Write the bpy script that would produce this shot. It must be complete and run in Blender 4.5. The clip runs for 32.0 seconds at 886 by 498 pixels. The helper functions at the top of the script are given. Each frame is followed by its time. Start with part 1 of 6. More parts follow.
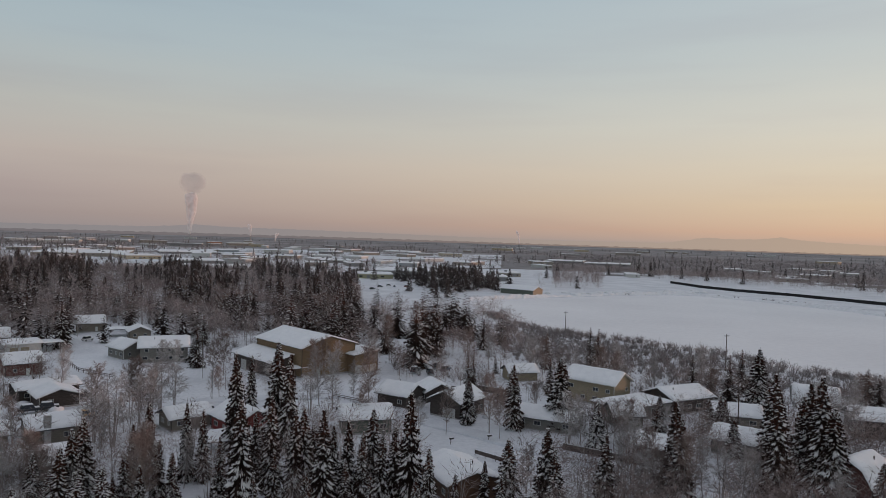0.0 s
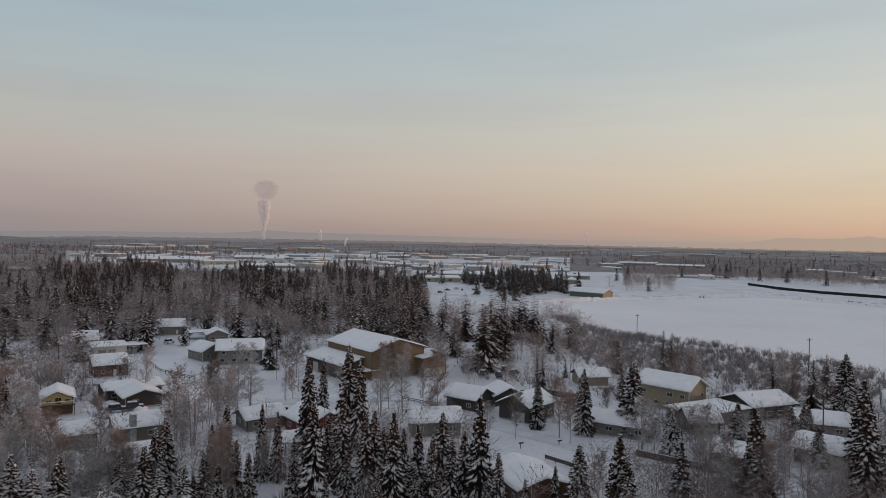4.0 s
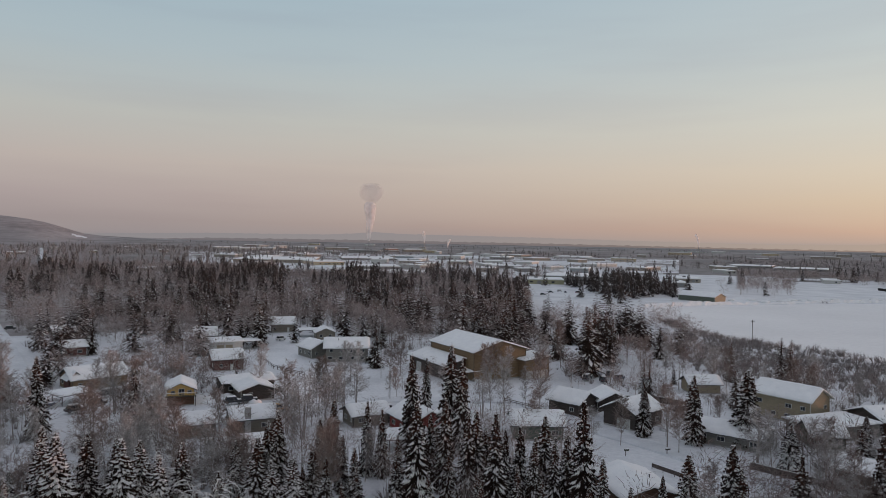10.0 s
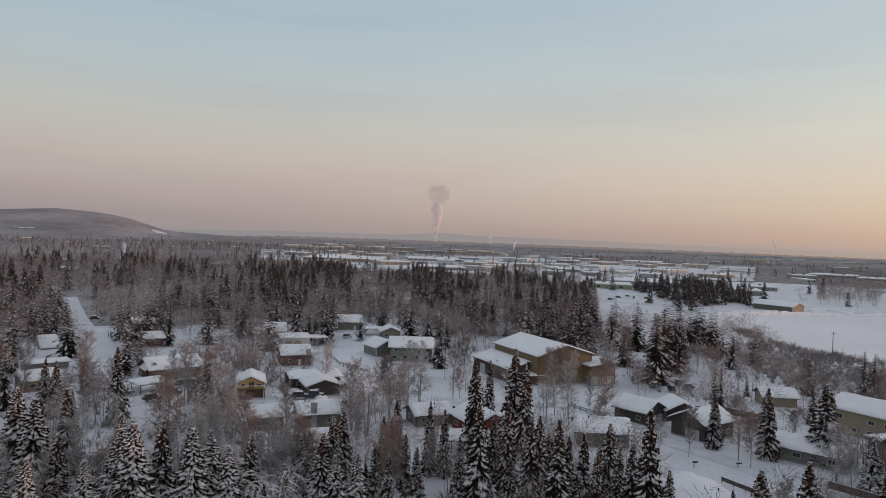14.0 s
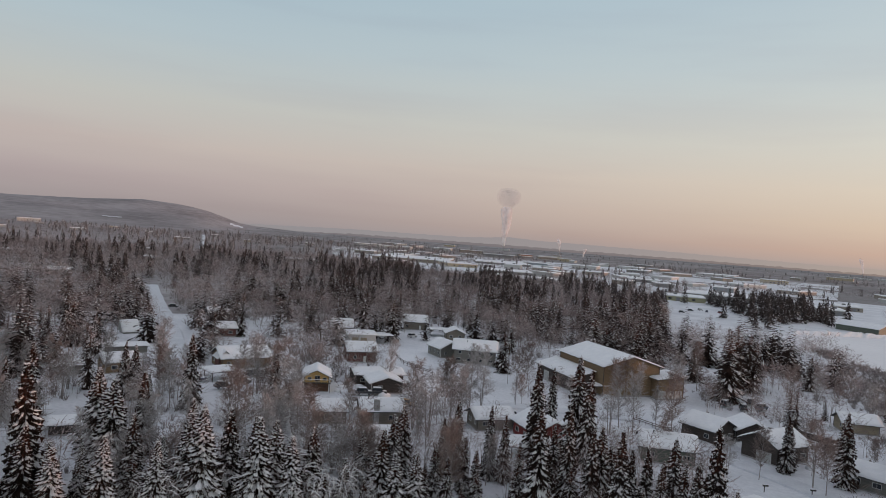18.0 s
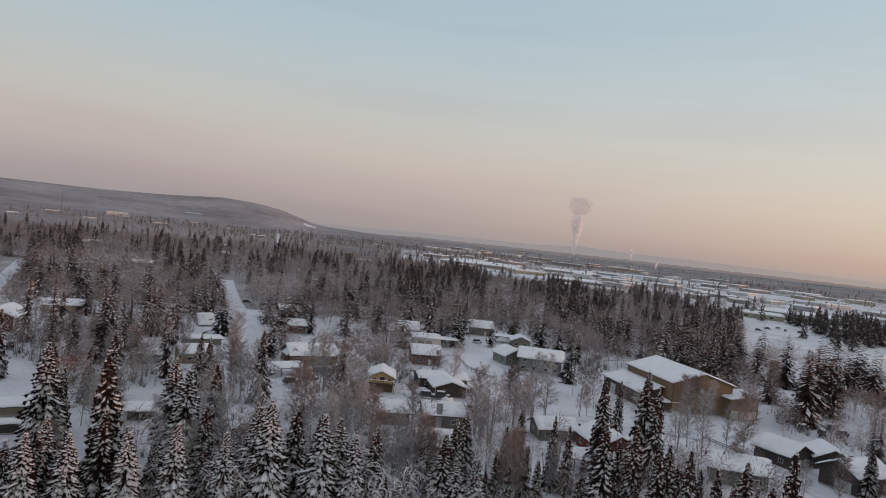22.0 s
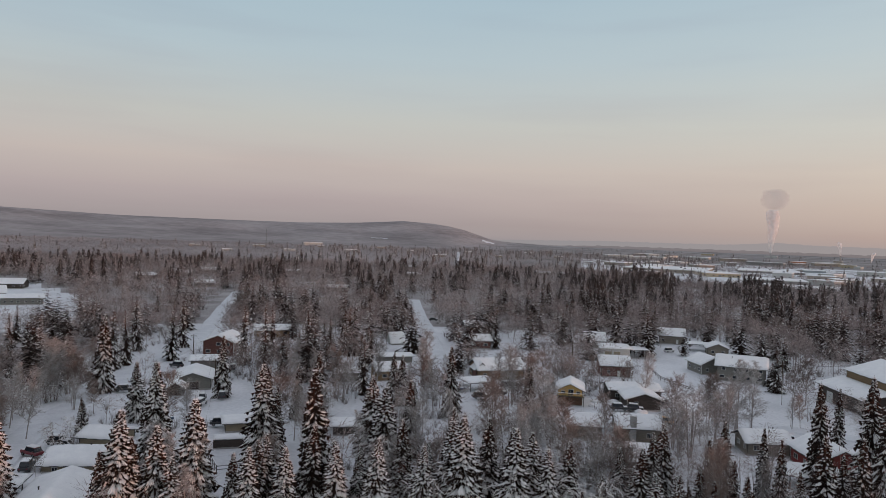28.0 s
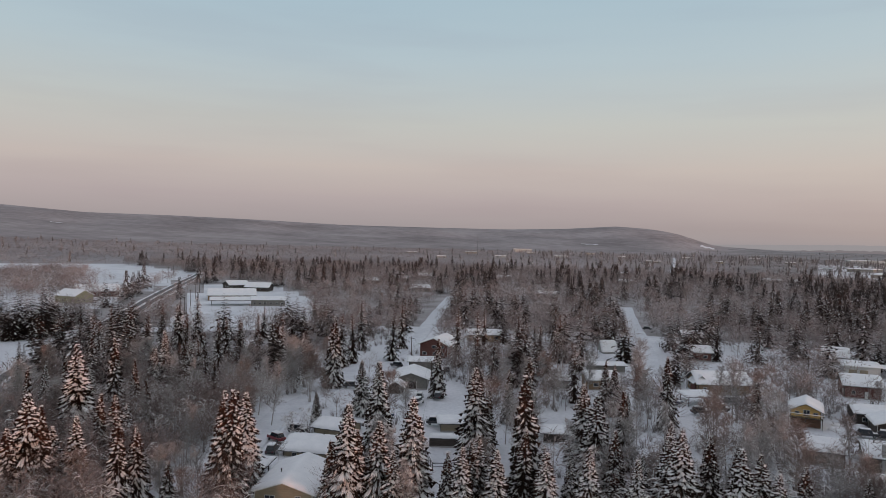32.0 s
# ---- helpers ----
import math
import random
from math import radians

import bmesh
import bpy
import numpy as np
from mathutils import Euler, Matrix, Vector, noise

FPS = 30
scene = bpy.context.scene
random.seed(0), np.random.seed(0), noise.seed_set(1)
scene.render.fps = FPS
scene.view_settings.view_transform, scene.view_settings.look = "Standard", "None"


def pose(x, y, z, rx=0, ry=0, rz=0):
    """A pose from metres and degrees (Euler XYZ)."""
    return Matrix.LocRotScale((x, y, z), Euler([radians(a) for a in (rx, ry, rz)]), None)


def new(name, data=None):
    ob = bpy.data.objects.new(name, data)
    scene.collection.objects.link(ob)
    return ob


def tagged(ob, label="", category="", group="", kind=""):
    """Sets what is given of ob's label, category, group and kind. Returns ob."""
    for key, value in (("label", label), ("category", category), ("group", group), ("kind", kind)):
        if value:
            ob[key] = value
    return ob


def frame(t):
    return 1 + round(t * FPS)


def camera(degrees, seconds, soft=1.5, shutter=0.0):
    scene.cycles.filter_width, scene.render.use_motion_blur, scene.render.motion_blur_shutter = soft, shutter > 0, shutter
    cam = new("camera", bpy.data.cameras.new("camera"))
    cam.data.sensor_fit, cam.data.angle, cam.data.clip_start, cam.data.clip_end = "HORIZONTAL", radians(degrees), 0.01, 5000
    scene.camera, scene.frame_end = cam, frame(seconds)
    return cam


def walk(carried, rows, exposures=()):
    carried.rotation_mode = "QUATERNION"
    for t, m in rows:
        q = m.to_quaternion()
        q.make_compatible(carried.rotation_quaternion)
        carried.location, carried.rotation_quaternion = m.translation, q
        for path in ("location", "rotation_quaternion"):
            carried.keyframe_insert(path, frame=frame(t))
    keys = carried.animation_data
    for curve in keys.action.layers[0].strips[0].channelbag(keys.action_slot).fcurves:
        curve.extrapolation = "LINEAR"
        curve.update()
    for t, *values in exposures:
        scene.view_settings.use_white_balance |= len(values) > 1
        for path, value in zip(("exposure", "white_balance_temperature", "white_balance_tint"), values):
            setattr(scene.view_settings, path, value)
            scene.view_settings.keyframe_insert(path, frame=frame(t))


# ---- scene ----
# the camera: hovers in one place, 45 m above the snow, and turns to its left
EYE = (0.0, 0.0, 45.0)
ROWS = [
    (0, 0.000, -0.972, -1.682),
    (0.5, 0.727, -0.953, -1.518),
    (1, 1.468, -0.941, -1.434),
    (1.5, 2.154, -0.904, -1.282),
    (2, 2.806, -0.866, -1.212),
    (2.5, 3.449, -0.858, -1.139),
    (3, 4.112, -0.846, -1.127),
    (3.5, 4.784, -0.833, -1.080),
    (5.5, 7.587, -0.861, -0.963),
    (6, 8.291, -0.874, -1.003),
    (6.5, 8.974, -0.867, -0.988),
    (7, 9.663, -0.870, -0.994),
    (7.5, 10.360, -0.876, -1.017),
    (8, 11.028, -0.875, -0.974),
    (8.5, 11.705, -0.901, -0.987),
    (9, 12.402, -0.905, -1.008),
    (9.5, 13.088, -0.886, -1.034),
    (10, 13.785, -0.857, -1.025),
    (10.5, 14.460, -0.837, -1.039),
    (11, 15.131, -0.835, -1.061),
    (11.5, 15.813, -0.838, -1.066),
    (12, 16.502, -0.858, -1.093),
    (12.5, 17.178, -0.860, -1.156),
    (13, 17.825, -0.867, -1.467),
    (13.5, 18.481, -0.872, -1.742),
    (14, 19.165, -0.873, -2.044),
    (14.5, 19.858, -0.880, -2.365),
    (16.5, 22.634, -0.907, -3.502),
    (17, 23.308, -0.917, -3.747),
    (17.5, 24.024, -0.930, -4.043),
    (18, 24.742, -0.945, -4.299),
    (18.5, 25.441, -0.961, -4.540),
    (19, 26.146, -0.970, -4.804),
    (19.5, 26.859, -0.972, -5.061),
    (20, 27.576, -0.968, -5.286),
    (20.5, 28.299, -0.994, -5.536),
    (21, 28.965, -1.001, -5.760),
    (21.5, 29.649, -1.005, -5.997),
    (22, 30.355, -1.009, -6.213),
    (22.5, 31.102, -1.024, -6.381),
    (23, 31.827, -1.022, -5.646),
    (23.5, 32.583, -1.038, -4.987),
    (24, 33.450, -1.024, -4.450),
    (24.5, 34.413, -1.021, -3.939),
    (26.5, 39.141, -0.992, -2.564),
    (27, 40.908, -0.990, -2.338),
    (27.5, 42.875, -0.986, -2.151),
    (28, 44.784, -0.988, -2.014),
    (28.5, 46.474, -0.971, -1.950),
    (29, 48.218, -0.957, -1.886),
    (29.5, 50.000, -0.966, -1.741),
    (30, 52.120, -0.967, -1.672),
    (30.5, 54.387, -0.965, -1.595),
    (31, 56.646, -0.971, -1.528),
    (31.5, 58.972, -0.970, -1.474),
    (32, 61.709, -0.967, -1.389),
]
cam = camera(64.38, 32.0, soft=0.8)
walk(cam, [(t, pose(*EYE, 90 + tilt, lean, turn)) for t, turn, tilt, lean in ROWS],
     exposures=[(0, -0.12), (9, -0.06), (16, 0.07), (24, 0.12), (32, 0.14)])


# ---- light: a clear winter dusk, the sun just above the horizon ----
def lin(r, g, b):
    return tuple((c / 255 / 12.92) if c < 10 else ((c / 255 + 0.055) / 1.055) ** 2.4 for c in (r, g, b))


SUN_TURN, SUN_UP = 72.0, 1.5      # degrees to the right of the first view, degrees above the horizon
sun_way = Vector((math.sin(radians(SUN_TURN)) * math.cos(radians(SUN_UP)),
                  math.cos(radians(SUN_TURN)) * math.cos(radians(SUN_UP)), math.sin(radians(SUN_UP))))
sun = new("sun", bpy.data.lights.new("sun", "SUN"))
sun.data.energy, sun.data.angle, sun.data.color = 1.6, radians(0.6), (1.0, 0.46, 0.30)
sun.rotation_euler = sun_way.to_track_quat("Z", "Y").to_euler()

world = bpy.data.worlds.new("world")
scene.world = world
world.use_nodes = True
wn, wl = world.node_tree.nodes, world.node_tree.links
wn.clear()


def ramp_node(nodes, stops):
    n = nodes.new("ShaderNodeValToRGB")
    els = n.color_ramp.elements
    while len(els) < len(stops):
        els.new(0.5)
    for e, (p, c) in zip(els, stops):
        e.position, e.color = p, (*c, 1)
    return n


def math_node(nodes, links, op, a, b=None, clamp=False):
    n = nodes.new("ShaderNodeMath")
    n.operation, n.use_clamp = op, clamp
    for i, v in enumerate((a, b)):
        if v is None:
            continue
        if isinstance(v, (int, float)):
            n.inputs[i].default_value = v
        else:
            links.new(v, n.inputs[i])
    return n.outputs[0]


coord = wn.new("ShaderNodeTexCoord")
split = wn.new("ShaderNodeSeparateXYZ")
wl.new(coord.outputs["Generated"], split.inputs[0])
height = math_node(wn, wl, "POWER", math_node(wn, wl, "MAXIMUM", split.outputs["Z"], 0.0), 0.5)   # root of the sine
toward = math_node(wn, wl, "ADD", math_node(wn, wl, "MULTIPLY", split.outputs["X"], math.sin(radians(SUN_TURN))),
                   math_node(wn, wl, "MULTIPLY", split.outputs["Y"], math.cos(radians(SUN_TURN))))
side = math_node(wn, wl, "POWER", math_node(wn, wl, "ADD", math_node(wn, wl, "MULTIPLY", toward, 0.5), 0.5, True), 2.5)


def up(deg):
    return math.sin(radians(deg)) ** 0.5


SKY_AWAY = [(0.0, lin(150, 143, 145)), (up(1), lin(156, 147, 148)), (up(3), lin(172, 160, 160)), (up(5.5), lin(187, 176, 171)),
            (up(9), lin(185, 186, 182)), (up(14), lin(172, 187, 194)), (up(21), lin(156, 180, 194)), (up(40), lin(168, 175, 186)), (1.0, lin(170, 170, 184))]
SKY_SUN = [(0.0, lin(190, 172, 160)), (up(1), lin(238, 194, 158)), (up(3), lin(245, 217, 177)), (up(5.5), lin(240, 225, 197)),
           (up(9), lin(233, 228, 213)), (up(14), lin(214, 217, 212)), (up(21), lin(201, 209, 213)), (up(40), lin(188, 189, 193)), (1.0, lin(170, 170, 184))]
away, toward_sun = ramp_node(wn, SKY_AWAY), ramp_node(wn, SKY_SUN)
for n in (away, toward_sun):
    wl.new(height, n.inputs["Fac"])
mix = wn.new("ShaderNodeMix")
mix.data_type = "RGBA"
wl.new(side, mix.inputs["Factor"])
wl.new(away.outputs["Color"], mix.inputs["A"])
wl.new(toward_sun.outputs["Color"], mix.inputs["B"])
tint_bg = wn.new("ShaderNodeBackground")
tint_bg.inputs["Strength"].default_value = 0.98
# faint streaks of high thin cloud
stretch_sky = wn.new("ShaderNodeVectorMath")
stretch_sky.operation = "MULTIPLY"
stretch_sky.inputs[1].default_value = (2.2, 2.2, 20.0)
wl.new(coord.outputs["Generated"], stretch_sky.inputs[0])
streak = wn.new("ShaderNodeTexNoise")
streak.inputs["Scale"].default_value, streak.inputs["Detail"].default_value = 1.0, 4.0
wl.new(stretch_sky.outputs[0], streak.inputs["Vector"])
veil = ramp_node(wn, [(0.34, (0.965, 0.955, 0.965)), (0.5, (1.0, 1.0, 1.0)), (0.68, (1.018, 1.014, 1.004))])
wl.new(streak.outputs["Fac"], veil.inputs["Fac"])
veiled = wn.new("ShaderNodeMix")
veiled.data_type, veiled.blend_type = "RGBA", "MULTIPLY"
veiled.inputs["Factor"].default_value = 1.0
wl.new(mix.outputs["Result"], veiled.inputs["A"])
wl.new(veil.outputs["Color"], veiled.inputs["B"])
wl.new(veiled.outputs["Result"], tint_bg.inputs["Color"])
sky = wn.new("ShaderNodeTexSky")
sky.sky_type, sky.sun_disc = "NISHITA", False
sky.sun_elevation, sky.sun_rotation = radians(SUN_UP), radians(SUN_TURN)
sky.air_density, sky.dust_density, sky.ozone_density = 1.0, 1.5, 2.0
sky_bg = wn.new("ShaderNodeBackground")
sky_bg.inputs["Strength"].default_value = 0.006
wl.new(sky.outputs["Color"], sky_bg.inputs["Color"])
both = wn.new("ShaderNodeAddShader")
wl.new(tint_bg.outputs[0], both.inputs[0])
wl.new(sky_bg.outputs[0], both.inputs[1])
out = wn.new("ShaderNodeOutputWorld")
wl.new(both.outputs[0], out.inputs["Surface"])


# ---- materials ----
def surface(name, a, b, scale=1.0, rough=0.8, bump=0.3, fine=8.0, vary=0.0, metal=0.0, island=False, stretch=None):
    """Two tones mixed by coarse and fine noise, with relief; vary: how much the brightness differs from piece to piece."""
    m = bpy.data.materials.new(name)
    m.use_nodes = True
    n, l = m.node_tree.nodes, m.node_tree.links
    bsdf = n["Principled BSDF"]
    bsdf.inputs["Roughness"].default_value, bsdf.inputs["Metallic"].default_value = rough, metal
    if rough >= 0.85:
        bsdf.inputs["Specular IOR Level"].default_value = 0.08
    geo = n.new("ShaderNodeTexCoord")
    place = geo.outputs["Object"]
    if stretch:
        sc = n.new("ShaderNodeVectorMath")
        sc.operation = "MULTIPLY"
        sc.inputs[1].default_value = stretch
        l.new(place, sc.inputs[0])
        place = sc.outputs[0]
    big, small = n.new("ShaderNodeTexNoise"), n.new("ShaderNodeTexNoise")
    for node, s in ((big, scale), (small, scale * fine)):
        node.inputs["Scale"].default_value, node.inputs["Detail"].default_value = s, 4.0
        l.new(place, node.inputs["Vector"])
    both_n = math_node(n, l, "ADD", math_node(n, l, "MULTIPLY", big.outputs["Fac"], 0.62), math_node(n, l, "MULTIPLY", small.outputs["Fac"], 0.38))
    ramp = ramp_node(n, [(0.36, a), (0.64, b)])
    l.new(both_n, ramp.inputs["Fac"])
    colour = ramp.outputs["Color"]
    if vary:
        if island:
            rnd = n.new("ShaderNodeNewGeometry").outputs["Random Per Island"]
        else:
            rnd = n.new("ShaderNodeObjectInfo").outputs["Random"]
        hsv = n.new("ShaderNodeHueSaturation")
        l.new(math_node(n, l, "ADD", math_node(n, l, "MULTIPLY", rnd, 2 * vary), 1 - vary), hsv.inputs["Value"])
        l.new(colour, hsv.inputs["Color"])
        colour = hsv.outputs["Color"]
    l.new(colour, bsdf.inputs["Base Color"])
    if bump:
        bp = n.new("ShaderNodeBump")
        bp.inputs["Strength"].default_value, bp.inputs["Distance"].default_value = bump, 0.4 / (scale * fine)
        l.new(both_n, bp.inputs["Height"])
        l.new(bp.outputs[0], bsdf.inputs["Normal"])
    return m


SNOW = surface("snow", (0.72, 0.725, 0.74), (0.84, 0.845, 0.855), 0.35, 0.75, 0.5, 9)
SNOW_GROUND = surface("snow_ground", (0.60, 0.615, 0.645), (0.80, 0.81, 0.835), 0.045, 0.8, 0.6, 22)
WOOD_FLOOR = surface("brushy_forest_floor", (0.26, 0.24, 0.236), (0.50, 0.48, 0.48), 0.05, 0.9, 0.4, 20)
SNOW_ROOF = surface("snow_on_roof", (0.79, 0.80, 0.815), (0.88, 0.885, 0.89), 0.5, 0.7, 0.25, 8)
# snow on far boughs, dulled in colour for the soft contrast of haze
SNOW_FLECK = surface("dulled_far_bough_snow", (0.36, 0.34, 0.34), (0.58, 0.555, 0.55), 0.1, 0.9, 0.0, 6)
SNOW_BRANCH = surface("snow_on_boughs", (0.72, 0.71, 0.71), (0.88, 0.87, 0.865), 2.0, 0.8, 0.3, 6)
LAKE_SNOW = surface("lake_snow", (0.76, 0.755, 0.765), (0.85, 0.845, 0.85), 0.012, 0.7, 0.3, 30)
PACKED = surface("packed_snow", (0.56, 0.575, 0.61), (0.72, 0.735, 0.765), 0.2, 0.6, 0.4, 10, stretch=(1, 1, 1))
ASPHALT = surface("asphalt", (0.045, 0.047, 0.05), (0.10, 0.105, 0.11), 0.3, 0.6, 0.3, 14)
# frosted hill woods, greyed and paled in the base colour for distance haze
HILLSIDE = surface("frosted_hazy_hillside", (0.22, 0.20, 0.202), (0.39, 0.36, 0.36), 0.0022, 0.9, 0.2, 9, stretch=(1, 1, 4))
NEEDLES = surface("spruce_needles", (0.020, 0.0125, 0.0105), (0.047, 0.030, 0.024), 1.2, 0.85, 0.3, 7, vary=0.3)
# far needles lifted in base colour for distance haze
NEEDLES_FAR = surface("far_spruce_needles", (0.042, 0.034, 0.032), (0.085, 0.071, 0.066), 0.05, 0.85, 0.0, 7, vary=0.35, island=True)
# farthest needles greyed more, the haze put into their base colour
NEEDLES_HAZE = surface("haze_greyed_needles", (0.13, 0.118, 0.114), (0.23, 0.212, 0.206), 0.05, 0.9, 0.0, 7, vary=0.3, island=True)
# dark walls of the town, lifted to grey in colour for haze
GREY_SHED = surface("hazed_grey_cladding", (0.17, 0.165, 0.16), (0.28, 0.27, 0.26), 0.8, 0.7, 0.2, 9)
ROCK = surface("dark_rock", (0.014, 0.014, 0.015), (0.045, 0.044, 0.045), 0.5, 0.85, 0.5, 8)
# frosted far plain with its distance haze put into the base colour
HAZY_FROST_PLAIN = surface("frosted_hazy_plain", (0.17, 0.155, 0.153), (0.40, 0.38, 0.375), 0.004, 0.9, 0.2, 14)
# red of cone clusters and of low sun on the tops, in one colour
RED_TOPS = surface("cones_and_sun_red", (0.06, 0.022, 0.014), (0.13, 0.052, 0.034), 1.5, 0.9, 0.3, 7, vary=0.3)
BRUSH = surface("frosted_brush", (0.15, 0.128, 0.123), (0.40, 0.37, 0.362), 0.4, 0.9, 0.0, 6, vary=0.18, island=True)
BARK = surface("bark", (0.07, 0.05, 0.04), (0.16, 0.12, 0.10), 3.0, 0.9, 0.5, 6)
BIRCH_BARK = surface("birch_bark", (0.22, 0.19, 0.175), (0.48, 0.44, 0.42), 2.0, 0.85, 0.4, 5)
TWIGS_FROST = surface("frosted_twigs", (0.27, 0.25, 0.245), (0.54, 0.515, 0.505), 0.6, 0.9, 0.0, 5, vary=0.2)
TWIGS_BROWN = surface("brown_twigs", (0.16, 0.12, 0.105), (0.36, 0.29, 0.265), 0.6, 0.9, 0.0, 5, vary=0.25)
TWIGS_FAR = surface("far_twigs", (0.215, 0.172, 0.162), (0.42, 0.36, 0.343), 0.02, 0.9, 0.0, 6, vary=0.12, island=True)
# frosted far twigs, paled further in base colour to stand for haze
TWIGS_HAZE = surface("frosted_hazy_far_twigs", (0.25, 0.22, 0.215), (0.44, 0.40, 0.395), 0.01, 0.9, 0.0, 6, vary=0.12, island=True)
TWIGS_THICKET = surface("thicket_twigs", (0.125, 0.092, 0.083), (0.34, 0.28, 0.262), 0.05, 0.9, 0.0, 8, vary=0.25, island=True)
GLASS = surface("window_glass", (0.018, 0.021, 0.026), (0.04, 0.045, 0.055), 0.5, 0.08, 0.0)
TRIM = surface("painted_trim", (0.50, 0.50, 0.48), (0.66, 0.66, 0.63), 2.0, 0.6, 0.1)
DARK_TRIM = surface("dark_trim", (0.035, 0.03, 0.028), (0.07, 0.06, 0.055), 2.0, 0.7, 0.1)
ROOFING = surface("roofing", (0.05, 0.05, 0.055), (0.10, 0.10, 0.105), 2.0, 0.8, 0.2)
METAL = surface("grey_metal", (0.16, 0.165, 0.17), (0.28, 0.285, 0.29), 2.0, 0.45, 0.1, metal=0.6)
RUBBER = surface("rubber", (0.015, 0.015, 0.015), (0.03, 0.03, 0.03), 6.0, 0.8, 0.2)
CONCRETE = surface("concrete", (0.30, 0.29, 0.28), (0.42, 0.41, 0.40), 1.0, 0.85, 0.3)
POLE_WOOD = surface("pole_wood", (0.06, 0.045, 0.035), (0.13, 0.10, 0.08), 3.0, 0.9, 0.3)
FENCE_WOOD = surface("weathered_board", (0.07, 0.055, 0.05), (0.15, 0.125, 0.115), 2.0, 0.9, 0.3, vary=0.2)


TOWN_TAN = surface("town_tan_cladding", (0.24, 0.21, 0.175), (0.36, 0.32, 0.27), 0.3, 0.75, 0.2, 9)

TOWN_CREAM = surface("town_cream_cladding", (0.38, 0.32, 0.22), (0.50, 0.43, 0.31), 0.3, 0.75, 0.2, 9)


def siding(name, a, b):
    return surface(name, a, b, 0.8, 0.75, 0.35, 9, stretch=(1, 1, 9))


TAN = siding("tan_wood_siding", (0.175, 0.115, 0.062), (0.26, 0.178, 0.105))
CREAM = siding("cream_siding", (0.25, 0.205, 0.14), (0.33, 0.275, 0.19))
GREY_WALL = siding("grey_green_siding", (0.15, 0.145, 0.13), (0.23, 0.22, 0.20))
BROWN_WALL = siding("brown_wood_siding", (0.075, 0.038, 0.022), (0.15, 0.078, 0.045))
DARK_WALL = siding("dark_wood_siding", (0.035, 0.026, 0.022), (0.075, 0.058, 0.05))
RED_WALL = siding("red_siding", (0.15, 0.024, 0.022), (0.23, 0.042, 0.036))
RED_BROWN = siding("red_brown_siding", (0.09, 0.034, 0.028), (0.14, 0.055, 0.043))
YELLOW_WALL = siding("yellow_siding", (0.58, 0.37, 0.12), (0.68, 0.45, 0.17))
BEIGE_WALL = siding("beige_siding", (0.155, 0.134, 0.108), (0.225, 0.198, 0.165))
WHITE_WALL = siding("white_siding", (0.440, 0.440, 0.424), (0.544, 0.544, 0.528))
BLUE_WALL = siding("pale_metal_siding", (0.24, 0.27, 0.285), (0.33, 0.36, 0.375))
LIME_WALL = siding("yellow_green_metal", (0.27, 0.26, 0.16), (0.35, 0.335, 0.215))
GREEN_WALL = siding("dark_green_siding", (0.085, 0.10, 0.08), (0.14, 0.16, 0.13))
BRICK_WALL = siding("orange_brick", (0.288, 0.136, 0.072), (0.384, 0.208, 0.120))


# ---- mesh helpers ----
def mesh_of(name, verts, faces, *mats):
    me = bpy.data.meshes.new(name)
    me.from_pydata([tuple(v) for v in verts], [], faces)
    for m in mats:
        me.materials.append(m)
    me.update()
    return me


def link_part(name, me, parent, label=""):
    ob = new(name, me)
    ob.parent = parent
    if label:
        ob["label"] = label
    return ob


def part(name, bm, material, parent, label=""):
    me = bpy.data.meshes.new(name)
    bm.normal_update()
    bm.to_mesh(me)
    bm.free()
    me.materials.append(material)
    return link_part(name, me, parent, label)


def thing(name, m, label, category, group="", kind=""):
    ob = new(name)
    ob.empty_display_size = 0.5
    ob.matrix_basis = m
    return tagged(ob, label, category, group, kind)


def box_bm(sx, sy, sz, x=0, y=0, z=0, bevel=0.0, bm=None, turn=0.0):
    """A box with its base centre at x, y, z."""
    bm = bm or bmesh.new()
    made = bmesh.ops.create_cube(bm, size=1.0, matrix=Matrix.Translation((x, y, z + sz / 2)) @ Matrix.Rotation(radians(turn), 4, "Z") @ Matrix.Diagonal((sx, sy, sz, 1)))
    if bevel:
        edges = list({e for v in made["verts"] for e in v.link_edges})
        bmesh.ops.bevel(bm, geom=edges, offset=bevel, segments=1, affect="EDGES")
    return bm


def tube_bm(r0, r1, a, b, sides=7, bm=None):
    """A tapered tube from a to b."""
    bm = bm or bmesh.new()
    a, b = Vector(a), Vector(b)
    way = b - a
    m = Matrix.Translation((a + b) / 2) @ way.to_track_quat("Z", "Y").to_matrix().to_4x4()
    bmesh.ops.create_cone(bm, cap_ends=True, segments=sides, radius1=r0, radius2=r1, depth=way.length, matrix=m)
    return bm


def big_mesh(name, verts, tris, mat_index, mats):
    """A mesh from arrays, for what is too many to build piece by piece."""
    me = bpy.data.meshes.new(name)
    me.vertices.add(len(verts))
    me.vertices.foreach_set("co", np.asarray(verts, np.float32).ravel())
    me.loops.add(3 * len(tris))
    me.loops.foreach_set("vertex_index", np.asarray(tris, np.int32).ravel())
    me.polygons.add(len(tris))
    me.polygons.foreach_set("loop_start", np.arange(0, 3 * len(tris), 3, dtype=np.int32))
    for m in mats:
        me.materials.append(m)
    me.polygons.foreach_set("material_index", np.asarray(mat_index, np.int32))
    me.update(calc_edges=True)
    return me


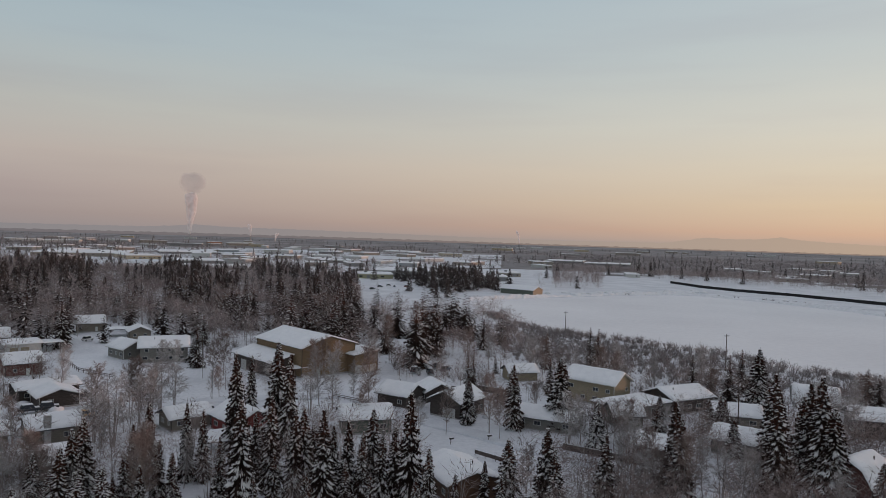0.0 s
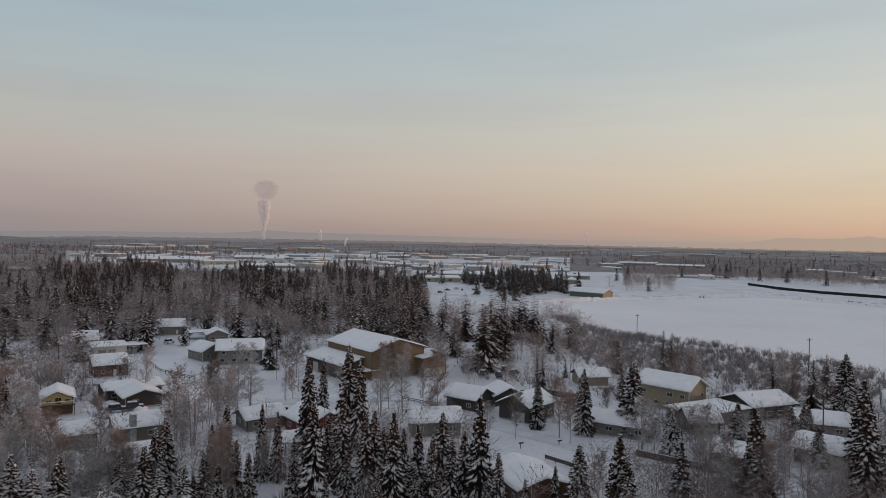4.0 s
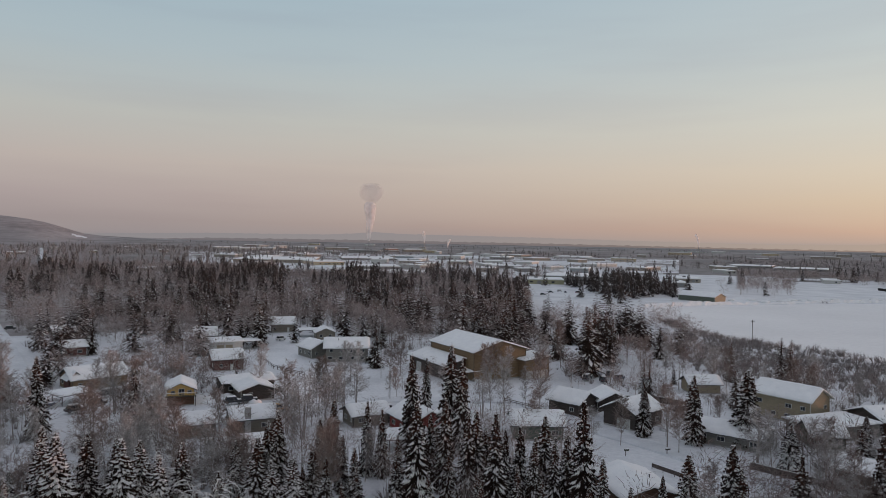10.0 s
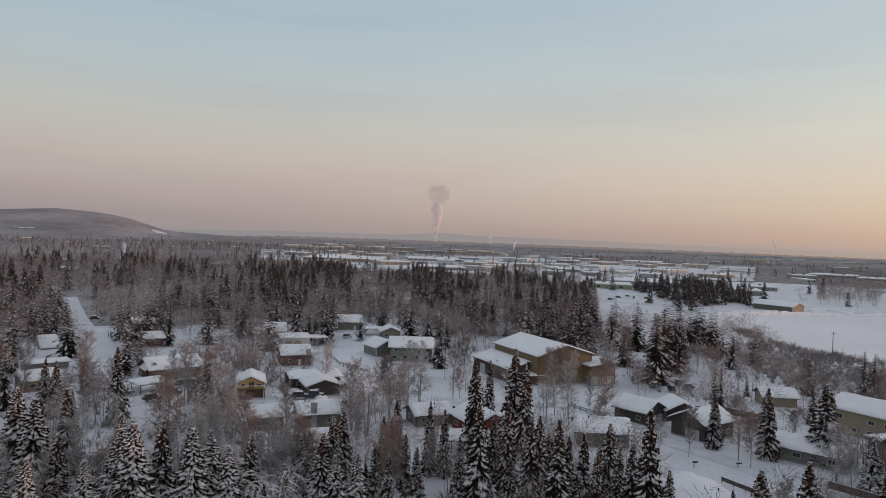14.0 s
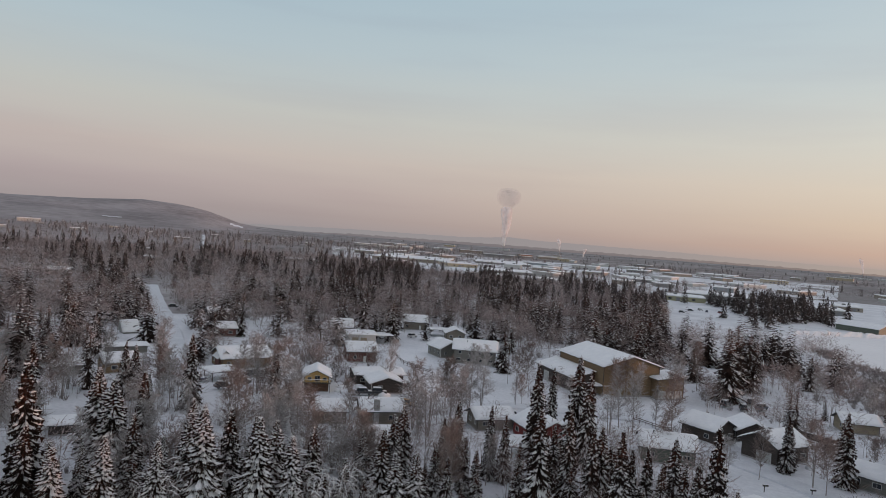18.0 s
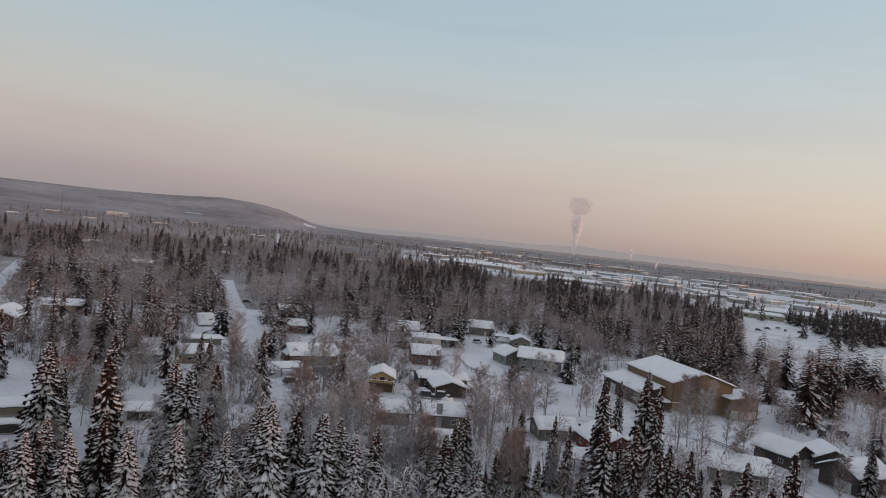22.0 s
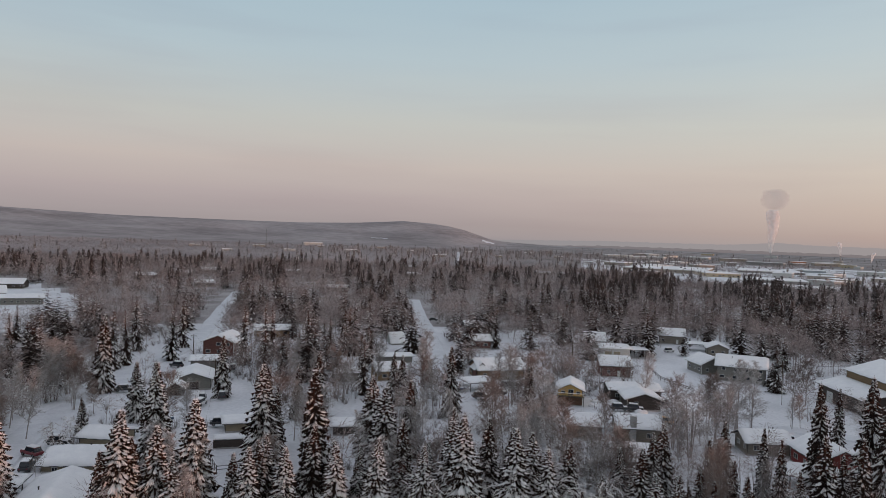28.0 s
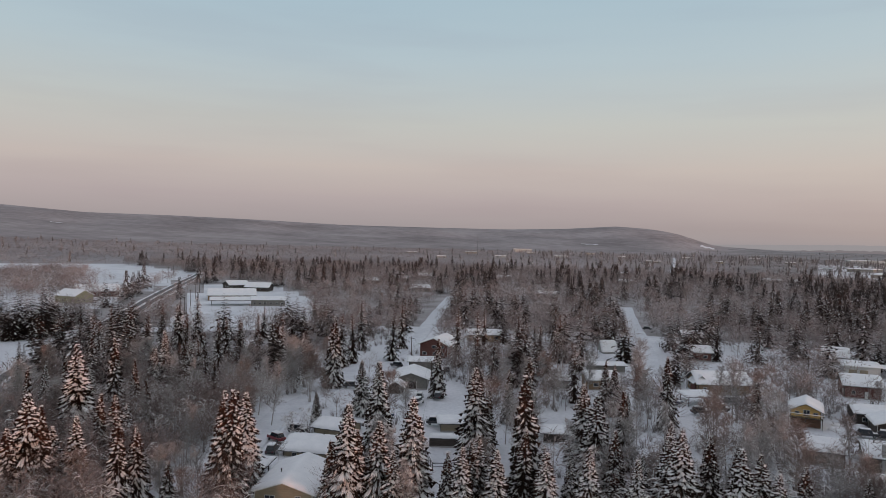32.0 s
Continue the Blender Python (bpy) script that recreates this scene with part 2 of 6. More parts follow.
# ---- the land ----
LAKE = [(30, 520), (22, 496), (37, 395), (54, 356), (70, 338), (86, 326), (104, 306), (121, 287), (132, 265), (145, 249), (155, 238), (235, 185), (330, 140),
        (400, 300), (345, 420), (303, 475), (295, 510), (276, 555), (249, 596), (228, 622), (200, 622), (160, 604), (102, 566), (51, 533)]
SKYLINE = [(-180, -0.46), (-60, -0.46), (-34, -0.44), (30, -0.46), (36, -0.4), (40.5, -0.2), (41.4, 0.1), (43.2, 0.68), (45.0, 1.05), (47.9, 1.24), (51.9, 0.95), (56.4, 0.8), (62, 0.8), (70, 0.84), (76.7, 1.08),
           (83, 1.22), (88.7, 1.25), (93.9, 1.62), (105, 2.0), (130, 1.2), (180, -0.2)]


def inside(poly, x, y):
    """Which of the points lie in the polygon."""
    hit = np.zeros(np.shape(x), bool)
    for (x0, y0), (x1, y1) in zip(poly, poly[1:] + poly[:1]):
        if y0 == y1:
            continue
        cross = ((y0 > y) != (y1 > y)) & (x < (x1 - x0) * (y - y0) / (y1 - y0) + x0)
        hit ^= cross
    return hit


def edge_distance(poly, x, y, closed=True):
    best = np.full(np.shape(x), 1e9)
    pairs = list(zip(poly, poly[1:] + poly[:1])) if closed else list(zip(poly, poly[1:]))
    for (x0, y0), (x1, y1) in pairs:
        dx, dy = x1 - x0, y1 - y0
        t = np.clip(((x - x0) * dx + (y - y0) * dy) / (dx * dx + dy * dy), 0, 1)
        best = np.minimum(best, np.hypot(x - x0 - t * dx, y - y0 - t * dy))
    return best


def smooth(a, b, v):
    t = np.clip((v - a) / (b - a), 0, 1)
    return t * t * (3 - 2 * t)


def waves(x, y, size, seed):
    """Soft uneven noise from a few crossing waves."""
    rng = np.random.RandomState(seed)
    v = 0
    for k in range(7):
        a, p, s = rng.uniform(0, 6.28), rng.uniform(0, 6.28), size * rng.uniform(0.5, 1.7)
        v = v + np.sin((x * math.cos(a) + y * math.sin(a)) * 6.28 / s + p)
    return v / 7


def land_height(x, y):
    r, az = np.hypot(x, y), np.degrees(np.arctan2(-x, y))
    sky_z = 45 + np.tan(np.radians(np.interp(az, [p[0] for p in SKYLINE], [p[1] for p in SKYLINE]))) * 4800
    start = np.interp(az, [-180, 30, 41, 44, 60, 75, 95, 180], [4200, 4200, 4000, 3300, 3000, 2500, 1900, 4200])
    rise = np.clip((r - start) / (4800 - start), 0, 1)
    z = sky_z * rise ** 1.6 * np.where(r > 4800, np.clip(1 - (r - 4800) / 900, 0, 1), 1)
    z = z + waves(x, y, 700, 5) * 16 * smooth(0.15, 0.8, rise) * (1 - smooth(0.85, 1.0, rise)) * (sky_z > 70)
    z = z + 0.22 * waves(x, y, 40, 2) * (1 - smooth(700, 1500, r))
    dip = np.where(inside(LAKE, x, y), smooth(0, 9, edge_distance(LAKE, x, y)), 0)
    return z - 2.2 * dip - 0.15


HIGHWAY = [(-232, -16), (-303, 2), (-380, 23), (-431, 36), (-484, 49), (-553, 67), (-648, 93), (-770, 127)]
GLADE = [(-320, -30), (-324, -10), (-332, 0), (-306, -1), (-287, -6), (-259, -8), (-238, -12), (-238, -34)]
LANE = [(-105, 6), (-144, 32), (-160, 41), (-178, 52), (-198, 72), (-220, 86), (-248, 115), (-282, 141), (-375, 200), (-470, 262)]
STREET = [(-156, 157), (-180, 182), (-205, 203), (-238, 232), (-267, 256), (-308, 291), (-362, 338)]
STREET_FAR = [(-640, 670), (-709, 743), (-1224, 1292), (-1500, 1580)]
CAMPUS = [(-335, 40), (-395, 50), (-520, 75), (-620, 105), (-610, 150), (-480, 150), (-345, 112)]
FIELD = [(-395, -20), (-430, 8), (-520, 35), (-780, 118), (-905, 90), (-1000, 60), (-1000, -160), (-500, -140)]


def build_ground():
    rings = np.concatenate([[0.5, 12, 24], np.arange(36, 120, 6.0), np.arange(120, 700, 8.0), np.geomspace(700, 4950, 80)])
    angles = np.radians(np.arange(0, 360, 1.2))
    rr, aa = np.meshgrid(rings, angles, indexing="ij")
    x, y = rr * np.sin(aa), rr * np.cos(aa)
    z = land_height(x, y)
    nr, na = rr.shape
    i, j = np.meshgrid(np.arange(nr - 1), np.arange(na), indexing="ij")
    j2 = (j + 1) % na
    a, b, c, d = i * na + j, i * na + j2, (i + 1) * na + j2, (i + 1) * na + j
    tris = np.concatenate([np.stack([a, c, b], -1).reshape(-1, 3), np.stack([a, d, c], -1).reshape(-1, 3)])
    az = -((np.degrees(aa[i, j]) + 180) % 360 - 180)
    # far land takes the two haze-toned materials
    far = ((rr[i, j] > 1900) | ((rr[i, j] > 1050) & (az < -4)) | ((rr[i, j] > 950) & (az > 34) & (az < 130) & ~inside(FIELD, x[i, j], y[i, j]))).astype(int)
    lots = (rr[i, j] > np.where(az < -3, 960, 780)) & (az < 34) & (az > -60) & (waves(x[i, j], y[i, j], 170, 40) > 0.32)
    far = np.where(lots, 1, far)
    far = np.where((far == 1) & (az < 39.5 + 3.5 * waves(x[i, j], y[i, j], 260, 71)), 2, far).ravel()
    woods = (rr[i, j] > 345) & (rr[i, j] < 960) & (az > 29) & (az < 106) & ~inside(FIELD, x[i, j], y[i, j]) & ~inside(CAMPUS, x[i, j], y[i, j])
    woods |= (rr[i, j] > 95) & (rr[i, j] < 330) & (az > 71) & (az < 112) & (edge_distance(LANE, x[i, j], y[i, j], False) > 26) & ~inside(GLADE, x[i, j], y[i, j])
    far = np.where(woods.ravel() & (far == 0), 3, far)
    me = big_mesh("ground", np.stack([x, y, z], -1).reshape(-1, 3), tris, np.concatenate([far, far]), [SNOW_GROUND, HILLSIDE, HAZY_FROST_PLAIN, WOOD_FLOOR])
    me.polygons.foreach_set("use_smooth", np.ones(len(tris), bool))
    tagged(new("ground", me), "snow-covered flat land rising to frosted wooded hills paled for haze", "ground", kind="structure")


RIDGES = [(-62, 0.2), (-50, 0.3), (-40, 0.25), (-34, 0.2), (-32, 0.27), (-29, 0.4), (-27, 0.52), (-25.6, 0.70), (-24.6, 0.56), (-23.7, 0.5), (-22, 0.47), (-20.5, 0.55), (-19, 0.3),
          (-17.6, 0.07), (-10, -0.02), (-1, 0.08), (4, 0.16), (6, 0.2), (13, 0.27), (17, 0.3), (19.4, 0.42), (21, 0.28), (23, 0.16), (27, 0.13), (32, 0.12), (36, 0.02), (41, -0.1), (46, -0.2)]


def build_ridges(name, low, high, crest, tones, label, category):
    """A far strip of land behind the plain, its distance haze painted as a glow."""
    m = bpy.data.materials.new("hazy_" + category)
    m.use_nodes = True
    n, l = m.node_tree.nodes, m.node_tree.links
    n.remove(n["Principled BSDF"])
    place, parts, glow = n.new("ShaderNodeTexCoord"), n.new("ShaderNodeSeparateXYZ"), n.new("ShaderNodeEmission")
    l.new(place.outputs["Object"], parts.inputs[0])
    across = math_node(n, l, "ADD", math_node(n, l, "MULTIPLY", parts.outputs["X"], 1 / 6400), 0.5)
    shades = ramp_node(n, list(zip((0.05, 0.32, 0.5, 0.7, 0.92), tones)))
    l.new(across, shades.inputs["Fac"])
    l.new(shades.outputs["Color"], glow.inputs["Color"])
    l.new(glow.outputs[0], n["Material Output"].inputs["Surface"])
    verts, faces = [], []
    for k, az in enumerate(np.arange(low, high + 0.01, 0.2)):
        top = np.interp(az, [p[0] for p in crest[1]], [p[1] for p in crest[1]]) + crest[2] * (math.sin(az * 5.3) + 0.8 * math.sin(az * 11.7) + 0.6 * math.sin(az * 23.1))
        for r, z in ((crest[0], -80), (crest[0], 45 + crest[0] * math.tan(radians(top))), (crest[0] + 20, -80)):
            verts.append((-math.sin(radians(az)) * r, math.cos(radians(az)) * r, z))
        if k:
            a = 3 * k - 3
            faces += [(a, a + 3, a + 4, a + 1), (a + 1, a + 4, a + 5, a + 2)]
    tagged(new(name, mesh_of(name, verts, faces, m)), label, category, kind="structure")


# unlit backdrops: the haze tones glow by themselves, warmer on the sunward side
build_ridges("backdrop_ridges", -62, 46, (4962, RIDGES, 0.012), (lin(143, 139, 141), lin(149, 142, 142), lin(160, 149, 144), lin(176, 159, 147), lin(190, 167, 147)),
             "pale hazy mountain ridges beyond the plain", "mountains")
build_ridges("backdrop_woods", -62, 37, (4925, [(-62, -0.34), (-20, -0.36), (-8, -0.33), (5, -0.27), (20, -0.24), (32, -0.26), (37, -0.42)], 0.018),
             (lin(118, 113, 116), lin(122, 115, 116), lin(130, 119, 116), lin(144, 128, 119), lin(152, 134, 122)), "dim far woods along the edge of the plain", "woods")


def build_lake():
    bm = bmesh.new()
    ring = []
    for (x0, y0), (x1, y1) in zip(LAKE, LAKE[1:] + LAKE[:1]):
        n = max(2, int(math.hypot(x1 - x0, y1 - y0) / 12))
        for k in range(n):
            f = k / n
            px, py = x0 + (x1 - x0) * f, y0 + (y1 - y0) * f
            px += 2.2 * math.sin(px * 0.21 + py * 0.13)
            py += 2.2 * math.sin(px * 0.11 - py * 0.17)
            ring.append(bm.verts.new((px, py, -0.55)))
    face = bm.faces.new(ring)
    if face.normal.z < 0:
        face.normal_flip()
    ob = part("frozen_lake", bm, LAKE_SNOW, None)
    tagged(ob, "wide frozen lake under smooth untouched snow", "lake", kind="structure")


def strip(name, line, width, z, material, label, wobble=0.0, crown=0.05):
    """A road along a line of points, with a low crown."""
    pts = []
    for (x0, y0), (x1, y1) in zip(line, line[1:]):
        n = max(1, int(math.hypot(x1 - x0, y1 - y0) / 8))
        pts += [(x0 + (x1 - x0) * k / n, y0 + (y1 - y0) * k / n) for k in range(n)]
    pts.append(line[-1])
    verts, faces = [], []
    for k, (x, y) in enumerate(pts):
        xa, ya = pts[max(0, k - 1)]
        xb, yb = pts[min(len(pts) - 1, k + 1)]
        d = math.hypot(xb - xa, yb - ya)
        nx, ny = -(yb - ya) / d, (xb - xa) / d
        w = width / 2 * (1 + wobble * math.sin(k * 1.3) * math.cos(k * 0.4))
        for s in (-1, -0.82, 0.82, 1):
            verts.append((x + nx * w * s, y + ny * w * s, z + (crown if abs(s) < 1 else -0.75)))
    for k in range(len(pts) - 1):
        for s in range(3):
            a = k * 4 + s
            faces.append((a, a + 1, a + 5, a + 4))
    ob = new(name, mesh_of(name, verts, faces, material))
    return tagged(ob, label, "road", kind="structure")


CROSS = [(-84, 150), (-78, 160), (-60, 186), (-25, 196), (0, 168), (25, 148), (70, 118)]
build_ground()
build_lake()
strip("road_highway", HIGHWAY, 15, 0.2, SNOW, "snowy ploughed highway bed with white shoulders", 0.06)
for side_name, off in (("far", 3.1), ("near", -3.1)):
    strip("road_lane_" + side_name, [(x - 0.25 * off, y + 0.97 * off) for x, y in HIGHWAY], 4.2, 0.27, ASPHALT, "dark wet asphalt lane of the highway ploughed clear", 0.04)
strip("road_lane", LANE, 8, 0.2, PACKED, "snow-packed residential lane with tyre tracks", 0.1)
strip("road_street", STREET, 8.5, 0.2, PACKED, "straight snow-packed street through the woods", 0.08)
strip("road_street_far", STREET_FAR, 7.5, 0.2, PACKED, "far end of the straight snow-packed street", 0.08)
strip("road_cross", CROSS, 7, 0.2, PACKED, "curving snow-packed side street between houses", 0.12)


def build_bank():
    """The ploughed, lumpy bank along the far shore."""
    rng = random.Random(4)
    line = [(20, 512), (51, 536), (102, 570), (142, 596), (160, 608), (200, 627), (228, 627), (252, 598), (279, 557), (298, 511), (306, 476), (348, 422)]
    verts, faces = [], []
    pts = []
    for (x0, y0), (x1, y1) in zip(line, line[1:]):
        n = max(1, int(math.hypot(x1 - x0, y1 - y0) / 2.2))
        pts += [(x0 + (x1 - x0) * k / n, y0 + (y1 - y0) * k / n) for k in range(n)]
    for k, (x, y) in enumerate(pts):
        d = math.hypot(x, y)
        ux, uy = x / d, y / d
        h = 1.3 + 0.9 * math.sin(k * 0.09) + rng.uniform(-0.5, 0.6)
        for s, zz in ((-4, -0.75), (-1.5, 0.4 * h), (1.0, h), (4, 0.6 * h + rng.uniform(-0.2, 0.2)), (8, -0.5)):
            j = rng.uniform(-0.8, 0.8)
            verts.append((x + ux * (s + j), y + uy * (s + j), zz))
    for k in range(len(pts) - 1):
        for s in range(4):
            a = k * 5 + s
            faces.append((a, a + 5, a + 6, a + 1))
    tagged(new("snow_bank", mesh_of("snow_bank", verts, faces, SNOW)), "lumpy ploughed snow bank along the lake shore", "snow bank", kind="structure")


build_bank()


def clearing(az0, az1, r0, r1):
    """An open snowfield on the far slopes."""
    bm = bmesh.new()
    rows = []
    for i in range(7):
        az = az0 + (az1 - az0) * i / 6
        wob = 0.35 * (r1 - r0) * math.sin(i * 2.1)
        row = []
        for r in np.linspace(r0 + wob, r1 + wob * 0.5, 5):
            x, y = -math.sin(radians(az)) * r, math.cos(radians(az)) * r
            row.append(bm.verts.new((x, y, float(land_height(np.array(x), np.array(y))) + 2.5)))
        rows.append(row)
    for ra, rb in zip(rows, rows[1:]):
        for k in range(4):
            bm.faces.new((ra[k], ra[k + 1], rb[k + 1], rb[k]))
    tagged(part("snow_clearing", bm, SNOW_GROUND, None), "white open clearing on the far wooded slope", "clearing", kind="structure")


for fields in ((41.6, 40.6, 4380, 4520), (50.6, 49.3, 3700, 3740), (90.9, 90.1, 3640, 3680)):
    clearing(*fields)


# ---- trees ----
def spruce_arrays(seed, tall, wide, boughs, snowy, lod=0):
    """Drooping needled boughs and the snow that lies along them, as two lists of triangles."""
    rng = random.Random(seed)
    green, white, red_tops = [], [], []
    top = rng.uniform(0.62, 0.8)
    for i in range(boughs):
        f = min(0.975, ((i + rng.random()) / boughs) ** 1.12)
        z0 = tall * (0.07 + 0.93 * f)
        reach = wide * (1 - f) ** 0.88 * (0.6 + 0.4 * min(1, (f + 0.05) * 6)) + 0.16
        a = i * 2.39996 + rng.uniform(-0.5, 0.5)
        ln = reach * rng.uniform(0.5, 1.2)
        fall, curl = (0.62 if lod else 0.74) - 0.95 * f + rng.uniform(-0.15, 0.15), 0.22 + 0.16 * rng.random()
        ca, sa = math.cos(a), math.sin(a)
        wd = (0.13 + 0.07 * rng.random()) * ln * (1.9 if lod == 2 else 1) + (0.3 if lod == 2 else 0.15) if lod else (0.065 + 0.04 * rng.random()) * ln + 0.08

        def at(s, side=0.0, lift=0.0):
            r = ln * s
            return (ca * r - sa * side, sa * r + ca * side, z0 - ln * (fall * s + curl * s * s - 0.12 * s ** 4) + lift)

        segs = 2 if lod == 2 else 3 if lod else 4
        # most boughs near the top take the painted cone and sun red
        needles = red_tops if f > top and rng.random() < 0.75 else green
        for q in range(segs):
            s0, s1 = q / segs, (q + 1) / segs
            w = wd * (1.2 - 0.9 * abs(s1 - 0.6))
            for sd in (-1, 1):
                tip = at(min(1.07, s1 + rng.uniform(-0.05, 0.12)), sd * w * rng.uniform(0.75, 1.3), -0.28 * w - rng.uniform(0, 0.12))
                needles.append((at(s0), tip, at(s1)))
            if not lod and q:
                green.append((at(s0), at((s0 + s1) / 2, w * rng.uniform(-0.5, 0.5), -0.3 - 0.35 * rng.random()), at(s1, 0, -0.03)))
        if rng.random() < snowy:
            runs = [(rng.uniform(0.15, 0.4), 1.03, 0.0, 0.0)]
            if not lod:
                runs += [(0.35, 0.9, sd * wd * rng.uniform(0.75, 1.1), -0.2 * wd) for sd in (-1, 1) if rng.random() < 0.75]
            for sa0, sb0, off, dz in runs:
                lift, ws = 0.07 + 0.06 * rng.random(), wd * (rng.uniform(0.16, 0.3) if lod == 2 else rng.uniform(0.4, 0.7) if lod else (0.12 + 0.62 * snowy) * rng.uniform(0.65, 1.15))
                m = (sa0 + sb0) / 2 + 0.08
                start, end, mid = at(sa0, off * 0.25, lift * 0.6), at(sb0, off, dz + lift * 0.5), at(m, off * 0.7, dz * 0.7 + lift * 1.5)
                lf, rt = at(m, off * 0.7 - ws, dz * 0.7 - 0.10 * ws), at(m, off * 0.7 + ws, dz * 0.7 - 0.10 * ws)
                white += [(start, lf, mid), (lf, end, mid), (end, rt, mid), (rt, start, mid)]
    return green, white, red_tops


def tri_mesh(name, tris, material):
    verts = np.array(tris, float).reshape(-1, 3)
    return big_mesh(name, verts, np.arange(len(verts)).reshape(-1, 3), np.zeros(len(tris), int), [material])


def spruce_kind(seed, tall, wide, boughs, snowy, lod=0):
    green, white, red_tops = spruce_arrays(seed, tall, wide, boughs, snowy, lod)
    trunk = bmesh.new()
    tube_bm(0.17, 0.10, (0, 0, -0.3), (0, 0, tall * 0.5), 6, trunk)
    tube_bm(0.10, 0.012, (0, 0, tall * 0.5), (0, 0, tall * 1.01), 5, trunk)
    me = bpy.data.meshes.new("trunk")
    trunk.to_mesh(me)
    trunk.free()
    me.materials.append(BARK)
    crown = tri_mesh("crown", green + red_tops, NEEDLES)
    crown.materials.append(RED_TOPS)
    crown.polygons.foreach_set("material_index", np.array([0] * len(green) + [1] * len(red_tops), np.int32))
    return me, crown, tri_mesh("snow", white, SNOW_BRANCH)


SPRUCES_NEAR = [spruce_kind(11, 16, 2.9, 560, 0.56), spruce_kind(12, 16, 2.4, 500, 0.44), spruce_kind(13, 16, 3.6, 640, 0.74),
                spruce_kind(14, 16, 2.3, 490, 0.5), spruce_kind(15, 16, 3.1, 580, 0.84)]
SPRUCES_MID = [spruce_kind(21, 16, 2.9, 250, 0.36, 1), spruce_kind(22, 16, 2.4, 230, 0.28, 1), spruce_kind(23, 16, 3.3, 260, 0.48, 1)]
SPRUCE_LABELS = {False: "tall dark spruce with drooping boughs carrying clumps of snow",
                 True: "small dense spruce heavily loaded with snow"}


def spruce(x, y, tall, kinds, pick):
    rng = random.Random(int(x * 7 + y * 13 + tall * 31))
    k = kinds[pick % len(kinds)]
    fat = rng.uniform(0.88, 1.15) * (1.25 if tall < 9 else 1.1 if tall < 13 else 1.0) * (1.3 if x > -0.5 * y and (math.hypot(x, y) > 225 or x > 10) else 1.15 if x < -0.5 * y and math.hypot(x, y) < 165 and tall > 11 else 0.95)
    m = pose(x, y, float(land_height(np.array(x), np.array(y))), rng.uniform(-1.5, 1.5), rng.uniform(-1.5, 1.5), rng.uniform(0, 360)) @ Matrix.Diagonal((tall / 16 * fat, tall / 16 * fat, tall / 16, 1))
    ob = thing("spruce_tree", m, SPRUCE_LABELS[tall < 9], "tree", "spruces among the houses")
    for name, me in zip(("trunk", "crown", "snow"), k):
        o = link_part(name, me, ob)
        if name == "snow":
            tagged(o, kind="stuff")


STANDS = []     # tall spruces that stand out from the far groves


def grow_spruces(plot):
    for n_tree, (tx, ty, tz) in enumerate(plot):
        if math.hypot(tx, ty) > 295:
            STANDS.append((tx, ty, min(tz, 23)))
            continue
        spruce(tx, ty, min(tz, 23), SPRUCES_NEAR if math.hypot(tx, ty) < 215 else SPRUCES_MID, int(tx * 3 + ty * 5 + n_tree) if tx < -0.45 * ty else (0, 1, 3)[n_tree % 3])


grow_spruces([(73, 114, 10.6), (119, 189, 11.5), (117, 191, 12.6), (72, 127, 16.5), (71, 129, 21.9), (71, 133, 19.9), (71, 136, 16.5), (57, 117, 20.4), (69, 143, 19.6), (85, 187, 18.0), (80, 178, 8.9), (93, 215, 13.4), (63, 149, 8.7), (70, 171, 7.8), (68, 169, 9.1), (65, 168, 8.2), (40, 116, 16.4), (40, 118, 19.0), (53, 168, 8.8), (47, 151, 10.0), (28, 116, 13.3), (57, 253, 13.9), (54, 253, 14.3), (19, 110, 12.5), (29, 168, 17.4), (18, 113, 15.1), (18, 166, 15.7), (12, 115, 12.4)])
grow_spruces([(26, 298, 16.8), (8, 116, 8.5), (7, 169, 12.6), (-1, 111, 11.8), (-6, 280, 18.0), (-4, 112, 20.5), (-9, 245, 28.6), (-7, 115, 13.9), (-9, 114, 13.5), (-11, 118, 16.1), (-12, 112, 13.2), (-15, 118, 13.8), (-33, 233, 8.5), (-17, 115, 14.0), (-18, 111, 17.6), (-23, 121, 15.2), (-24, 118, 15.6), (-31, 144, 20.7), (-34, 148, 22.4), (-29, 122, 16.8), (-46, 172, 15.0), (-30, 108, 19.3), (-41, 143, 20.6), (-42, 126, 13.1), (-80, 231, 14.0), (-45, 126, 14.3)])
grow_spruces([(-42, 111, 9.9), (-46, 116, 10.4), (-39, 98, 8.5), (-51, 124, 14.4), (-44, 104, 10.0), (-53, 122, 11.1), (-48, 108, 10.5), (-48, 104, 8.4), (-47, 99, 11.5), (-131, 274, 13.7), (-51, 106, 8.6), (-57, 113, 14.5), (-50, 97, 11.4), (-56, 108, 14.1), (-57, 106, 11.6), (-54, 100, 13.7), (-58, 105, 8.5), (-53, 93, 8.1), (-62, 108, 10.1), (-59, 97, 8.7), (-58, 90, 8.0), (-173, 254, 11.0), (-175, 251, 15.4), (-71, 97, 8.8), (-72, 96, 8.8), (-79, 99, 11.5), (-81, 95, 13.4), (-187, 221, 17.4)])
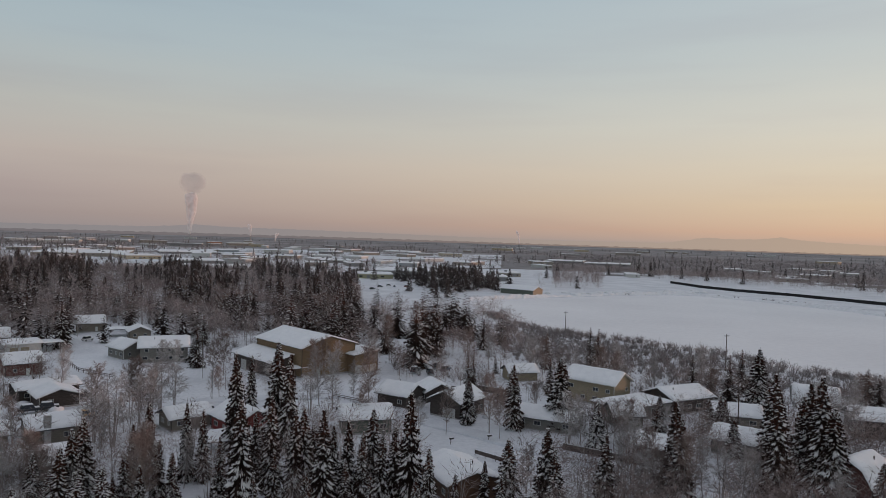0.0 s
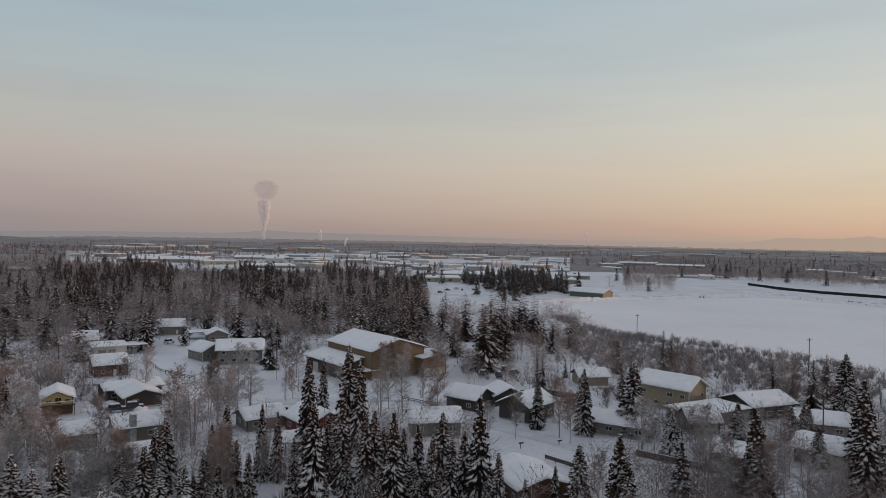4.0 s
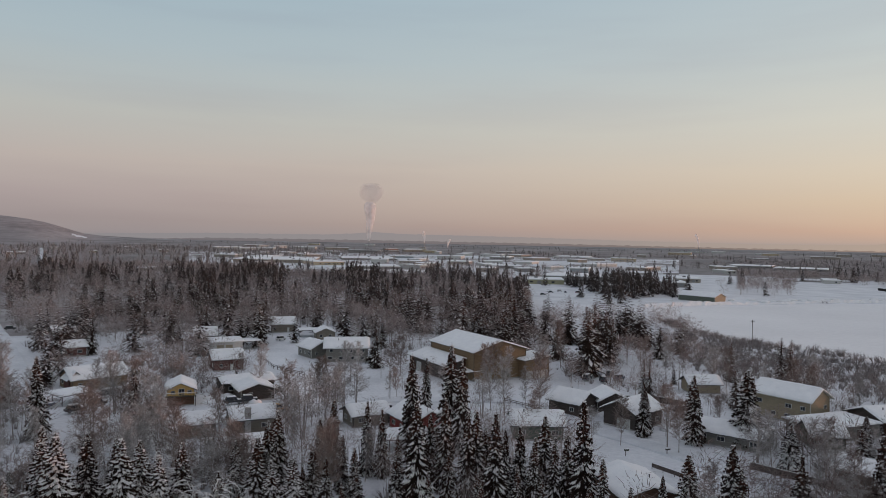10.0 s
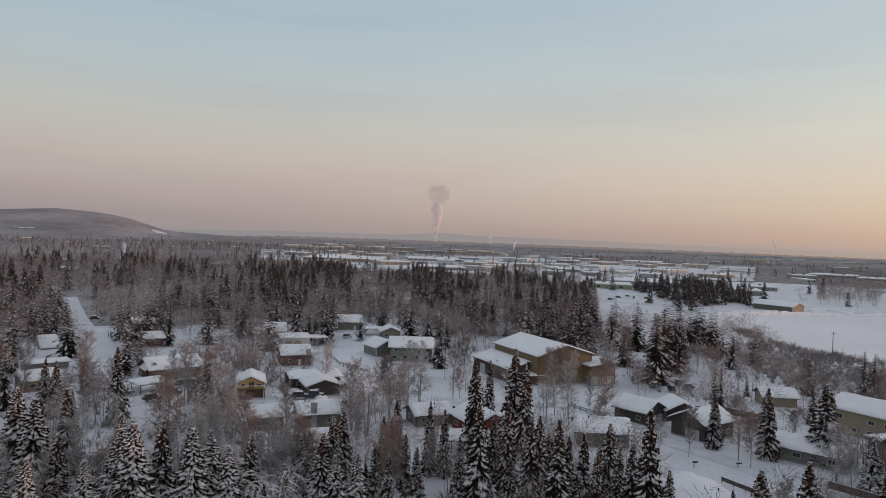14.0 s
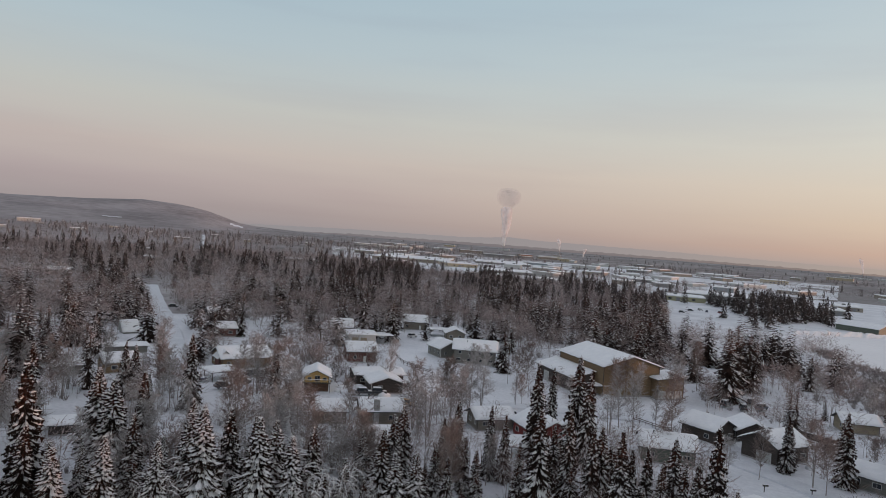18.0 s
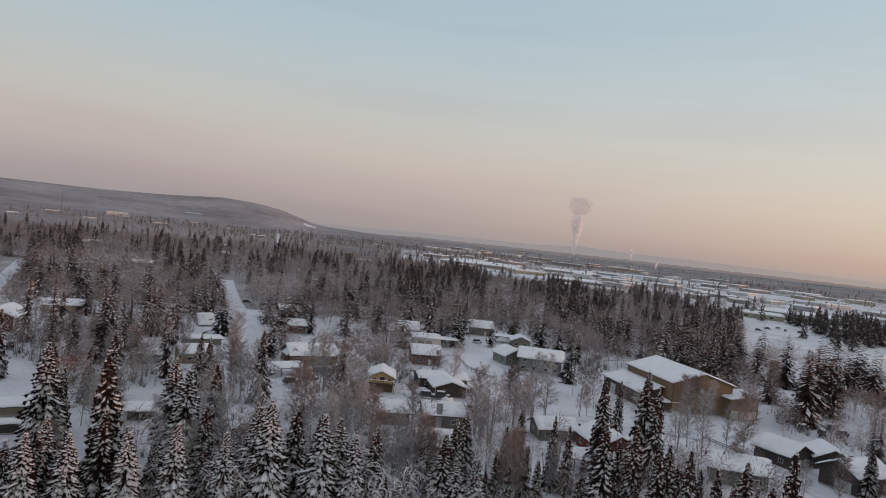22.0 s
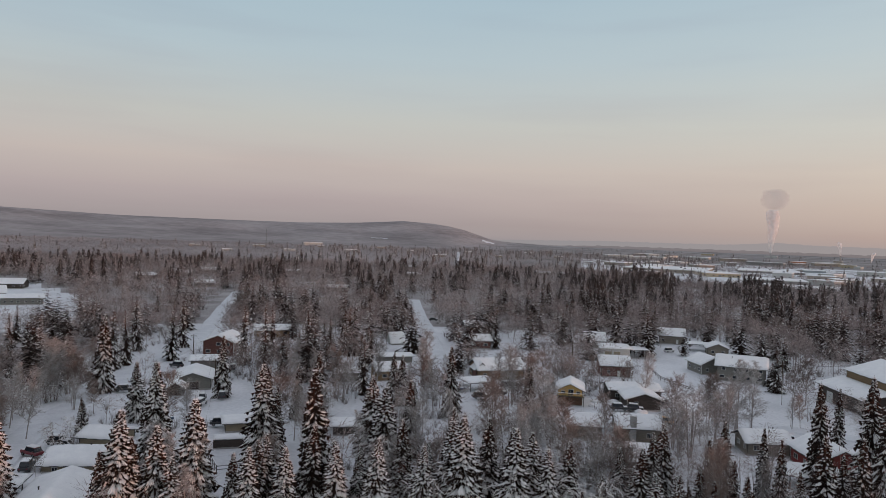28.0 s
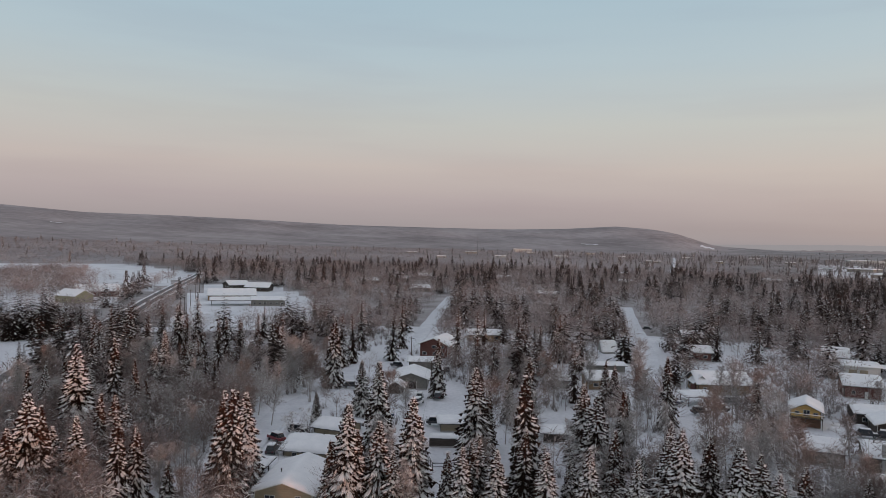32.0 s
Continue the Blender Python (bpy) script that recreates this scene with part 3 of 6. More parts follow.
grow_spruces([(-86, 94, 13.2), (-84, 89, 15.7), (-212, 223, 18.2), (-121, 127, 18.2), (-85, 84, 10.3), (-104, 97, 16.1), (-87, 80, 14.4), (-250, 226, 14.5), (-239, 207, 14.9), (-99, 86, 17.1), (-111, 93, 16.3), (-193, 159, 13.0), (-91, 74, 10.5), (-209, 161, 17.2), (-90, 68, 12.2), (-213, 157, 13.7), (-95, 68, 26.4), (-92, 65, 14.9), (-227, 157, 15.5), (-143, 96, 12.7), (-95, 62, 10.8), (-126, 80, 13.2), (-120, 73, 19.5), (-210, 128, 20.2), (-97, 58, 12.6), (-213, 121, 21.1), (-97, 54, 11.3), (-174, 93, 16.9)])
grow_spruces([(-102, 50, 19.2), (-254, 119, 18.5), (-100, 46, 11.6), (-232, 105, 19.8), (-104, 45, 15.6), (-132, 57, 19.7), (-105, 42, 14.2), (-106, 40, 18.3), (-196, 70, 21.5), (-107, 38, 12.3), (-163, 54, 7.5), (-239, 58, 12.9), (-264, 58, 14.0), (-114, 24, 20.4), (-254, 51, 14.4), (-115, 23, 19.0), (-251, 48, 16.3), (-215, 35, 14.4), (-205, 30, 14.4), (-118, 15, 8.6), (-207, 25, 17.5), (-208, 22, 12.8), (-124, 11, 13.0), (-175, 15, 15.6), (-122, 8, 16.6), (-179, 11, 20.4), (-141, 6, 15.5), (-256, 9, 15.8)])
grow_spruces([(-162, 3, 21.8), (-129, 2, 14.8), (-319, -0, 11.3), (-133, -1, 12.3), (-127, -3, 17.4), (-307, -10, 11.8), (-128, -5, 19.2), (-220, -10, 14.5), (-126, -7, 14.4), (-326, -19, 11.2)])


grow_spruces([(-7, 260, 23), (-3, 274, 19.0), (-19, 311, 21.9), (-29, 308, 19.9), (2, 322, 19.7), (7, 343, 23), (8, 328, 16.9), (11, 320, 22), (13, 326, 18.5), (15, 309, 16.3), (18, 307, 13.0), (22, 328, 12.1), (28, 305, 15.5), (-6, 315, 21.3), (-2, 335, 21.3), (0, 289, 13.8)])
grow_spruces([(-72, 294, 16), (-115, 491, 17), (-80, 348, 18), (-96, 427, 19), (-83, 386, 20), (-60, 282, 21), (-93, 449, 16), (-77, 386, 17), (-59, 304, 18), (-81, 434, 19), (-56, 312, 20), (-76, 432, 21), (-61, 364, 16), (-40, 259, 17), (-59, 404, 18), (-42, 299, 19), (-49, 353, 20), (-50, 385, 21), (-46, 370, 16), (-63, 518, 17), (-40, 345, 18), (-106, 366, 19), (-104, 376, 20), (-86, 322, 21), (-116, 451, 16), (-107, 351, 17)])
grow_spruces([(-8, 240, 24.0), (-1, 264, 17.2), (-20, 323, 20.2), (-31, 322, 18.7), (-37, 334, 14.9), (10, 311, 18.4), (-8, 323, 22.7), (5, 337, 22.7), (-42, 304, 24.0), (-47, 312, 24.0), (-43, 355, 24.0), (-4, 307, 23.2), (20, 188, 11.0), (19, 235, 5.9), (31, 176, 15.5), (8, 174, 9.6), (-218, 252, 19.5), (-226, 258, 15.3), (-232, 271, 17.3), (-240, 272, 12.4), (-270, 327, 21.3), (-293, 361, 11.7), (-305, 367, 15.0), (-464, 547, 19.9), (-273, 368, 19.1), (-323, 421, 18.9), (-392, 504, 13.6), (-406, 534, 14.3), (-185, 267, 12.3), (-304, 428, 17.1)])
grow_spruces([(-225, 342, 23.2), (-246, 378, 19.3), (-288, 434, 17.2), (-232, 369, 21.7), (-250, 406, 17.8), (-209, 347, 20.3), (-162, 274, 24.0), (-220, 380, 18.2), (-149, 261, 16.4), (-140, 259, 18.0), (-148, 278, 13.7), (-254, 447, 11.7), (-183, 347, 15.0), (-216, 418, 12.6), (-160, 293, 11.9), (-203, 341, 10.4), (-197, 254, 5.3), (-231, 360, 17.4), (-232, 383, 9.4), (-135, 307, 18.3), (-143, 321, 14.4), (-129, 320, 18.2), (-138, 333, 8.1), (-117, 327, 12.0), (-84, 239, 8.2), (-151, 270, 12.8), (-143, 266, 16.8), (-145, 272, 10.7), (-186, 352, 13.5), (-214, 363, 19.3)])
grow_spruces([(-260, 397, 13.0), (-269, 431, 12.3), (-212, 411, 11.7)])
grow_spruces([(-222, 138, 18.1), (-291, 187, 21.7), (-307, 201, 19.3), (-296, 203, 11.5), (-344, 240, 17.9), (-217, 146, 10.2), (-222, 161, 11.9), (-217, 169, 17.2), (-228, 175, 18.9), (-186, 154, 12.9), (-203, 171, 5.9), (-245, 210, 18.1), (-271, 247, 22.1), (-342, 338, 14.7), (-389, 395, 17.0), (-244, 261, 13.8), (-182, 118, 11.5), (-163, 110, 9.8), (-136, 97, 17.5), (-142, 88, 14.0), (-137, 114, 9.3), (-134, 117, 7.4), (-126, 119, 9.3), (-206, 237, 11.0), (-412, 327, 13.5), (-395, 316, 13.0), (-322, 37, 12.3), (-229, 28, 13.6), (-289, 40, 16.3), (-334, 49, 13.0), (-211, 32, 15.0), (-294, 60, 14.1), (-228, 84, 18.7), (-257, 103, 20.3), (-136, 59, 18.6), (-114, 56, 16.2), (-121, 46, 14.0), (-159, 53, 7.7), (-130, 28, 16.4), (-125, 45, 6.2)])
grow_spruces([(-326, -20, 15.2), (-325, -17, 17.5), (-329, -15, 20.5), (-331, -13, 18.0), (-327, -11, 21.7), (-331, -8, 19.0), (-334, -6, 20.4), (-342, -4, 21.2), (-349, -2, 17.5), (-352, 1, 16.0), (-363, 3, 12.4), (-347, -17, 20.4), (-353, -8, 21.0), (-348, -20, 16.7), (-320, 9, 13.9), (-318, 17, 12.8), (-333, 23, 14.7)])
grow_spruces([(-3, 108, 8), (-10, 107, 9), (-14, 109, 10), (-20, 108, 9), (-26, 112, 10), (-28, 107, 8.5), (-34, 110, 9.5), (-36, 117, 11), (-40, 107, 8), (-22, 126, 11), (-6, 121, 10), (3, 110, 8), (-13, 124, 10.5), (-33, 128, 12), (-19, 104, 9), (10, 107, 9), (-38, 134, 12), (-27, 132, 12)])


def birch_kind(seed, tall, wide, limbs, twig_mat, drift=0.3, stems=1):
    """A slender stem with rising limbs that fork into fine twigs; drift: how far the twigs arch over."""
    rng = random.Random(seed)
    wood = bmesh.new()
    twigs = []

    def blade(p, d, ln, w):
        side = d.cross(Vector((rng.uniform(-1, 1), rng.uniform(-1, 1), rng.uniform(-1, 1)))).normalized() * w
        q = p + d * ln - Vector((0, 0, drift * ln * 0.45))
        twigs.append((tuple(p - side), tuple(p + side), tuple(q)))
        return q

    for stem in range(stems):
        off = Vector((rng.uniform(-0.5, 0.5), rng.uniform(-0.5, 0.5), 0)) * (stems > 1)
        lean = Vector((rng.uniform(-0.09, 0.09), rng.uniform(-0.09, 0.09), 1)) + off * 0.12
        high = tall * (1 if stem == 0 else rng.uniform(0.75, 0.95))
        base, mid, top = off, off + lean * high * 0.5, off + lean * high * 0.97 + Vector((0.1, -0.05, 0))
        tube_bm(0.11, 0.07, base - Vector((0, 0, 0.3)), mid, 5, wood)
        tube_bm(0.07, 0.015, mid, top, 4, wood)
        for i in range(limbs // stems):
            f = 0.22 + 0.76 * (i + rng.random()) / (limbs // stems)
            a = i * 2.4 + rng.uniform(-0.5, 0.5)
            ln = wide * (0.4 + 0.95 * math.sin(math.pi * (0.12 + 0.8 * f))) * rng.uniform(0.6, 1.15)
            p0 = base.lerp(mid, f * 2) if f < 0.5 else mid.lerp(top, f * 2 - 1)
            d = Vector((math.cos(a), math.sin(a), 0.85 + 0.9 * f)).normalized()
            p1 = p0 + d * ln - Vector((0, 0, drift * ln * 0.25))
            tube_bm(0.03, 0.01, p0, p1, 3, wood)
            for j in range(8):
                g = 0.18 + 0.82 * (j + rng.random()) / 8
                b = p0.lerp(p1, min(g, 1))
                e = (d + Vector((rng.uniform(-0.9, 0.9), rng.uniform(-0.9, 0.9), rng.uniform(-0.3, 0.6)))).normalized()
                l2 = ln * rng.uniform(0.28, 0.5) + 0.2
                tip = blade(b, e, l2, 0.028)
                for _ in range(7):
                    e2 = (e + Vector((rng.uniform(-1, 1), rng.uniform(-1, 1), rng.uniform(-0.6, 0.5)))).normalized()
                    blade(b.lerp(tip, rng.uniform(0.15, 1.0)), e2, l2 * rng.uniform(0.5, 1.1) + 0.14, 0.026)
    me = bpy.data.meshes.new("trunk")
    wood.to_mesh(me)
    wood.free()
    me.materials.append(BIRCH_BARK)
    return me, tri_mesh("crown", twigs, twig_mat)


def alder_kind(seed, tall, stems):
    """A clump of stems that arch outwards under snow, with long drooping side branches."""
    rng = random.Random(seed)
    wood = bmesh.new()
    white, twigs = [], []

    def cap(p, q, w):
        d = (q - p).normalized()
        side = d.cross(Vector((0, 0, 1))).normalized() * w
        lift = Vector((0, 0, 0.05 + w * 0.5))
        a, b, c, e = p + side, p - side, q + side * 0.7, q - side * 0.7
        m0, m1 = p + lift, q + lift
        for t in ((a, c, m1), (a, m1, m0), (m0, m1, e), (m0, e, b)):
            white.append(tuple(tuple(v) for v in t))

    def arch(p, a, out, rise, fall, steps, r, depth):
        last = p
        for k in range(1, steps + 1):
            f = k / steps
            q = p + Vector((math.cos(a) * out * f, math.sin(a) * out * f, rise * f - fall * f * f)) + Vector((rng.uniform(-0.08, 0.08), rng.uniform(-0.08, 0.08), 0))
            tube_bm(r * (1.1 - f) + 0.012, r * (1.0 - f) + 0.008, last, q, 3, wood)
            if (f > 0.3 or depth) and rng.random() < 0.8:
                cap(last, q, 0.05 + 0.04 * rng.random())
            if depth < 1 and f > 0.2:
                for _ in range(2):
                    arch(q, a + rng.uniform(-1.5, 1.5), rng.uniform(0.9, 2.2), rng.uniform(0.1, 0.9), rng.uniform(0.5, 1.6), 3, r * 0.4, depth + 1)
            for _ in range(3):
                e = Vector((rng.uniform(-1, 1), rng.uniform(-1, 1), rng.uniform(-0.4, 0.7))).normalized()
                sd = e.cross(Vector((rng.uniform(-1, 1), rng.uniform(-1, 1), 0.3))).normalized() * 0.022
                base = last.lerp(q, rng.random())
                twigs.append((tuple(base - sd), tuple(base + sd), tuple(base + e * rng.uniform(0.4, 0.9))))
            last = q

    for k in range(stems):
        a = 6.2832 * k / stems + rng.uniform(-0.4, 0.4)
        high = tall * rng.uniform(0.7, 1.1)
        arch(Vector((0.2 * math.cos(a), 0.2 * math.sin(a), -0.2)), a, rng.uniform(1.2, 3.4), high * 1.25, high * 0.35, 8, 0.055, 0)
    me = bpy.data.meshes.new("trunk")
    wood.to_mesh(me)
    wood.free()
    me.materials.append(BARK)
    return me, tri_mesh("crown", twigs, TWIGS_BROWN), tri_mesh("snow", white, SNOW_BRANCH)


ALDERS = [alder_kind(61, 7.5, 7), alder_kind(62, 7.0, 6), alder_kind(63, 8.0, 8)]


def alder(x, y, tall, pick):
    rng = random.Random(int(x * 11 + y * 23))
    m = pose(x, y, float(land_height(np.array(x), np.array(y))), 0, 0, rng.uniform(0, 360)) @ Matrix.Diagonal((tall / 8,) * 3 + (1,))
    ob = thing("alder_tree", m, "arching leafless alder with snow along its branches", "tree", "alders in the close woods")
    for name, me in zip(("trunk", "crown", "snow"), ALDERS[pick % len(ALDERS)]):
        o = link_part(name, me, ob)
        if name == "snow":
            tagged(o, kind="stuff")


BIRCHES = [birch_kind(31, 12, 2.3, 34, TWIGS_BROWN, 0.2), birch_kind(32, 12, 1.9, 32, TWIGS_FROST, 0.3), birch_kind(33, 12, 2.8, 34, TWIGS_FROST, 1.0, 4),
           birch_kind(34, 12, 2.3, 36, TWIGS_BROWN, 0.5, 2), birch_kind(35, 12, 1.6, 24, TWIGS_FROST, 0.3)]
BIRCH_LABELS = ["bare brown-twigged birch dusted with frost", "slender bare birch white with hoarfrost", "spreading bare tree with frosted drooping branches",
                "bare reddish birch with fine drooping twigs", "thin upright frosted birch sapling"]


def birch(x, y, tall, pick):
    rng = random.Random(int(x * 17 + y * 5 + tall * 3))
    m = pose(x, y, float(land_height(np.array(x), np.array(y))), rng.uniform(-3, 3), rng.uniform(-3, 3), rng.uniform(0, 360)) @ Matrix.Diagonal((tall / 12, tall / 12, tall / 12, 1))
    ob = thing("birch_tree", m, BIRCH_LABELS[pick], "tree", "bare birches among the houses")
    for name, me in zip(("trunk", "crown"), BIRCHES[pick]):
        link_part(name, me, ob)


def grow_birches(plot):
    for n_tree, (tx, ty, tz) in enumerate(plot):
        birch(tx, ty, tz, int(abs(tx) + ty + n_tree) % 5)


grow_birches([(96, 161, 11.7), (96, 165, 12.0), (54, 120, 9.7), (49, 120, 10.7), (47, 123, 10.9), (40, 130, 10.5), (37, 133, 11.8), (37, 140, 11.3), (31, 150, 12.1), (28, 150, 13.3), (36, 239, 11.6), (25, 184, 7.4), (31, 234, 14.1), (16, 124, 8.5), (14, 157, 11.4), (12, 161, 14.3), (17, 241, 12.7), (10, 246, 13.9), (2, 160, 10.4), (-4, 159, 9.0), (-18, 252, 16.0), (-18, 181, 16.0), (-18, 163, 10.5), (-22, 184, 11.9), (-27, 180, 14.6), (-31, 183, 15.5), (-32, 174, 12.0), (-59, 189, 8.4)])
grow_birches([(-61, 188, 7.6), (-66, 175, 12.1), (-68, 172, 12.6), (-69, 169, 13.0), (-72, 169, 13.7), (-74, 169, 13.0), (-67, 144, 16.0), (-78, 158, 14.1), (-72, 147, 13.1), (-99, 183, 13.8), (-63, 114, 10.2), (-61, 108, 9.9), (-63, 109, 9.8), (-65, 112, 11.4), (-69, 116, 11.3), (-84, 139, 11.3), (-65, 106, 10.9), (-70, 110, 12.4), (-71, 106, 12.1), (-80, 116, 13.2), (-68, 94, 9.9), (-97, 134, 15.4), (-85, 114, 11.0), (-110, 145, 16.0), (-92, 118, 11.5), (-119, 147, 16.0), (-96, 116, 11.5), (-122, 145, 14.3)])
grow_birches([(-102, 118, 12.9), (-154, 149, 14.0), (-155, 149, 16.0), (-193, 62, 12.8), (-200, 63, 16.0), (-194, 57, 16.0), (-162, 43, 14.5), (-174, 43, 14.0), (-164, 38, 9.2), (-175, 39, 14.0), (-195, 39, 10.8), (-120, 20, 9.3), (-191, 31, 11.8), (-141, 22, 12.0), (-114, 17, 7.9), (-124, 18, 10.5), (-153, 20, 12.9), (-120, 14, 10.0), (-156, 15, 11.7), (-219, 19, 14.7), (-125, 3, 10.0), (-171, 1, 11.0), (-221, -3, 12.5), (-195, -6, 12.3), (-186, -9, 14.2)])


# ---- houses ----
PLOTS = []      # x, y, half the size: where no wild tree stands
SHY = set()     # houses with trees close in front


def profile(kind, w, eave, rise):
    """The roof's line across the house, from -w/2 to w/2."""
    h = w / 2
    if kind == "gable":
        return [(-h, eave), (0, eave + rise), (h, eave)]
    if kind == "gambrel":
        return [(-h, eave), (-h * 0.62, eave + rise * 0.68), (0, eave + rise), (h * 0.62, eave + rise * 0.68), (h, eave)]
    if kind == "arch":
        return [(h * math.sin(radians(a)), eave + rise * (math.cos(radians(a)))) for a in (-90, -65, -40, -15, 15, 40, 65, 90)]
    if kind == "shed":
        return [(-h, eave), (h, eave + rise)]
    return [(-h, eave), (h, eave + 0.02)]


def reach_out(line, over):
    (y0, z0), (y1, z1) = line[0], line[1]
    (y2, z2), (y3, z3) = line[-2], line[-1]
    s0, s1 = (z1 - z0) / (y1 - y0 + 1e-6), (z3 - z2) / (y3 - y2 + 1e-6)
    return [(y0 - over, z0 - max(-1.2, min(1.2, s0)) * over)] + line[1:-1] + [(y3 + over, z3 + max(-1.2, min(1.2, s1)) * over)]


def fine(line, step=0.55):
    pts = []
    for (y0, z0), (y1, z1) in zip(line, line[1:]):
        n = max(1, int(math.hypot(y1 - y0, z1 - z0) / step))
        pts += [(y0 + (y1 - y0) * k / n, z0 + (z1 - z0) * k / n) for k in range(n)]
    return pts + [line[-1]]


def sweep_slab(line, x0, x1, thick):
    """A slab that follows the line, thick below it."""
    bm = bmesh.new()
    ends = []
    for x in (x0, x1):
        top = [bm.verts.new((x, y, z)) for y, z in line]
        low = [bm.verts.new((x, y, z - thick)) for y, z in line]
        ends.append((top, low))
    (ta, la), (tb, lb) = ends
    n = len(line)
    for k in range(n - 1):
        bm.faces.new((ta[k], tb[k], tb[k + 1], ta[k + 1]))
        bm.faces.new((la[k + 1], lb[k + 1], lb[k], la[k]))
        bm.faces.new((ta[k], ta[k + 1], la[k + 1], la[k]))
        bm.faces.new((tb[k + 1], tb[k], lb[k], lb[k + 1]))
    bm.faces.new((ta[0], la[0], lb[0], tb[0]))
    bm.faces.new((ta[-1], tb[-1], lb[-1], la[-1]))
    return bm


def snow_cap(line, x0, x1, thick, seed):
    """Settled snow on a roof: soft top, rounded rims."""
    rng = random.Random(seed)
    pts = fine(line)
    nx = max(4, int((x1 - x0) / 0.9))
    m = len(pts)
    bm = bmesh.new()
    grid = []
    for i in range(nx + 1):
        row = []
        for j, (y, z) in enumerate(pts):
            rim = min(i, nx - i, j * 0.8, (m - 1 - j) * 0.8)
            th = thick * (0.35 if rim <= 0 else 0.85 if rim < 1 else 1.0) * rng.uniform(0.88, 1.12)
            sway = rng.uniform(-0.07, 0.07) if rim <= 0 else 0
            row.append(bm.verts.new((x0 + (x1 - x0) * i / nx + sway, y + sway, z + th)))
        grid.append(row)
    for i in range(nx):
        for j in range(m - 1):
            bm.faces.new((grid[i][j], grid[i + 1][j], grid[i + 1][j + 1], grid[i][j + 1]))
    rim_loop = [grid[i][0] for i in range(nx + 1)] + [grid[nx][j] for j in range(1, m)] + [grid[i][m - 1] for i in range(nx - 1, -1, -1)] + [grid[0][j] for j in range(m - 2, 0, -1)]
    low = [bm.verts.new((v.co.x, v.co.y, v.co.z - thick * 0.42)) for v in rim_loop]
    for k in range(len(rim_loop)):
        k2 = (k + 1) % len(rim_loop)
        bm.faces.new((rim_loop[k2], rim_loop[k], low[k], low[k2]))
    for f in bm.faces:
        f.smooth = True
    return bm


def wall_bm(line, l, w):
    bm = bmesh.new()
    ends = []
    for x in (-l / 2, l / 2):
        ends.append([bm.verts.new((x, -w / 2, -0.3))] + [bm.verts.new((x, y, z - 0.02)) for y, z in line] + [bm.verts.new((x, w / 2, -0.3))])
    a, b = ends
    n = len(a)
    for k in range(n):
        k2 = (k + 1) % n
        bm.faces.new((a[k], a[k2], b[k2], b[k]))
    bm.faces.new(a[::-1])
    bm.faces.new(b)
    bmesh.ops.recalc_face_normals(bm, faces=bm.faces)
    return bm


SIDES = {"S": (0, -1), "N": (0, 1), "E": (1, 0), "W": (-1, 0)}


def on_wall(side, l, w, u, z):
    """A frame on a wall: its origin u metres along the wall from its middle, y pointing inwards."""
    turn = {"S": 0, "E": 90, "N": 180, "W": 270}[side]
    dist = w / 2 if side in "SN" else l / 2
    return Matrix.Rotation(radians(turn), 4, "Z") @ Matrix.Translation((u, -dist, z))


def frame_bm(w, h, bar=0.09, deep=0.10):
    bm = bmesh.new()
    for x, z, sx, sz in ((0, 0, w, bar), (0, h - bar, w, bar), (-w / 2 + bar / 2, bar, bar, h - 2 * bar), (w / 2 - bar / 2, bar, bar, h - 2 * bar)):
        box_bm(sx, deep, sz, x, -deep / 2 + 0.02, z, bm=bm)
    return bm


def add_window(house_ob, side, l, w, u, z, ww=1.3, hh=1.1, trim=None, split=True):
    m = on_wall(side, l, w, u, z)
    bm = frame_bm(ww, hh)
    bmesh.ops.transform(bm, matrix=m, verts=bm.verts)
    win = part("window", bm, trim or TRIM, house_ob)
    bm = box_bm(ww - 0.18, 0.03, hh - 0.18, 0, -0.025, 0.09)
    bmesh.ops.transform(bm, matrix=m, verts=bm.verts)
    part("pane", bm, GLASS, win)
    if not split:
        return
    bm = box_bm(0.05, 0.05, hh - 0.18, 0, -0.05, 0.09)
    bmesh.ops.transform(bm, matrix=m, verts=bm.verts)
    part("mullion", bm, trim or TRIM, win)


def add_door(house_ob, side, l, w, u, ww=0.95, hh=2.05, material=None, name="door"):
    m = on_wall(side, l, w, u, 0.0)
    bm = box_bm(ww, 0.06, hh, 0, -0.035, 0.05, 0.015)
    bmesh.ops.transform(bm, matrix=m, verts=bm.verts)
    door = part(name, bm, material or TRIM, house_ob)
    bm = frame_bm(ww + 0.2, hh + 0.12, 0.1, 0.08)
    bmesh.ops.transform(bm, matrix=m, verts=bm.verts)
    part("door_frame", bm, DARK_TRIM if material is TRIM else TRIM, house_ob)
    if name == "garage_door":
        for k in (1, 2, 3):
            bm = box_bm(ww - 0.1, 0.02, 0.03, 0, -0.07, 0.05 + hh * k / 4)
            bmesh.ops.transform(bm, matrix=m, verts=bm.verts)
            part("panel_joint", bm, METAL, door)


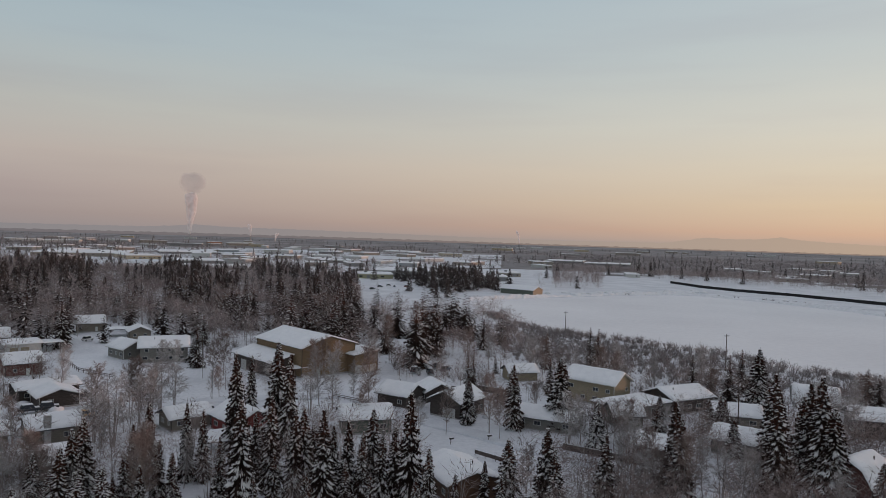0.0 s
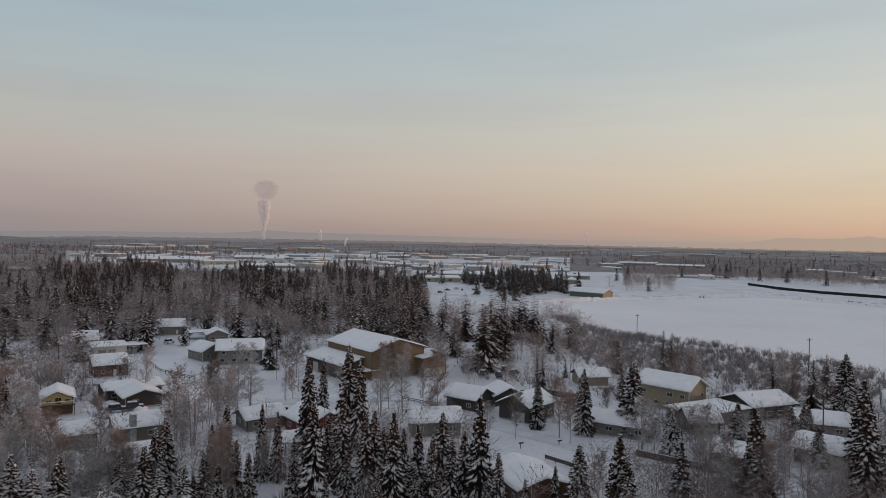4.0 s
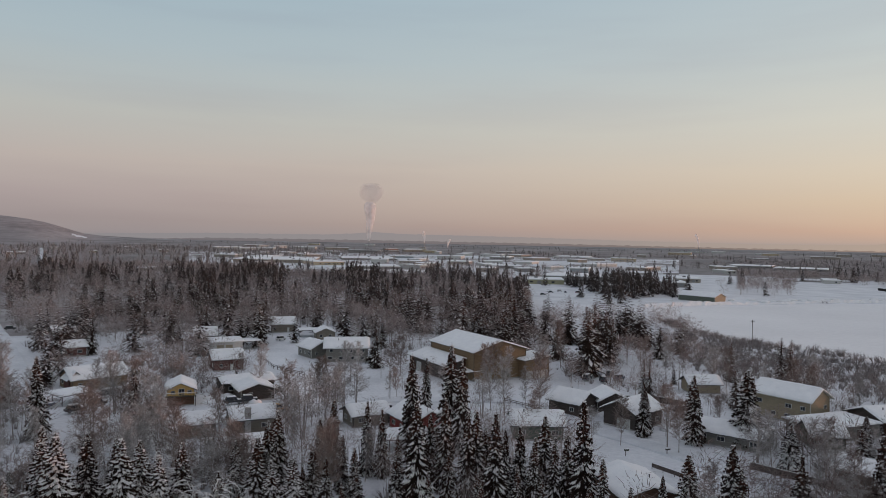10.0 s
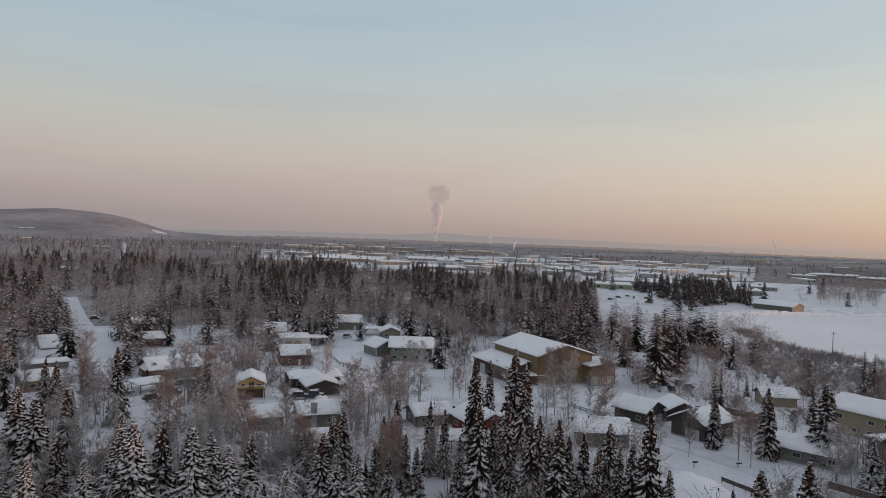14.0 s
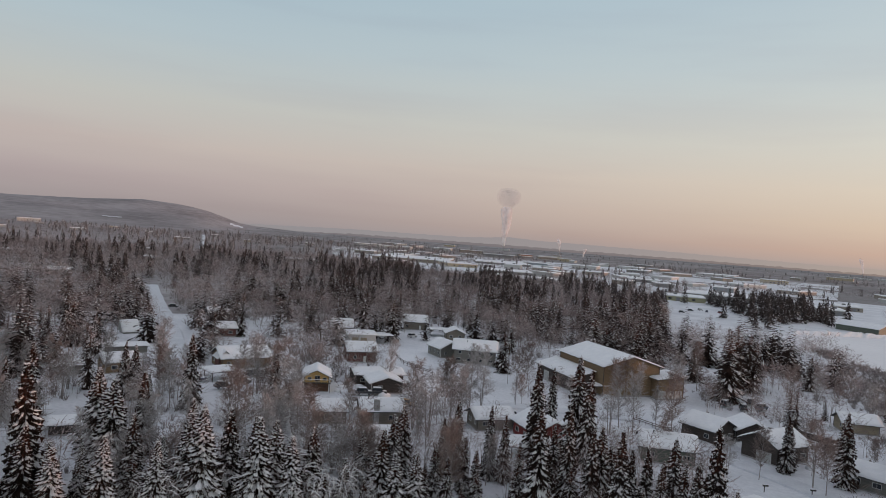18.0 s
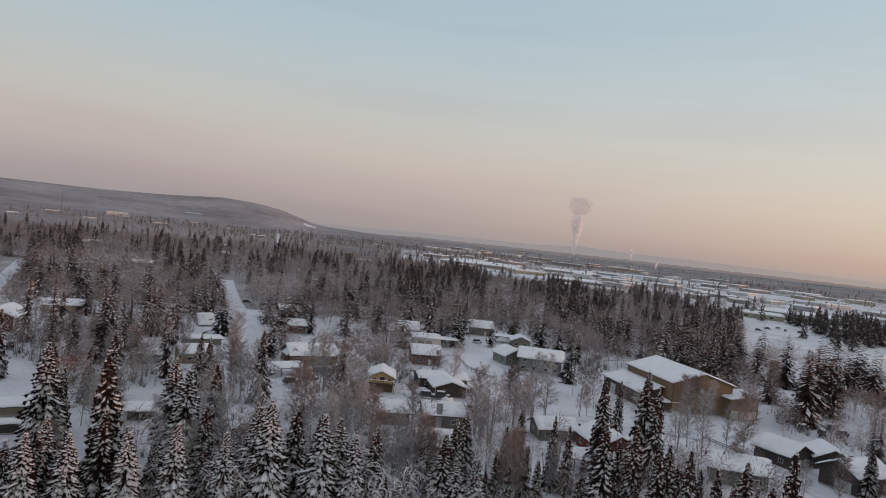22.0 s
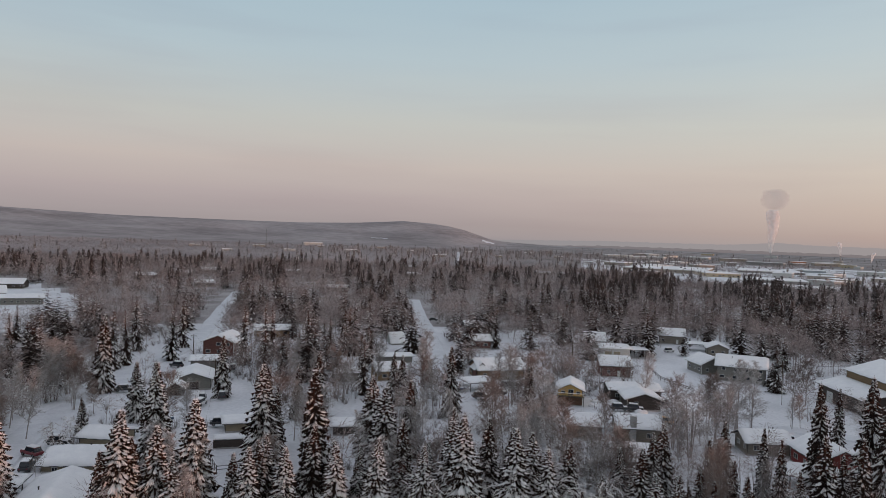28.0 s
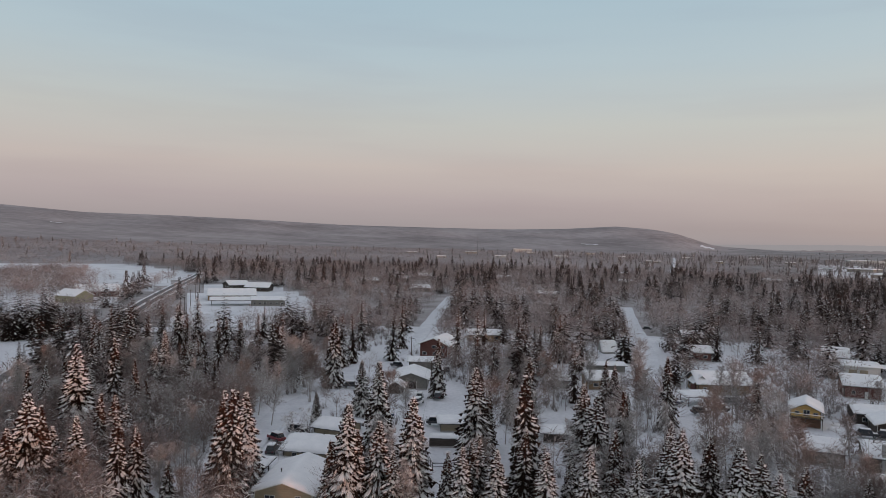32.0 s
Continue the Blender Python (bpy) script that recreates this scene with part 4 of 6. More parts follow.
def house(x, y, turn, l, w, eave, rise, wall, label, kind="gable", name="house", over=0.85, snow=0.42, windows=True, doors=(), chimney=None, pipes=(), trim=None, category="house", group="houses of the snowy suburb", base=0.0, plot=True, walls=True, posts=False, shy=False):
    """A house with its ridge along its own x axis."""
    ob = thing(name, pose(x, y, base, 0, 0, turn), label, category, group)
    if plot:
        PLOTS.append((x, y, max(l, w) / 2))
        if shy:
            SHY.add((x, y))
    rng = random.Random(int(x * 3 + y * 7))
    line = profile(kind, w, eave, rise)
    if walls:
        part("wall", wall_bm(line, l, w), wall, ob)
    if posts:
        for sx in (-1, 1):
            for sy in (-1, 1):
                part("post", box_bm(0.16, 0.16, eave + 0.3, sx * (l / 2 - 0.3), sy * (w / 2 - 0.3), -0.3), DARK_TRIM, ob)
    far = reach_out(line, over)
    part("roof", sweep_slab([(yy, z + 0.16) for yy, z in far], -l / 2 - over, l / 2 + over, 0.18), trim or ROOFING, ob)
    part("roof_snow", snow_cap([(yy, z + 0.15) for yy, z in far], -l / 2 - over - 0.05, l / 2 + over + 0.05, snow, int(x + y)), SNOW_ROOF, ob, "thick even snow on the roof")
    if walls:
        part("foundation", box_bm(l + 0.06, w + 0.06, 0.45, 0, 0, -0.25), CONCRETE, ob)
        for sx in (-1, 1):
            for sy in (-1, 1):
                part("corner_board", box_bm(0.14, 0.14, eave - 0.25, sx * (l / 2 + 0.01), sy * (w / 2 + 0.01), 0.2), trim or DARK_TRIM, ob)
    if windows and walls:
        for side in "SNEW":
            run = l if side in "SN" else w
            count = max(1, int(run / 3.3))
            for lev in range(2 if eave > 4.6 else 1):
                for k in range(count):
                    u = (k + 0.5) / count * run - run / 2 + rng.uniform(-0.3, 0.3)
                    if rng.random() < 0.25 or any(d[0] == side and abs(d[1] - u) < (d[2] + 1.4) / 2 + 0.1 and lev == 0 for d in doors):
                        continue
                    add_window(ob, side, l, w, u, 0.95 + lev * 2.6 if eave > 4.6 else min(1.1, eave - 1.6), rng.choice((1.0, 1.3, 1.7)), 1.1, split=math.hypot(x, y) < 215)
    for side, u, ww, hh, mat_d in doors:
        add_door(ob, side, l, w, u, ww, hh, mat_d, "garage_door" if ww > 1.6 else "door")
    if chimney:
        cx, cy, cw, top = chimney
        part("chimney", box_bm(cw, cw * 0.8, top, cx, cy, 0, 0.04), CONCRETE if cw > 0.7 else METAL, ob, "square masonry chimney with snow on it")
        part("chimney_cap", box_bm(cw + 0.15, cw * 0.8 + 0.15, 0.18, cx, cy, top, 0.05), SNOW_ROOF, ob)
    for px, py in pipes:
        z = float(np.interp(py, [p[0] for p in line], [p[1] for p in line]))
        part("vent_pipe", tube_bm(0.11, 0.11, (px, py, z - 0.2), (px, py, z + 1.0), 8), DARK_TRIM, ob)
        part("pipe_hood", tube_bm(0.19, 0.05, (px, py, z + 1.0), (px, py, z + 1.15), 8), DARK_TRIM, ob)
    return ob


def toward_eye(x, y):
    """The turn of a house whose long front faces the open middle of the suburb."""
    return math.degrees(math.atan2(y, x)) - 90


# the hall and the houses round the open snowfield
house(-45, 235, -47, 28.4, 20, 9.2, 3.0, TAN, "large tan wood-sided hall with a broad snowy gable roof", name="hall", category="hall", pipes=((-6, 3),), trim=DARK_TRIM, windows=False,
      doors=(("E", -4, 1.2, 2.2, WHITE_WALL), ("E", 2, 3.0, 3.0, BEIGE_WALL)))
# DARK_WALL here puts the wing's shade into its wall colour
house(-57.5, 227.5, -47, 25, 6.5, 4.6, 1.8, DARK_WALL, "low lean-to wing of the hall under snow", "shed", name="hall_wing", category="hall wing", trim=DARK_TRIM, windows=False, over=0.8,
      doors=(("S", -6, 3.2, 3.0, WHITE_WALL), ("W", 0, 3.0, 3.6, DARK_WALL)))
house(-27.3, 233.5, -47, 9.5, 9.5, 6.0, 0.9, TAN, "flat-roofed garage block with three white doors", "shed", name="garage_block", category="garage", windows=False, trim=DARK_TRIM,
      doors=(("E", -3, 2.4, 2.4, WHITE_WALL), ("E", 0, 2.4, 2.4, WHITE_WALL), ("E", 3, 2.4, 2.4, WHITE_WALL)))
house(-95, 242, 21, 15, 10.6, 5.2, 2.6, GREY_WALL, "two-storey grey-green house with a snowy gable roof", doors=(("S", 4, 0.95, 2.05, WHITE_WALL),), pipes=((-3, -2),))
house(-109, 246, -38, 10.5, 9, 3.7, 2.2, GREY_WALL, "grey side wing of the two-storey house under snow", name="house_wing", category="house wing", trim=TRIM)
house(-152, 305, 26, 10.5, 9, 3.9, 2.4, BEIGE_WALL, "plain beige gable house at the edge of the spruces", doors=(("S", 2.5, 0.95, 2.05, TRIM),))
house(-134, 293, 30, 8, 6, 2.9, 0.3, BEIGE_WALL, "open snow-topped carport beside a house", "flat", name="carport", category="carport", walls=False, posts=True)
house(-124, 289, 120, 9, 8, 3.2, 1.7, BEIGE_WALL, "low beige gable house under snow")
house(-148, 248, 42, 11, 8, 3.4, 0.5, WHITE_WALL, "white double garage with a flat snowy roof", "shed", name="garage", category="garage", doors=(("S", -2.8, 2.6, 2.2, CREAM), ("S", 0.6, 2.6, 2.2, CREAM)), windows=False, trim=TRIM)
house(-141, 255, 42, 5, 6.5, 3.0, 0.2, WHITE_WALL, "open carport joined to a white garage", "flat", name="carport", category="carport", walls=False, posts=True)
house(-166, 262, 35, 8, 7.5, 3.4, 2.6, GREY_WALL, "small grey house with a steep snowy roof")
house(-127, 213, 42, 9.5, 9.5, 3.9, 2.2, RED_BROWN, "dark red-brown house with a thick snowy roof", doors=(("S", 1, 0.95, 2.05, TRIM),))
house(-104, 185, 44, 14, 9.5, 3.2, 1.0, DARK_WALL, "low dark house with a shallow snow-covered roof", pipes=((-2, 2), (3, -1.5)))
house(-97, 177.5, 132, 9, 9, 3.0, 1.5, DARK_WALL, "front gable wing of the low dark house", name="house_wing", category="house wing", trim=TRIM)
chalet = house(-113, 167, 124, 10, 6.6, 4.2, 1.5, YELLOW_WALL, "yellow chalet with a balcony and a snowy gable roof", name="chalet", trim=DARK_TRIM, over=0.8, windows=False, doors=(("W", 1.8, 0.95, 2.0, DARK_WALL),))
add_window(chalet, "W", 10, 6.6, -1.9, 2.8, 1.1, 1.0)
add_window(chalet, "W", 10, 6.6, 0.2, 2.6, 1.5, 1.7)
add_window(chalet, "W", 10, 6.6, 2.2, 2.8, 1.1, 1.0)
part("lower_storey", box_bm(0.14, 6.7, 2.3, -5.02, 0, 0.1), BROWN_WALL, chalet, "brown boarded lower storey")
deck = part("balcony", box_bm(1.4, 7.8, 0.16, -5.7, 0, 2.35), DARK_TRIM, chalet)
part("balcony_rail", box_bm(0.07, 7.8, 0.1, -6.36, 0, 3.3), YELLOW_WALL, deck)
for k in range(20):
    part("baluster", box_bm(0.04, 0.06, 0.82, -6.36, -3.8 + k * 0.4, 2.5), YELLOW_WALL, deck)
part("balcony_snow", box_bm(0.16, 7.8, 0.14, -6.36, 0, 3.4, 0.04), SNOW_ROOF, deck)
for sy in (-3.7, 0, 3.7):
    part("balcony_post", box_bm(0.14, 0.14, 2.55, -6.3, sy, -0.2), DARK_TRIM, deck)
house(-82, 149, 40, 9.5, 10, 3.3, 1.6, BEIGE_WALL, "long beige house with a broad snowy roof", chimney=(-1.8, -5.1, 1.3, 6.0), pipes=((-3.2, -1),))
house(-91.5, 141.5, 38, 7, 9, 3.1, 1.3, BEIGE_WALL, "lower end of the beige house under snow", name="house_wing", category="house wing")
house(-71, 127, 38, 7, 8, 3.0, 1.8, GREY_WALL, "small grey gable house among frosted birches")
house(-44, 158, -47, 12, 9, 3.6, 2.2, RED_WALL, "bright red house with a thick snowy roof", doors=(("E", 1.5, 0.95, 2.05, TRIM),))
house(-37.5, 159.5, 112, 8, 5.6, 3.2, 1.7, RED_WALL, "red gable wing with white trim", name="house_wing", category="house wing", trim=TRIM)
house(-43, 145, 30, 9, 6, 2.6, 0.3, FENCE_WOOD, "snow-covered open lean-to beside the red house", "shed", name="lean_to", category="lean-to", walls=False, posts=True)
house(-58, 161, 42, 9, 7, 3.0, 1.5, BEIGE_WALL, "low beige house half hidden by spruces", pipes=((1, -1), (2.6, 1)))
house(-17, 163, 13, 11, 9, 3.5, 1.9, GREEN_WALL, "green-grey house with a wide snowy roof", pipes=((-3, -1),))
house(-10, 188, -31, 9, 8.5, 3.5, 2.1, DARK_WALL, "dark brown house with blue-white snow on its roof", pipes=((-1, 1),), doors=(("E", 0, 0.95, 2.05, TRIM),))
house(-1, 194, 110, 9, 8, 3.3, 1.9, DARK_WALL, "dark gable wing behind the brown house", name="house_wing", category="house wing")
house(5, 180, 54, 11, 9, 4.2, 2.2, DARK_WALL, "dark brown house with a pale garage door", doors=(("W", 1.2, 3.6, 2.3, WHITE_WALL),))
house(4, 125, -66, 12.5, 9.5, 3.6, 1.5, BROWN_WALL, "brown wooden cabin with a low snowy roof", name="cabin", pipes=((2.2, 1.6),), doors=(("E", 1.5, 0.95, 2.0, RED_BROWN),))
house(45, 199, -42, 15.4, 9.2, 6.3, 2.5, CREAM, "tall beige house with a large gable roof of snow", trim=TRIM, pipes=((1, 0.5), (5, 0.5)))
house(51, 184, 34, 18, 10, 3.3, 0.3, GREY_WALL, "long flat-roofed garage under deep snow", "flat", name="garage", category="garage", windows=False, doors=(("S", -4, 4.0, 2.3, RED_BROWN), ("S", 3, 3.0, 2.3, DARK_WALL)))
house(66, 193, 27, 14, 11, 3.8, 2.0, DARK_WALL, "dark brown house with a low snowy gable roof", pipes=((-4, -2), (3, 2)))
house(46, 174, 10, 7, 7, 3.2, 2.2, GREEN_WALL, "small green-grey house behind frosted birches", pipes=((-1, 0.5),))
house(46, 147, -40, 7, 6, 3.2, 1.6, GREY_WALL, "small grey shed with a snowy roof", name="shed", category="shed")
house(27, 169, -25, 14, 8.5, 3.0, 1.6, GREY_WALL, "grey low house with a long snowy roof")
house(26, 226, 15, 9, 7, 3.0, 1.6, CREAM, "pale house half hidden behind birches", shy=True)
house(67, 153, -36, 11, 9.5, 3.2, 1.9, GREY_WALL, "grey house under a smooth snowy roof", pipes=((-3, 1),))
house(75, 177, -16, 11, 9, 3.2, 1.7, BEIGE_WALL, "beige house with unbroken snow on its roof")
house(78, 129, 38, 9.5, 8, 2.8, 4.2, RED_BROWN, "dark red barn with a snow-covered gambrel roof", "gambrel", name="barn", category="barn", pipes=((1.5, -1.8),), windows=False, trim=DARK_TRIM, doors=(("W", 0, 2.6, 2.6, DARK_WALL),))
house(106, 170, -16, 11, 9, 4.6, 1.8, DARK_WALL, "dark two-storey house with a snowy roof")
house(109, 203, -22, 12, 8, 0.6, 4.2, WHITE_WALL, "round-topped hut covered with snow", "arch", name="quonset_hut", category="hut", over=0.2, windows=False, trim=METAL)

# the western streets
house(-236, 127, 132, 14, 11, 5.0, 2.2, RED_BROWN, "red-brown two-storey house with a snowy gable roof", trim=TRIM)
house(-212, 107, 62, 8, 6, 3.2, 0.4, GREY_WALL, "flat-roofed garage under snow", "shed", name="garage", category="garage", windows=False)
house(-192, 94, 150, 13, 9.5, 3.0, 1.6, GREY_WALL, "low grey house with an open carport end", doors=(("W", 0, 3.2, 2.2, DARK_WALL),))
house(-184, 85, 150, 5, 4, 2.2, 1.2, DARK_WALL, "small dark shed under a snow cap", name="shed", category="shed", windows=False)
house(-166, 145, 67, 9, 6.5, 3.4, 1.6, TAN, "beige house with a smooth white roof", trim=TRIM)
house(-172, 133, 67, 7, 5, 2.7, 0.5, GREY_WALL, "grey outbuilding with a snowy roof behind frosted brush", name="outbuilding", category="shed", shy=True)
house(-148, 176, 60, 15, 10, 3.4, 2.4, TAN, "tan house with a dormer and a snowy roof", doors=(("S", 3, 0.95, 2.05, TRIM),), pipes=((-4, 1),))
house(-150, 170, 150, 4, 3.4, 3.6, 1.6, RED_BROWN, "small front dormer gable of the tan house", name="dormer", category="dormer", plot=False)
house(-139, 157, 70, 8, 5.5, 2.5, 0.3, DARK_WALL, "snow-topped open carport beside a house", "shed", name="carport", category="carport", walls=False, posts=True)
house(-140, 48, 52, 13, 10, 2.3, 1.3, CREAM, "pale house under a great smooth roof of snow", pipes=((0, 1),), base=-1.1, snow=0.55)
house(-153, 56, 40, 8, 7, 2.3, 0.9, CREAM, "pale garage wing deep in snow", name="garage", category="garage", windows=False, base=-1.0, snow=0.5)
house(-118.5, 36, 147, 14.5, 9.6, 2.8, 1.6, CREAM, "near pale house with a wide snowy gable roof", pipes=((-2, 2),), trim=TRIM)
house(-121, 41, 57, 7, 6.5, 2.6, 1.4, DARK_WALL, "dark cross gable of the near pale house", name="house_wing", category="house wing", trim=TRIM)
house(-130, 31, 147, 7, 5, 2.3, 0.2, CREAM, "open snow-topped carport on thin posts", "flat", name="carport", category="carport", walls=False, posts=True)
house(-218, 194, 70, 5, 4, 1.5, 3.0, WHITE_WALL, "small white A-frame playhouse", name="playhouse", category="playhouse", windows=False, trim=TRIM)
house(-193, 217, 55, 9, 8, 3.4, 1.6, RED_BROWN, "red-brown house among bare birches", shy=True)
house(-226, 250, 55, 8, 8, 3.4, 1.8, DARK_WALL, "dark house beside the straight street", shy=True)
house(-263, 163, 65, 14, 9, 3.2, 1.4, TAN, "low tan house behind spruces", shy=True)
house(-187, 166, 62, 12, 4, 2.2, 0.3, GREY_WALL, "long low snow-covered shed", "shed", name="shed", category="shed", windows=False)
house(-143, 82, 65, 8, 4.5, 1.9, 0.3, CREAM, "small flat-roofed pale shed in the yard", "shed", name="shed", category="shed", windows=False)
house(-133, 73.5, 62, 7.0, 3.4, 1.7, 0.2, DARK_WALL, "parked camper trailer under snow", "flat", name="camper_trailer", category="trailer", over=0.05)
house(-126, 98, 52, 5.5, 4.5, 2.1, 0.3, DARK_WALL, "dark garden shed below the spruces", "shed", name="shed", category="shed", windows=False)
house(-94, 70, 60, 6, 5, 2.4, 1.5, GREY_WALL, "grey garden shed with a white roof", name="shed", category="shed", windows=False)
for hx, hy, hw, hl in ((-440, 330, 9, 14), (-520, 260, 9, 14), (-612, 252, 9, 16), (-640, 300, 9, 14), (-680, 345, 9, 14), (-640, 420, 9, 13), (-560, 520, 9, 14), (-545, 735, 13, 22), (-516, 752, 13, 24), (-700, 640, 10, 22)):
    house(hx, hy, toward_eye(hx, hy) + (int(hx) % 50 - 25), hl, hw, 3.2, 1.8, (BEIGE_WALL, GREY_WALL, WHITE_WALL, DARK_WALL, TAN)[int(abs(hx + hy)) % 5],
          "distant low house with a snowy roof in the woods", group="houses in the woods")
# the school by the highway
house(-484, 100, 79, 30, 24, 3.4, 3.2, TAN, "long low school building with a broad snowy roof", name="school", category="school", group="school buildings")
house(-446, 93, 79, 26, 10, 3.2, 1.2, DARK_TRIM, "open entrance canopy of the school on posts", name="canopy", category="canopy", group="school buildings", walls=False, posts=True)
house(-438, 113, 74, 20, 12, 3.6, 1.4, GREY_WALL, "grey low wing of the school under snow", name="school_wing", category="school", group="school buildings")
house(-575, 122, 100, 16, 14, 3.2, 2.8, DARK_WALL, "dark gabled hut with a broad snowy roof", group="school buildings")
house(-548, 134, 60, 18, 14, 3.2, 2.8, DARK_WALL, "dark gabled hut with a snowy hip", group="school buildings")
house(-482, 6, 40, 16, 13, 4.6, 3.0, LIME_WALL, "yellow-green metal shop with a snowy roof by the field", group="school buildings", trim=TRIM)
house(-526, 20, 88, 26, 18, 3.8, 3.4, RED_BROWN, "red-brown workshop with a wide snowy roof", group="school buildings")
house(-531, 41, 75, 6, 5, 2.0, 2.0, RED_BROWN, "small red-brown hut in the snowfield", name="hut", category="hut", group="school buildings", windows=False)
house(-269, 62, 70, 7, 6, 2.2, 1.6, GREY_WALL, "small grey cabin between tall spruces", name="cabin", category="cabin")
house(-46, 222, -47, 9, 4.5, 2.9, 0.2, DARK_TRIM, "flat snow-topped porch roof of the hall", "flat", name="porch", category="porch", walls=False, posts=True, plot=False)


# ---- the town on the plain ----
TOWN_WALLS = {"t": TOWN_TAN, "y": TOWN_CREAM, "o": BRICK_WALL, "d": GREY_SHED, "w": WHITE_WALL, "g": LIME_WALL, "b": BLUE_WALL}
TOWN_LABELS = {"t": "low beige warehouse with a flat snowy roof", "y": "cream commercial building with a flat white roof", "o": "tall orange brick building in the far town",
               "d": "long grey shed with a bright snowy roof", "w": "white block of a building in the far town", "g": "yellow-green metal warehouse under snow", "b": "pale blue metal warehouse under snow"}


def town_block(x, y, turn, wide, tall, wall, label, deep=None, plain=False):
    ob = thing("town_building", pose(x, y, 0, 0, 0, turn), label, "building", "buildings of the far town")
    if not deep:
        tall, deep = max(3.6, tall * 0.6), max(24.0, wide * 0.85)
    PLOTS.append((x, y, wide / 2))
    part("wall", box_bm(wide, deep, tall + 0.3, 0, deep / 2, -0.3, 0.05), wall, ob)
    part("roof", box_bm(wide + 0.8, deep + 0.8, 0.3, 0, deep / 2, tall, 0.08), TRIM, ob)
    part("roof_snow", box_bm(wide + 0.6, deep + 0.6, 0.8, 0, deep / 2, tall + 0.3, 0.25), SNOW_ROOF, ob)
    rng = random.Random(int(x * 3 + y))
    if plain:
        return
    if wide > 22:
        part("roof_unit", box_bm(3.5, 3, 1.8, rng.uniform(-0.3, 0.3) * wide, deep * 0.5, tall + 0.9, 0.1), METAL, ob)
    count = int(wide / 7)
    for k in range(count):
        u = (k + 0.5) / count * wide - wide / 2
        for lev in range(max(1, int(tall / 4.5))):
            if rng.random() < 0.72:
                ww = rng.choice((1.6, 2.4, 3.2))
                part("window", box_bm(ww, 0.12, 1.5, u, -0.06, 1.4 + lev * 3.6, 0.02), GLASS, ob)
    if wide > 18:
        part("loading_door", box_bm(3.6, 0.12, 3.4, wide * rng.uniform(-0.3, 0.3), -0.09, 0, 0.02), METAL, ob)


TOWN_NEAR = [(2, 687, 0, 25, 4.7, "g"), (19, 702, -2, 17, 4.3, "o"), (-69, 729, 5, 37, 5.7, "g"), (59, 746, -5, 23, 5.8, "d"), (-43, 773, 3, 68, 8.5, "d"), (-330, 758, 24, 26, 5.4, "d"), (-258, 798, 18, 80, 3.7, "d"), (5, 843, 0, 18, 5.3, "d"), (82, 843, -6, 25, 5.3, "t"), (-320, 790, 22, 30, 6.9, "y"), (247, 908, -15, 17, 5, "w"), (-313, 905, 19, 62, 7.3, "d")]
TOWN_MID = [(-47, 962, 3, 25, 12.3, "b"), (-174, 956, 10, 25, 6.9, "t"), (-121, 989, 7, 24, 6.4, "d"), (-277, 1054, 15, 31, 7.7, "t"), (474, 986, -26, 28, 3.9, "w"), (-164, 1087, 9, 48, 5.3, "d"), (-437, 1032, 23, 49, 6.7, "y"), (544, 1032, -28, 43, 5.7, "t"), (-387, 1127, 19, 28, 10.2, "w"), (-553, 1073, 27, 132, 6.2, "t"), (-344, 1163, 16, 38, 6.7, "t"), (-526, 1098, 26, 33, 6.3, "w")]
TOWN_FAR = [(-266, 1197, 13, 38, 6.9, "t"), (-212, 1240, 10, 35, 8.2, "w"), (655, 1130, -30, 27, 6.4, "w"), (502, 1214, -22, 26, 5, "w"), (305, 1302, -13, 83, 5.4, "d"), (-465, 1301, 20, 108, 4.5, "d"), (236, 1365, -10, 72, 6.8, "d"), (-752, 1250, 31, 42, 7.4, "t"), (700, 1280, -29, 26, 4.3, "w"), (-601, 1333, 24, 36, 10, "t"), (-346, 1467, 13, 52, 9.9, "w"), (-253, 1564, 9, 44, 6.8, "d")]
TOWN_LAST = [(23, 1638, -1, 46, 9.7, "y"), (-716, 1539, 25, 17, 6.7, "w"), (-685, 1661, 22, 21, 10, "d"), (-312, 1797, 10, 57, 7.9, "w"), (-111, 1832, 3, 88, 5.1, "w"), (-1023, 1834, 29, 53, 23.6, "w"), (-547, 2075, 15, 36, 10.9, "y"), (-1011, 1911, 28, 42, 10.1, "w"), (-1137, 1884, 31, 40, 27, "w"), (-628, 2172, 16, 59, 9.7, "t"), (-728, 2256, 18, 40, 13.8, "o"), (-1009, 2178, 25, 65, 23.1, "w")]
for block in TOWN_NEAR + TOWN_MID + TOWN_FAR + TOWN_LAST:
    jitter = ((block[0] * 7 + block[1] * 3) % 41) - 20
    town_block(*block[:2], block[2] + jitter * (0.4 if block[3] > 60 else 1.0), block[3], min(block[4], 10.5) * 0.72, TOWN_WALLS[block[5]], TOWN_LABELS[block[5]], max(44, block[3] * (0.8 + 0.03 * abs(jitter))))
rng_town = random.Random(77)
for _ in range(64):
    az, dist = rng_town.uniform(-30, 30), rng_town.triangular(900, 2600, 1250)
    if az < -4 and rng_town.random() < 0.55:
        continue
    bx, by = -math.sin(radians(az)) * dist, math.cos(radians(az)) * dist
    key = rng_town.choice("ttywwdtwb")
    if any(math.hypot(bx - px, by - py) < 30 + pr for px, py, pr in PLOTS):
        continue
    town_block(bx, by, az + rng_town.uniform(-45, 45), rng_town.uniform(12, 40), rng_town.uniform(3.2, 5.5), TOWN_WALLS[key], TOWN_LABELS[key], rng_town.uniform(26, 60), dist > 1300)
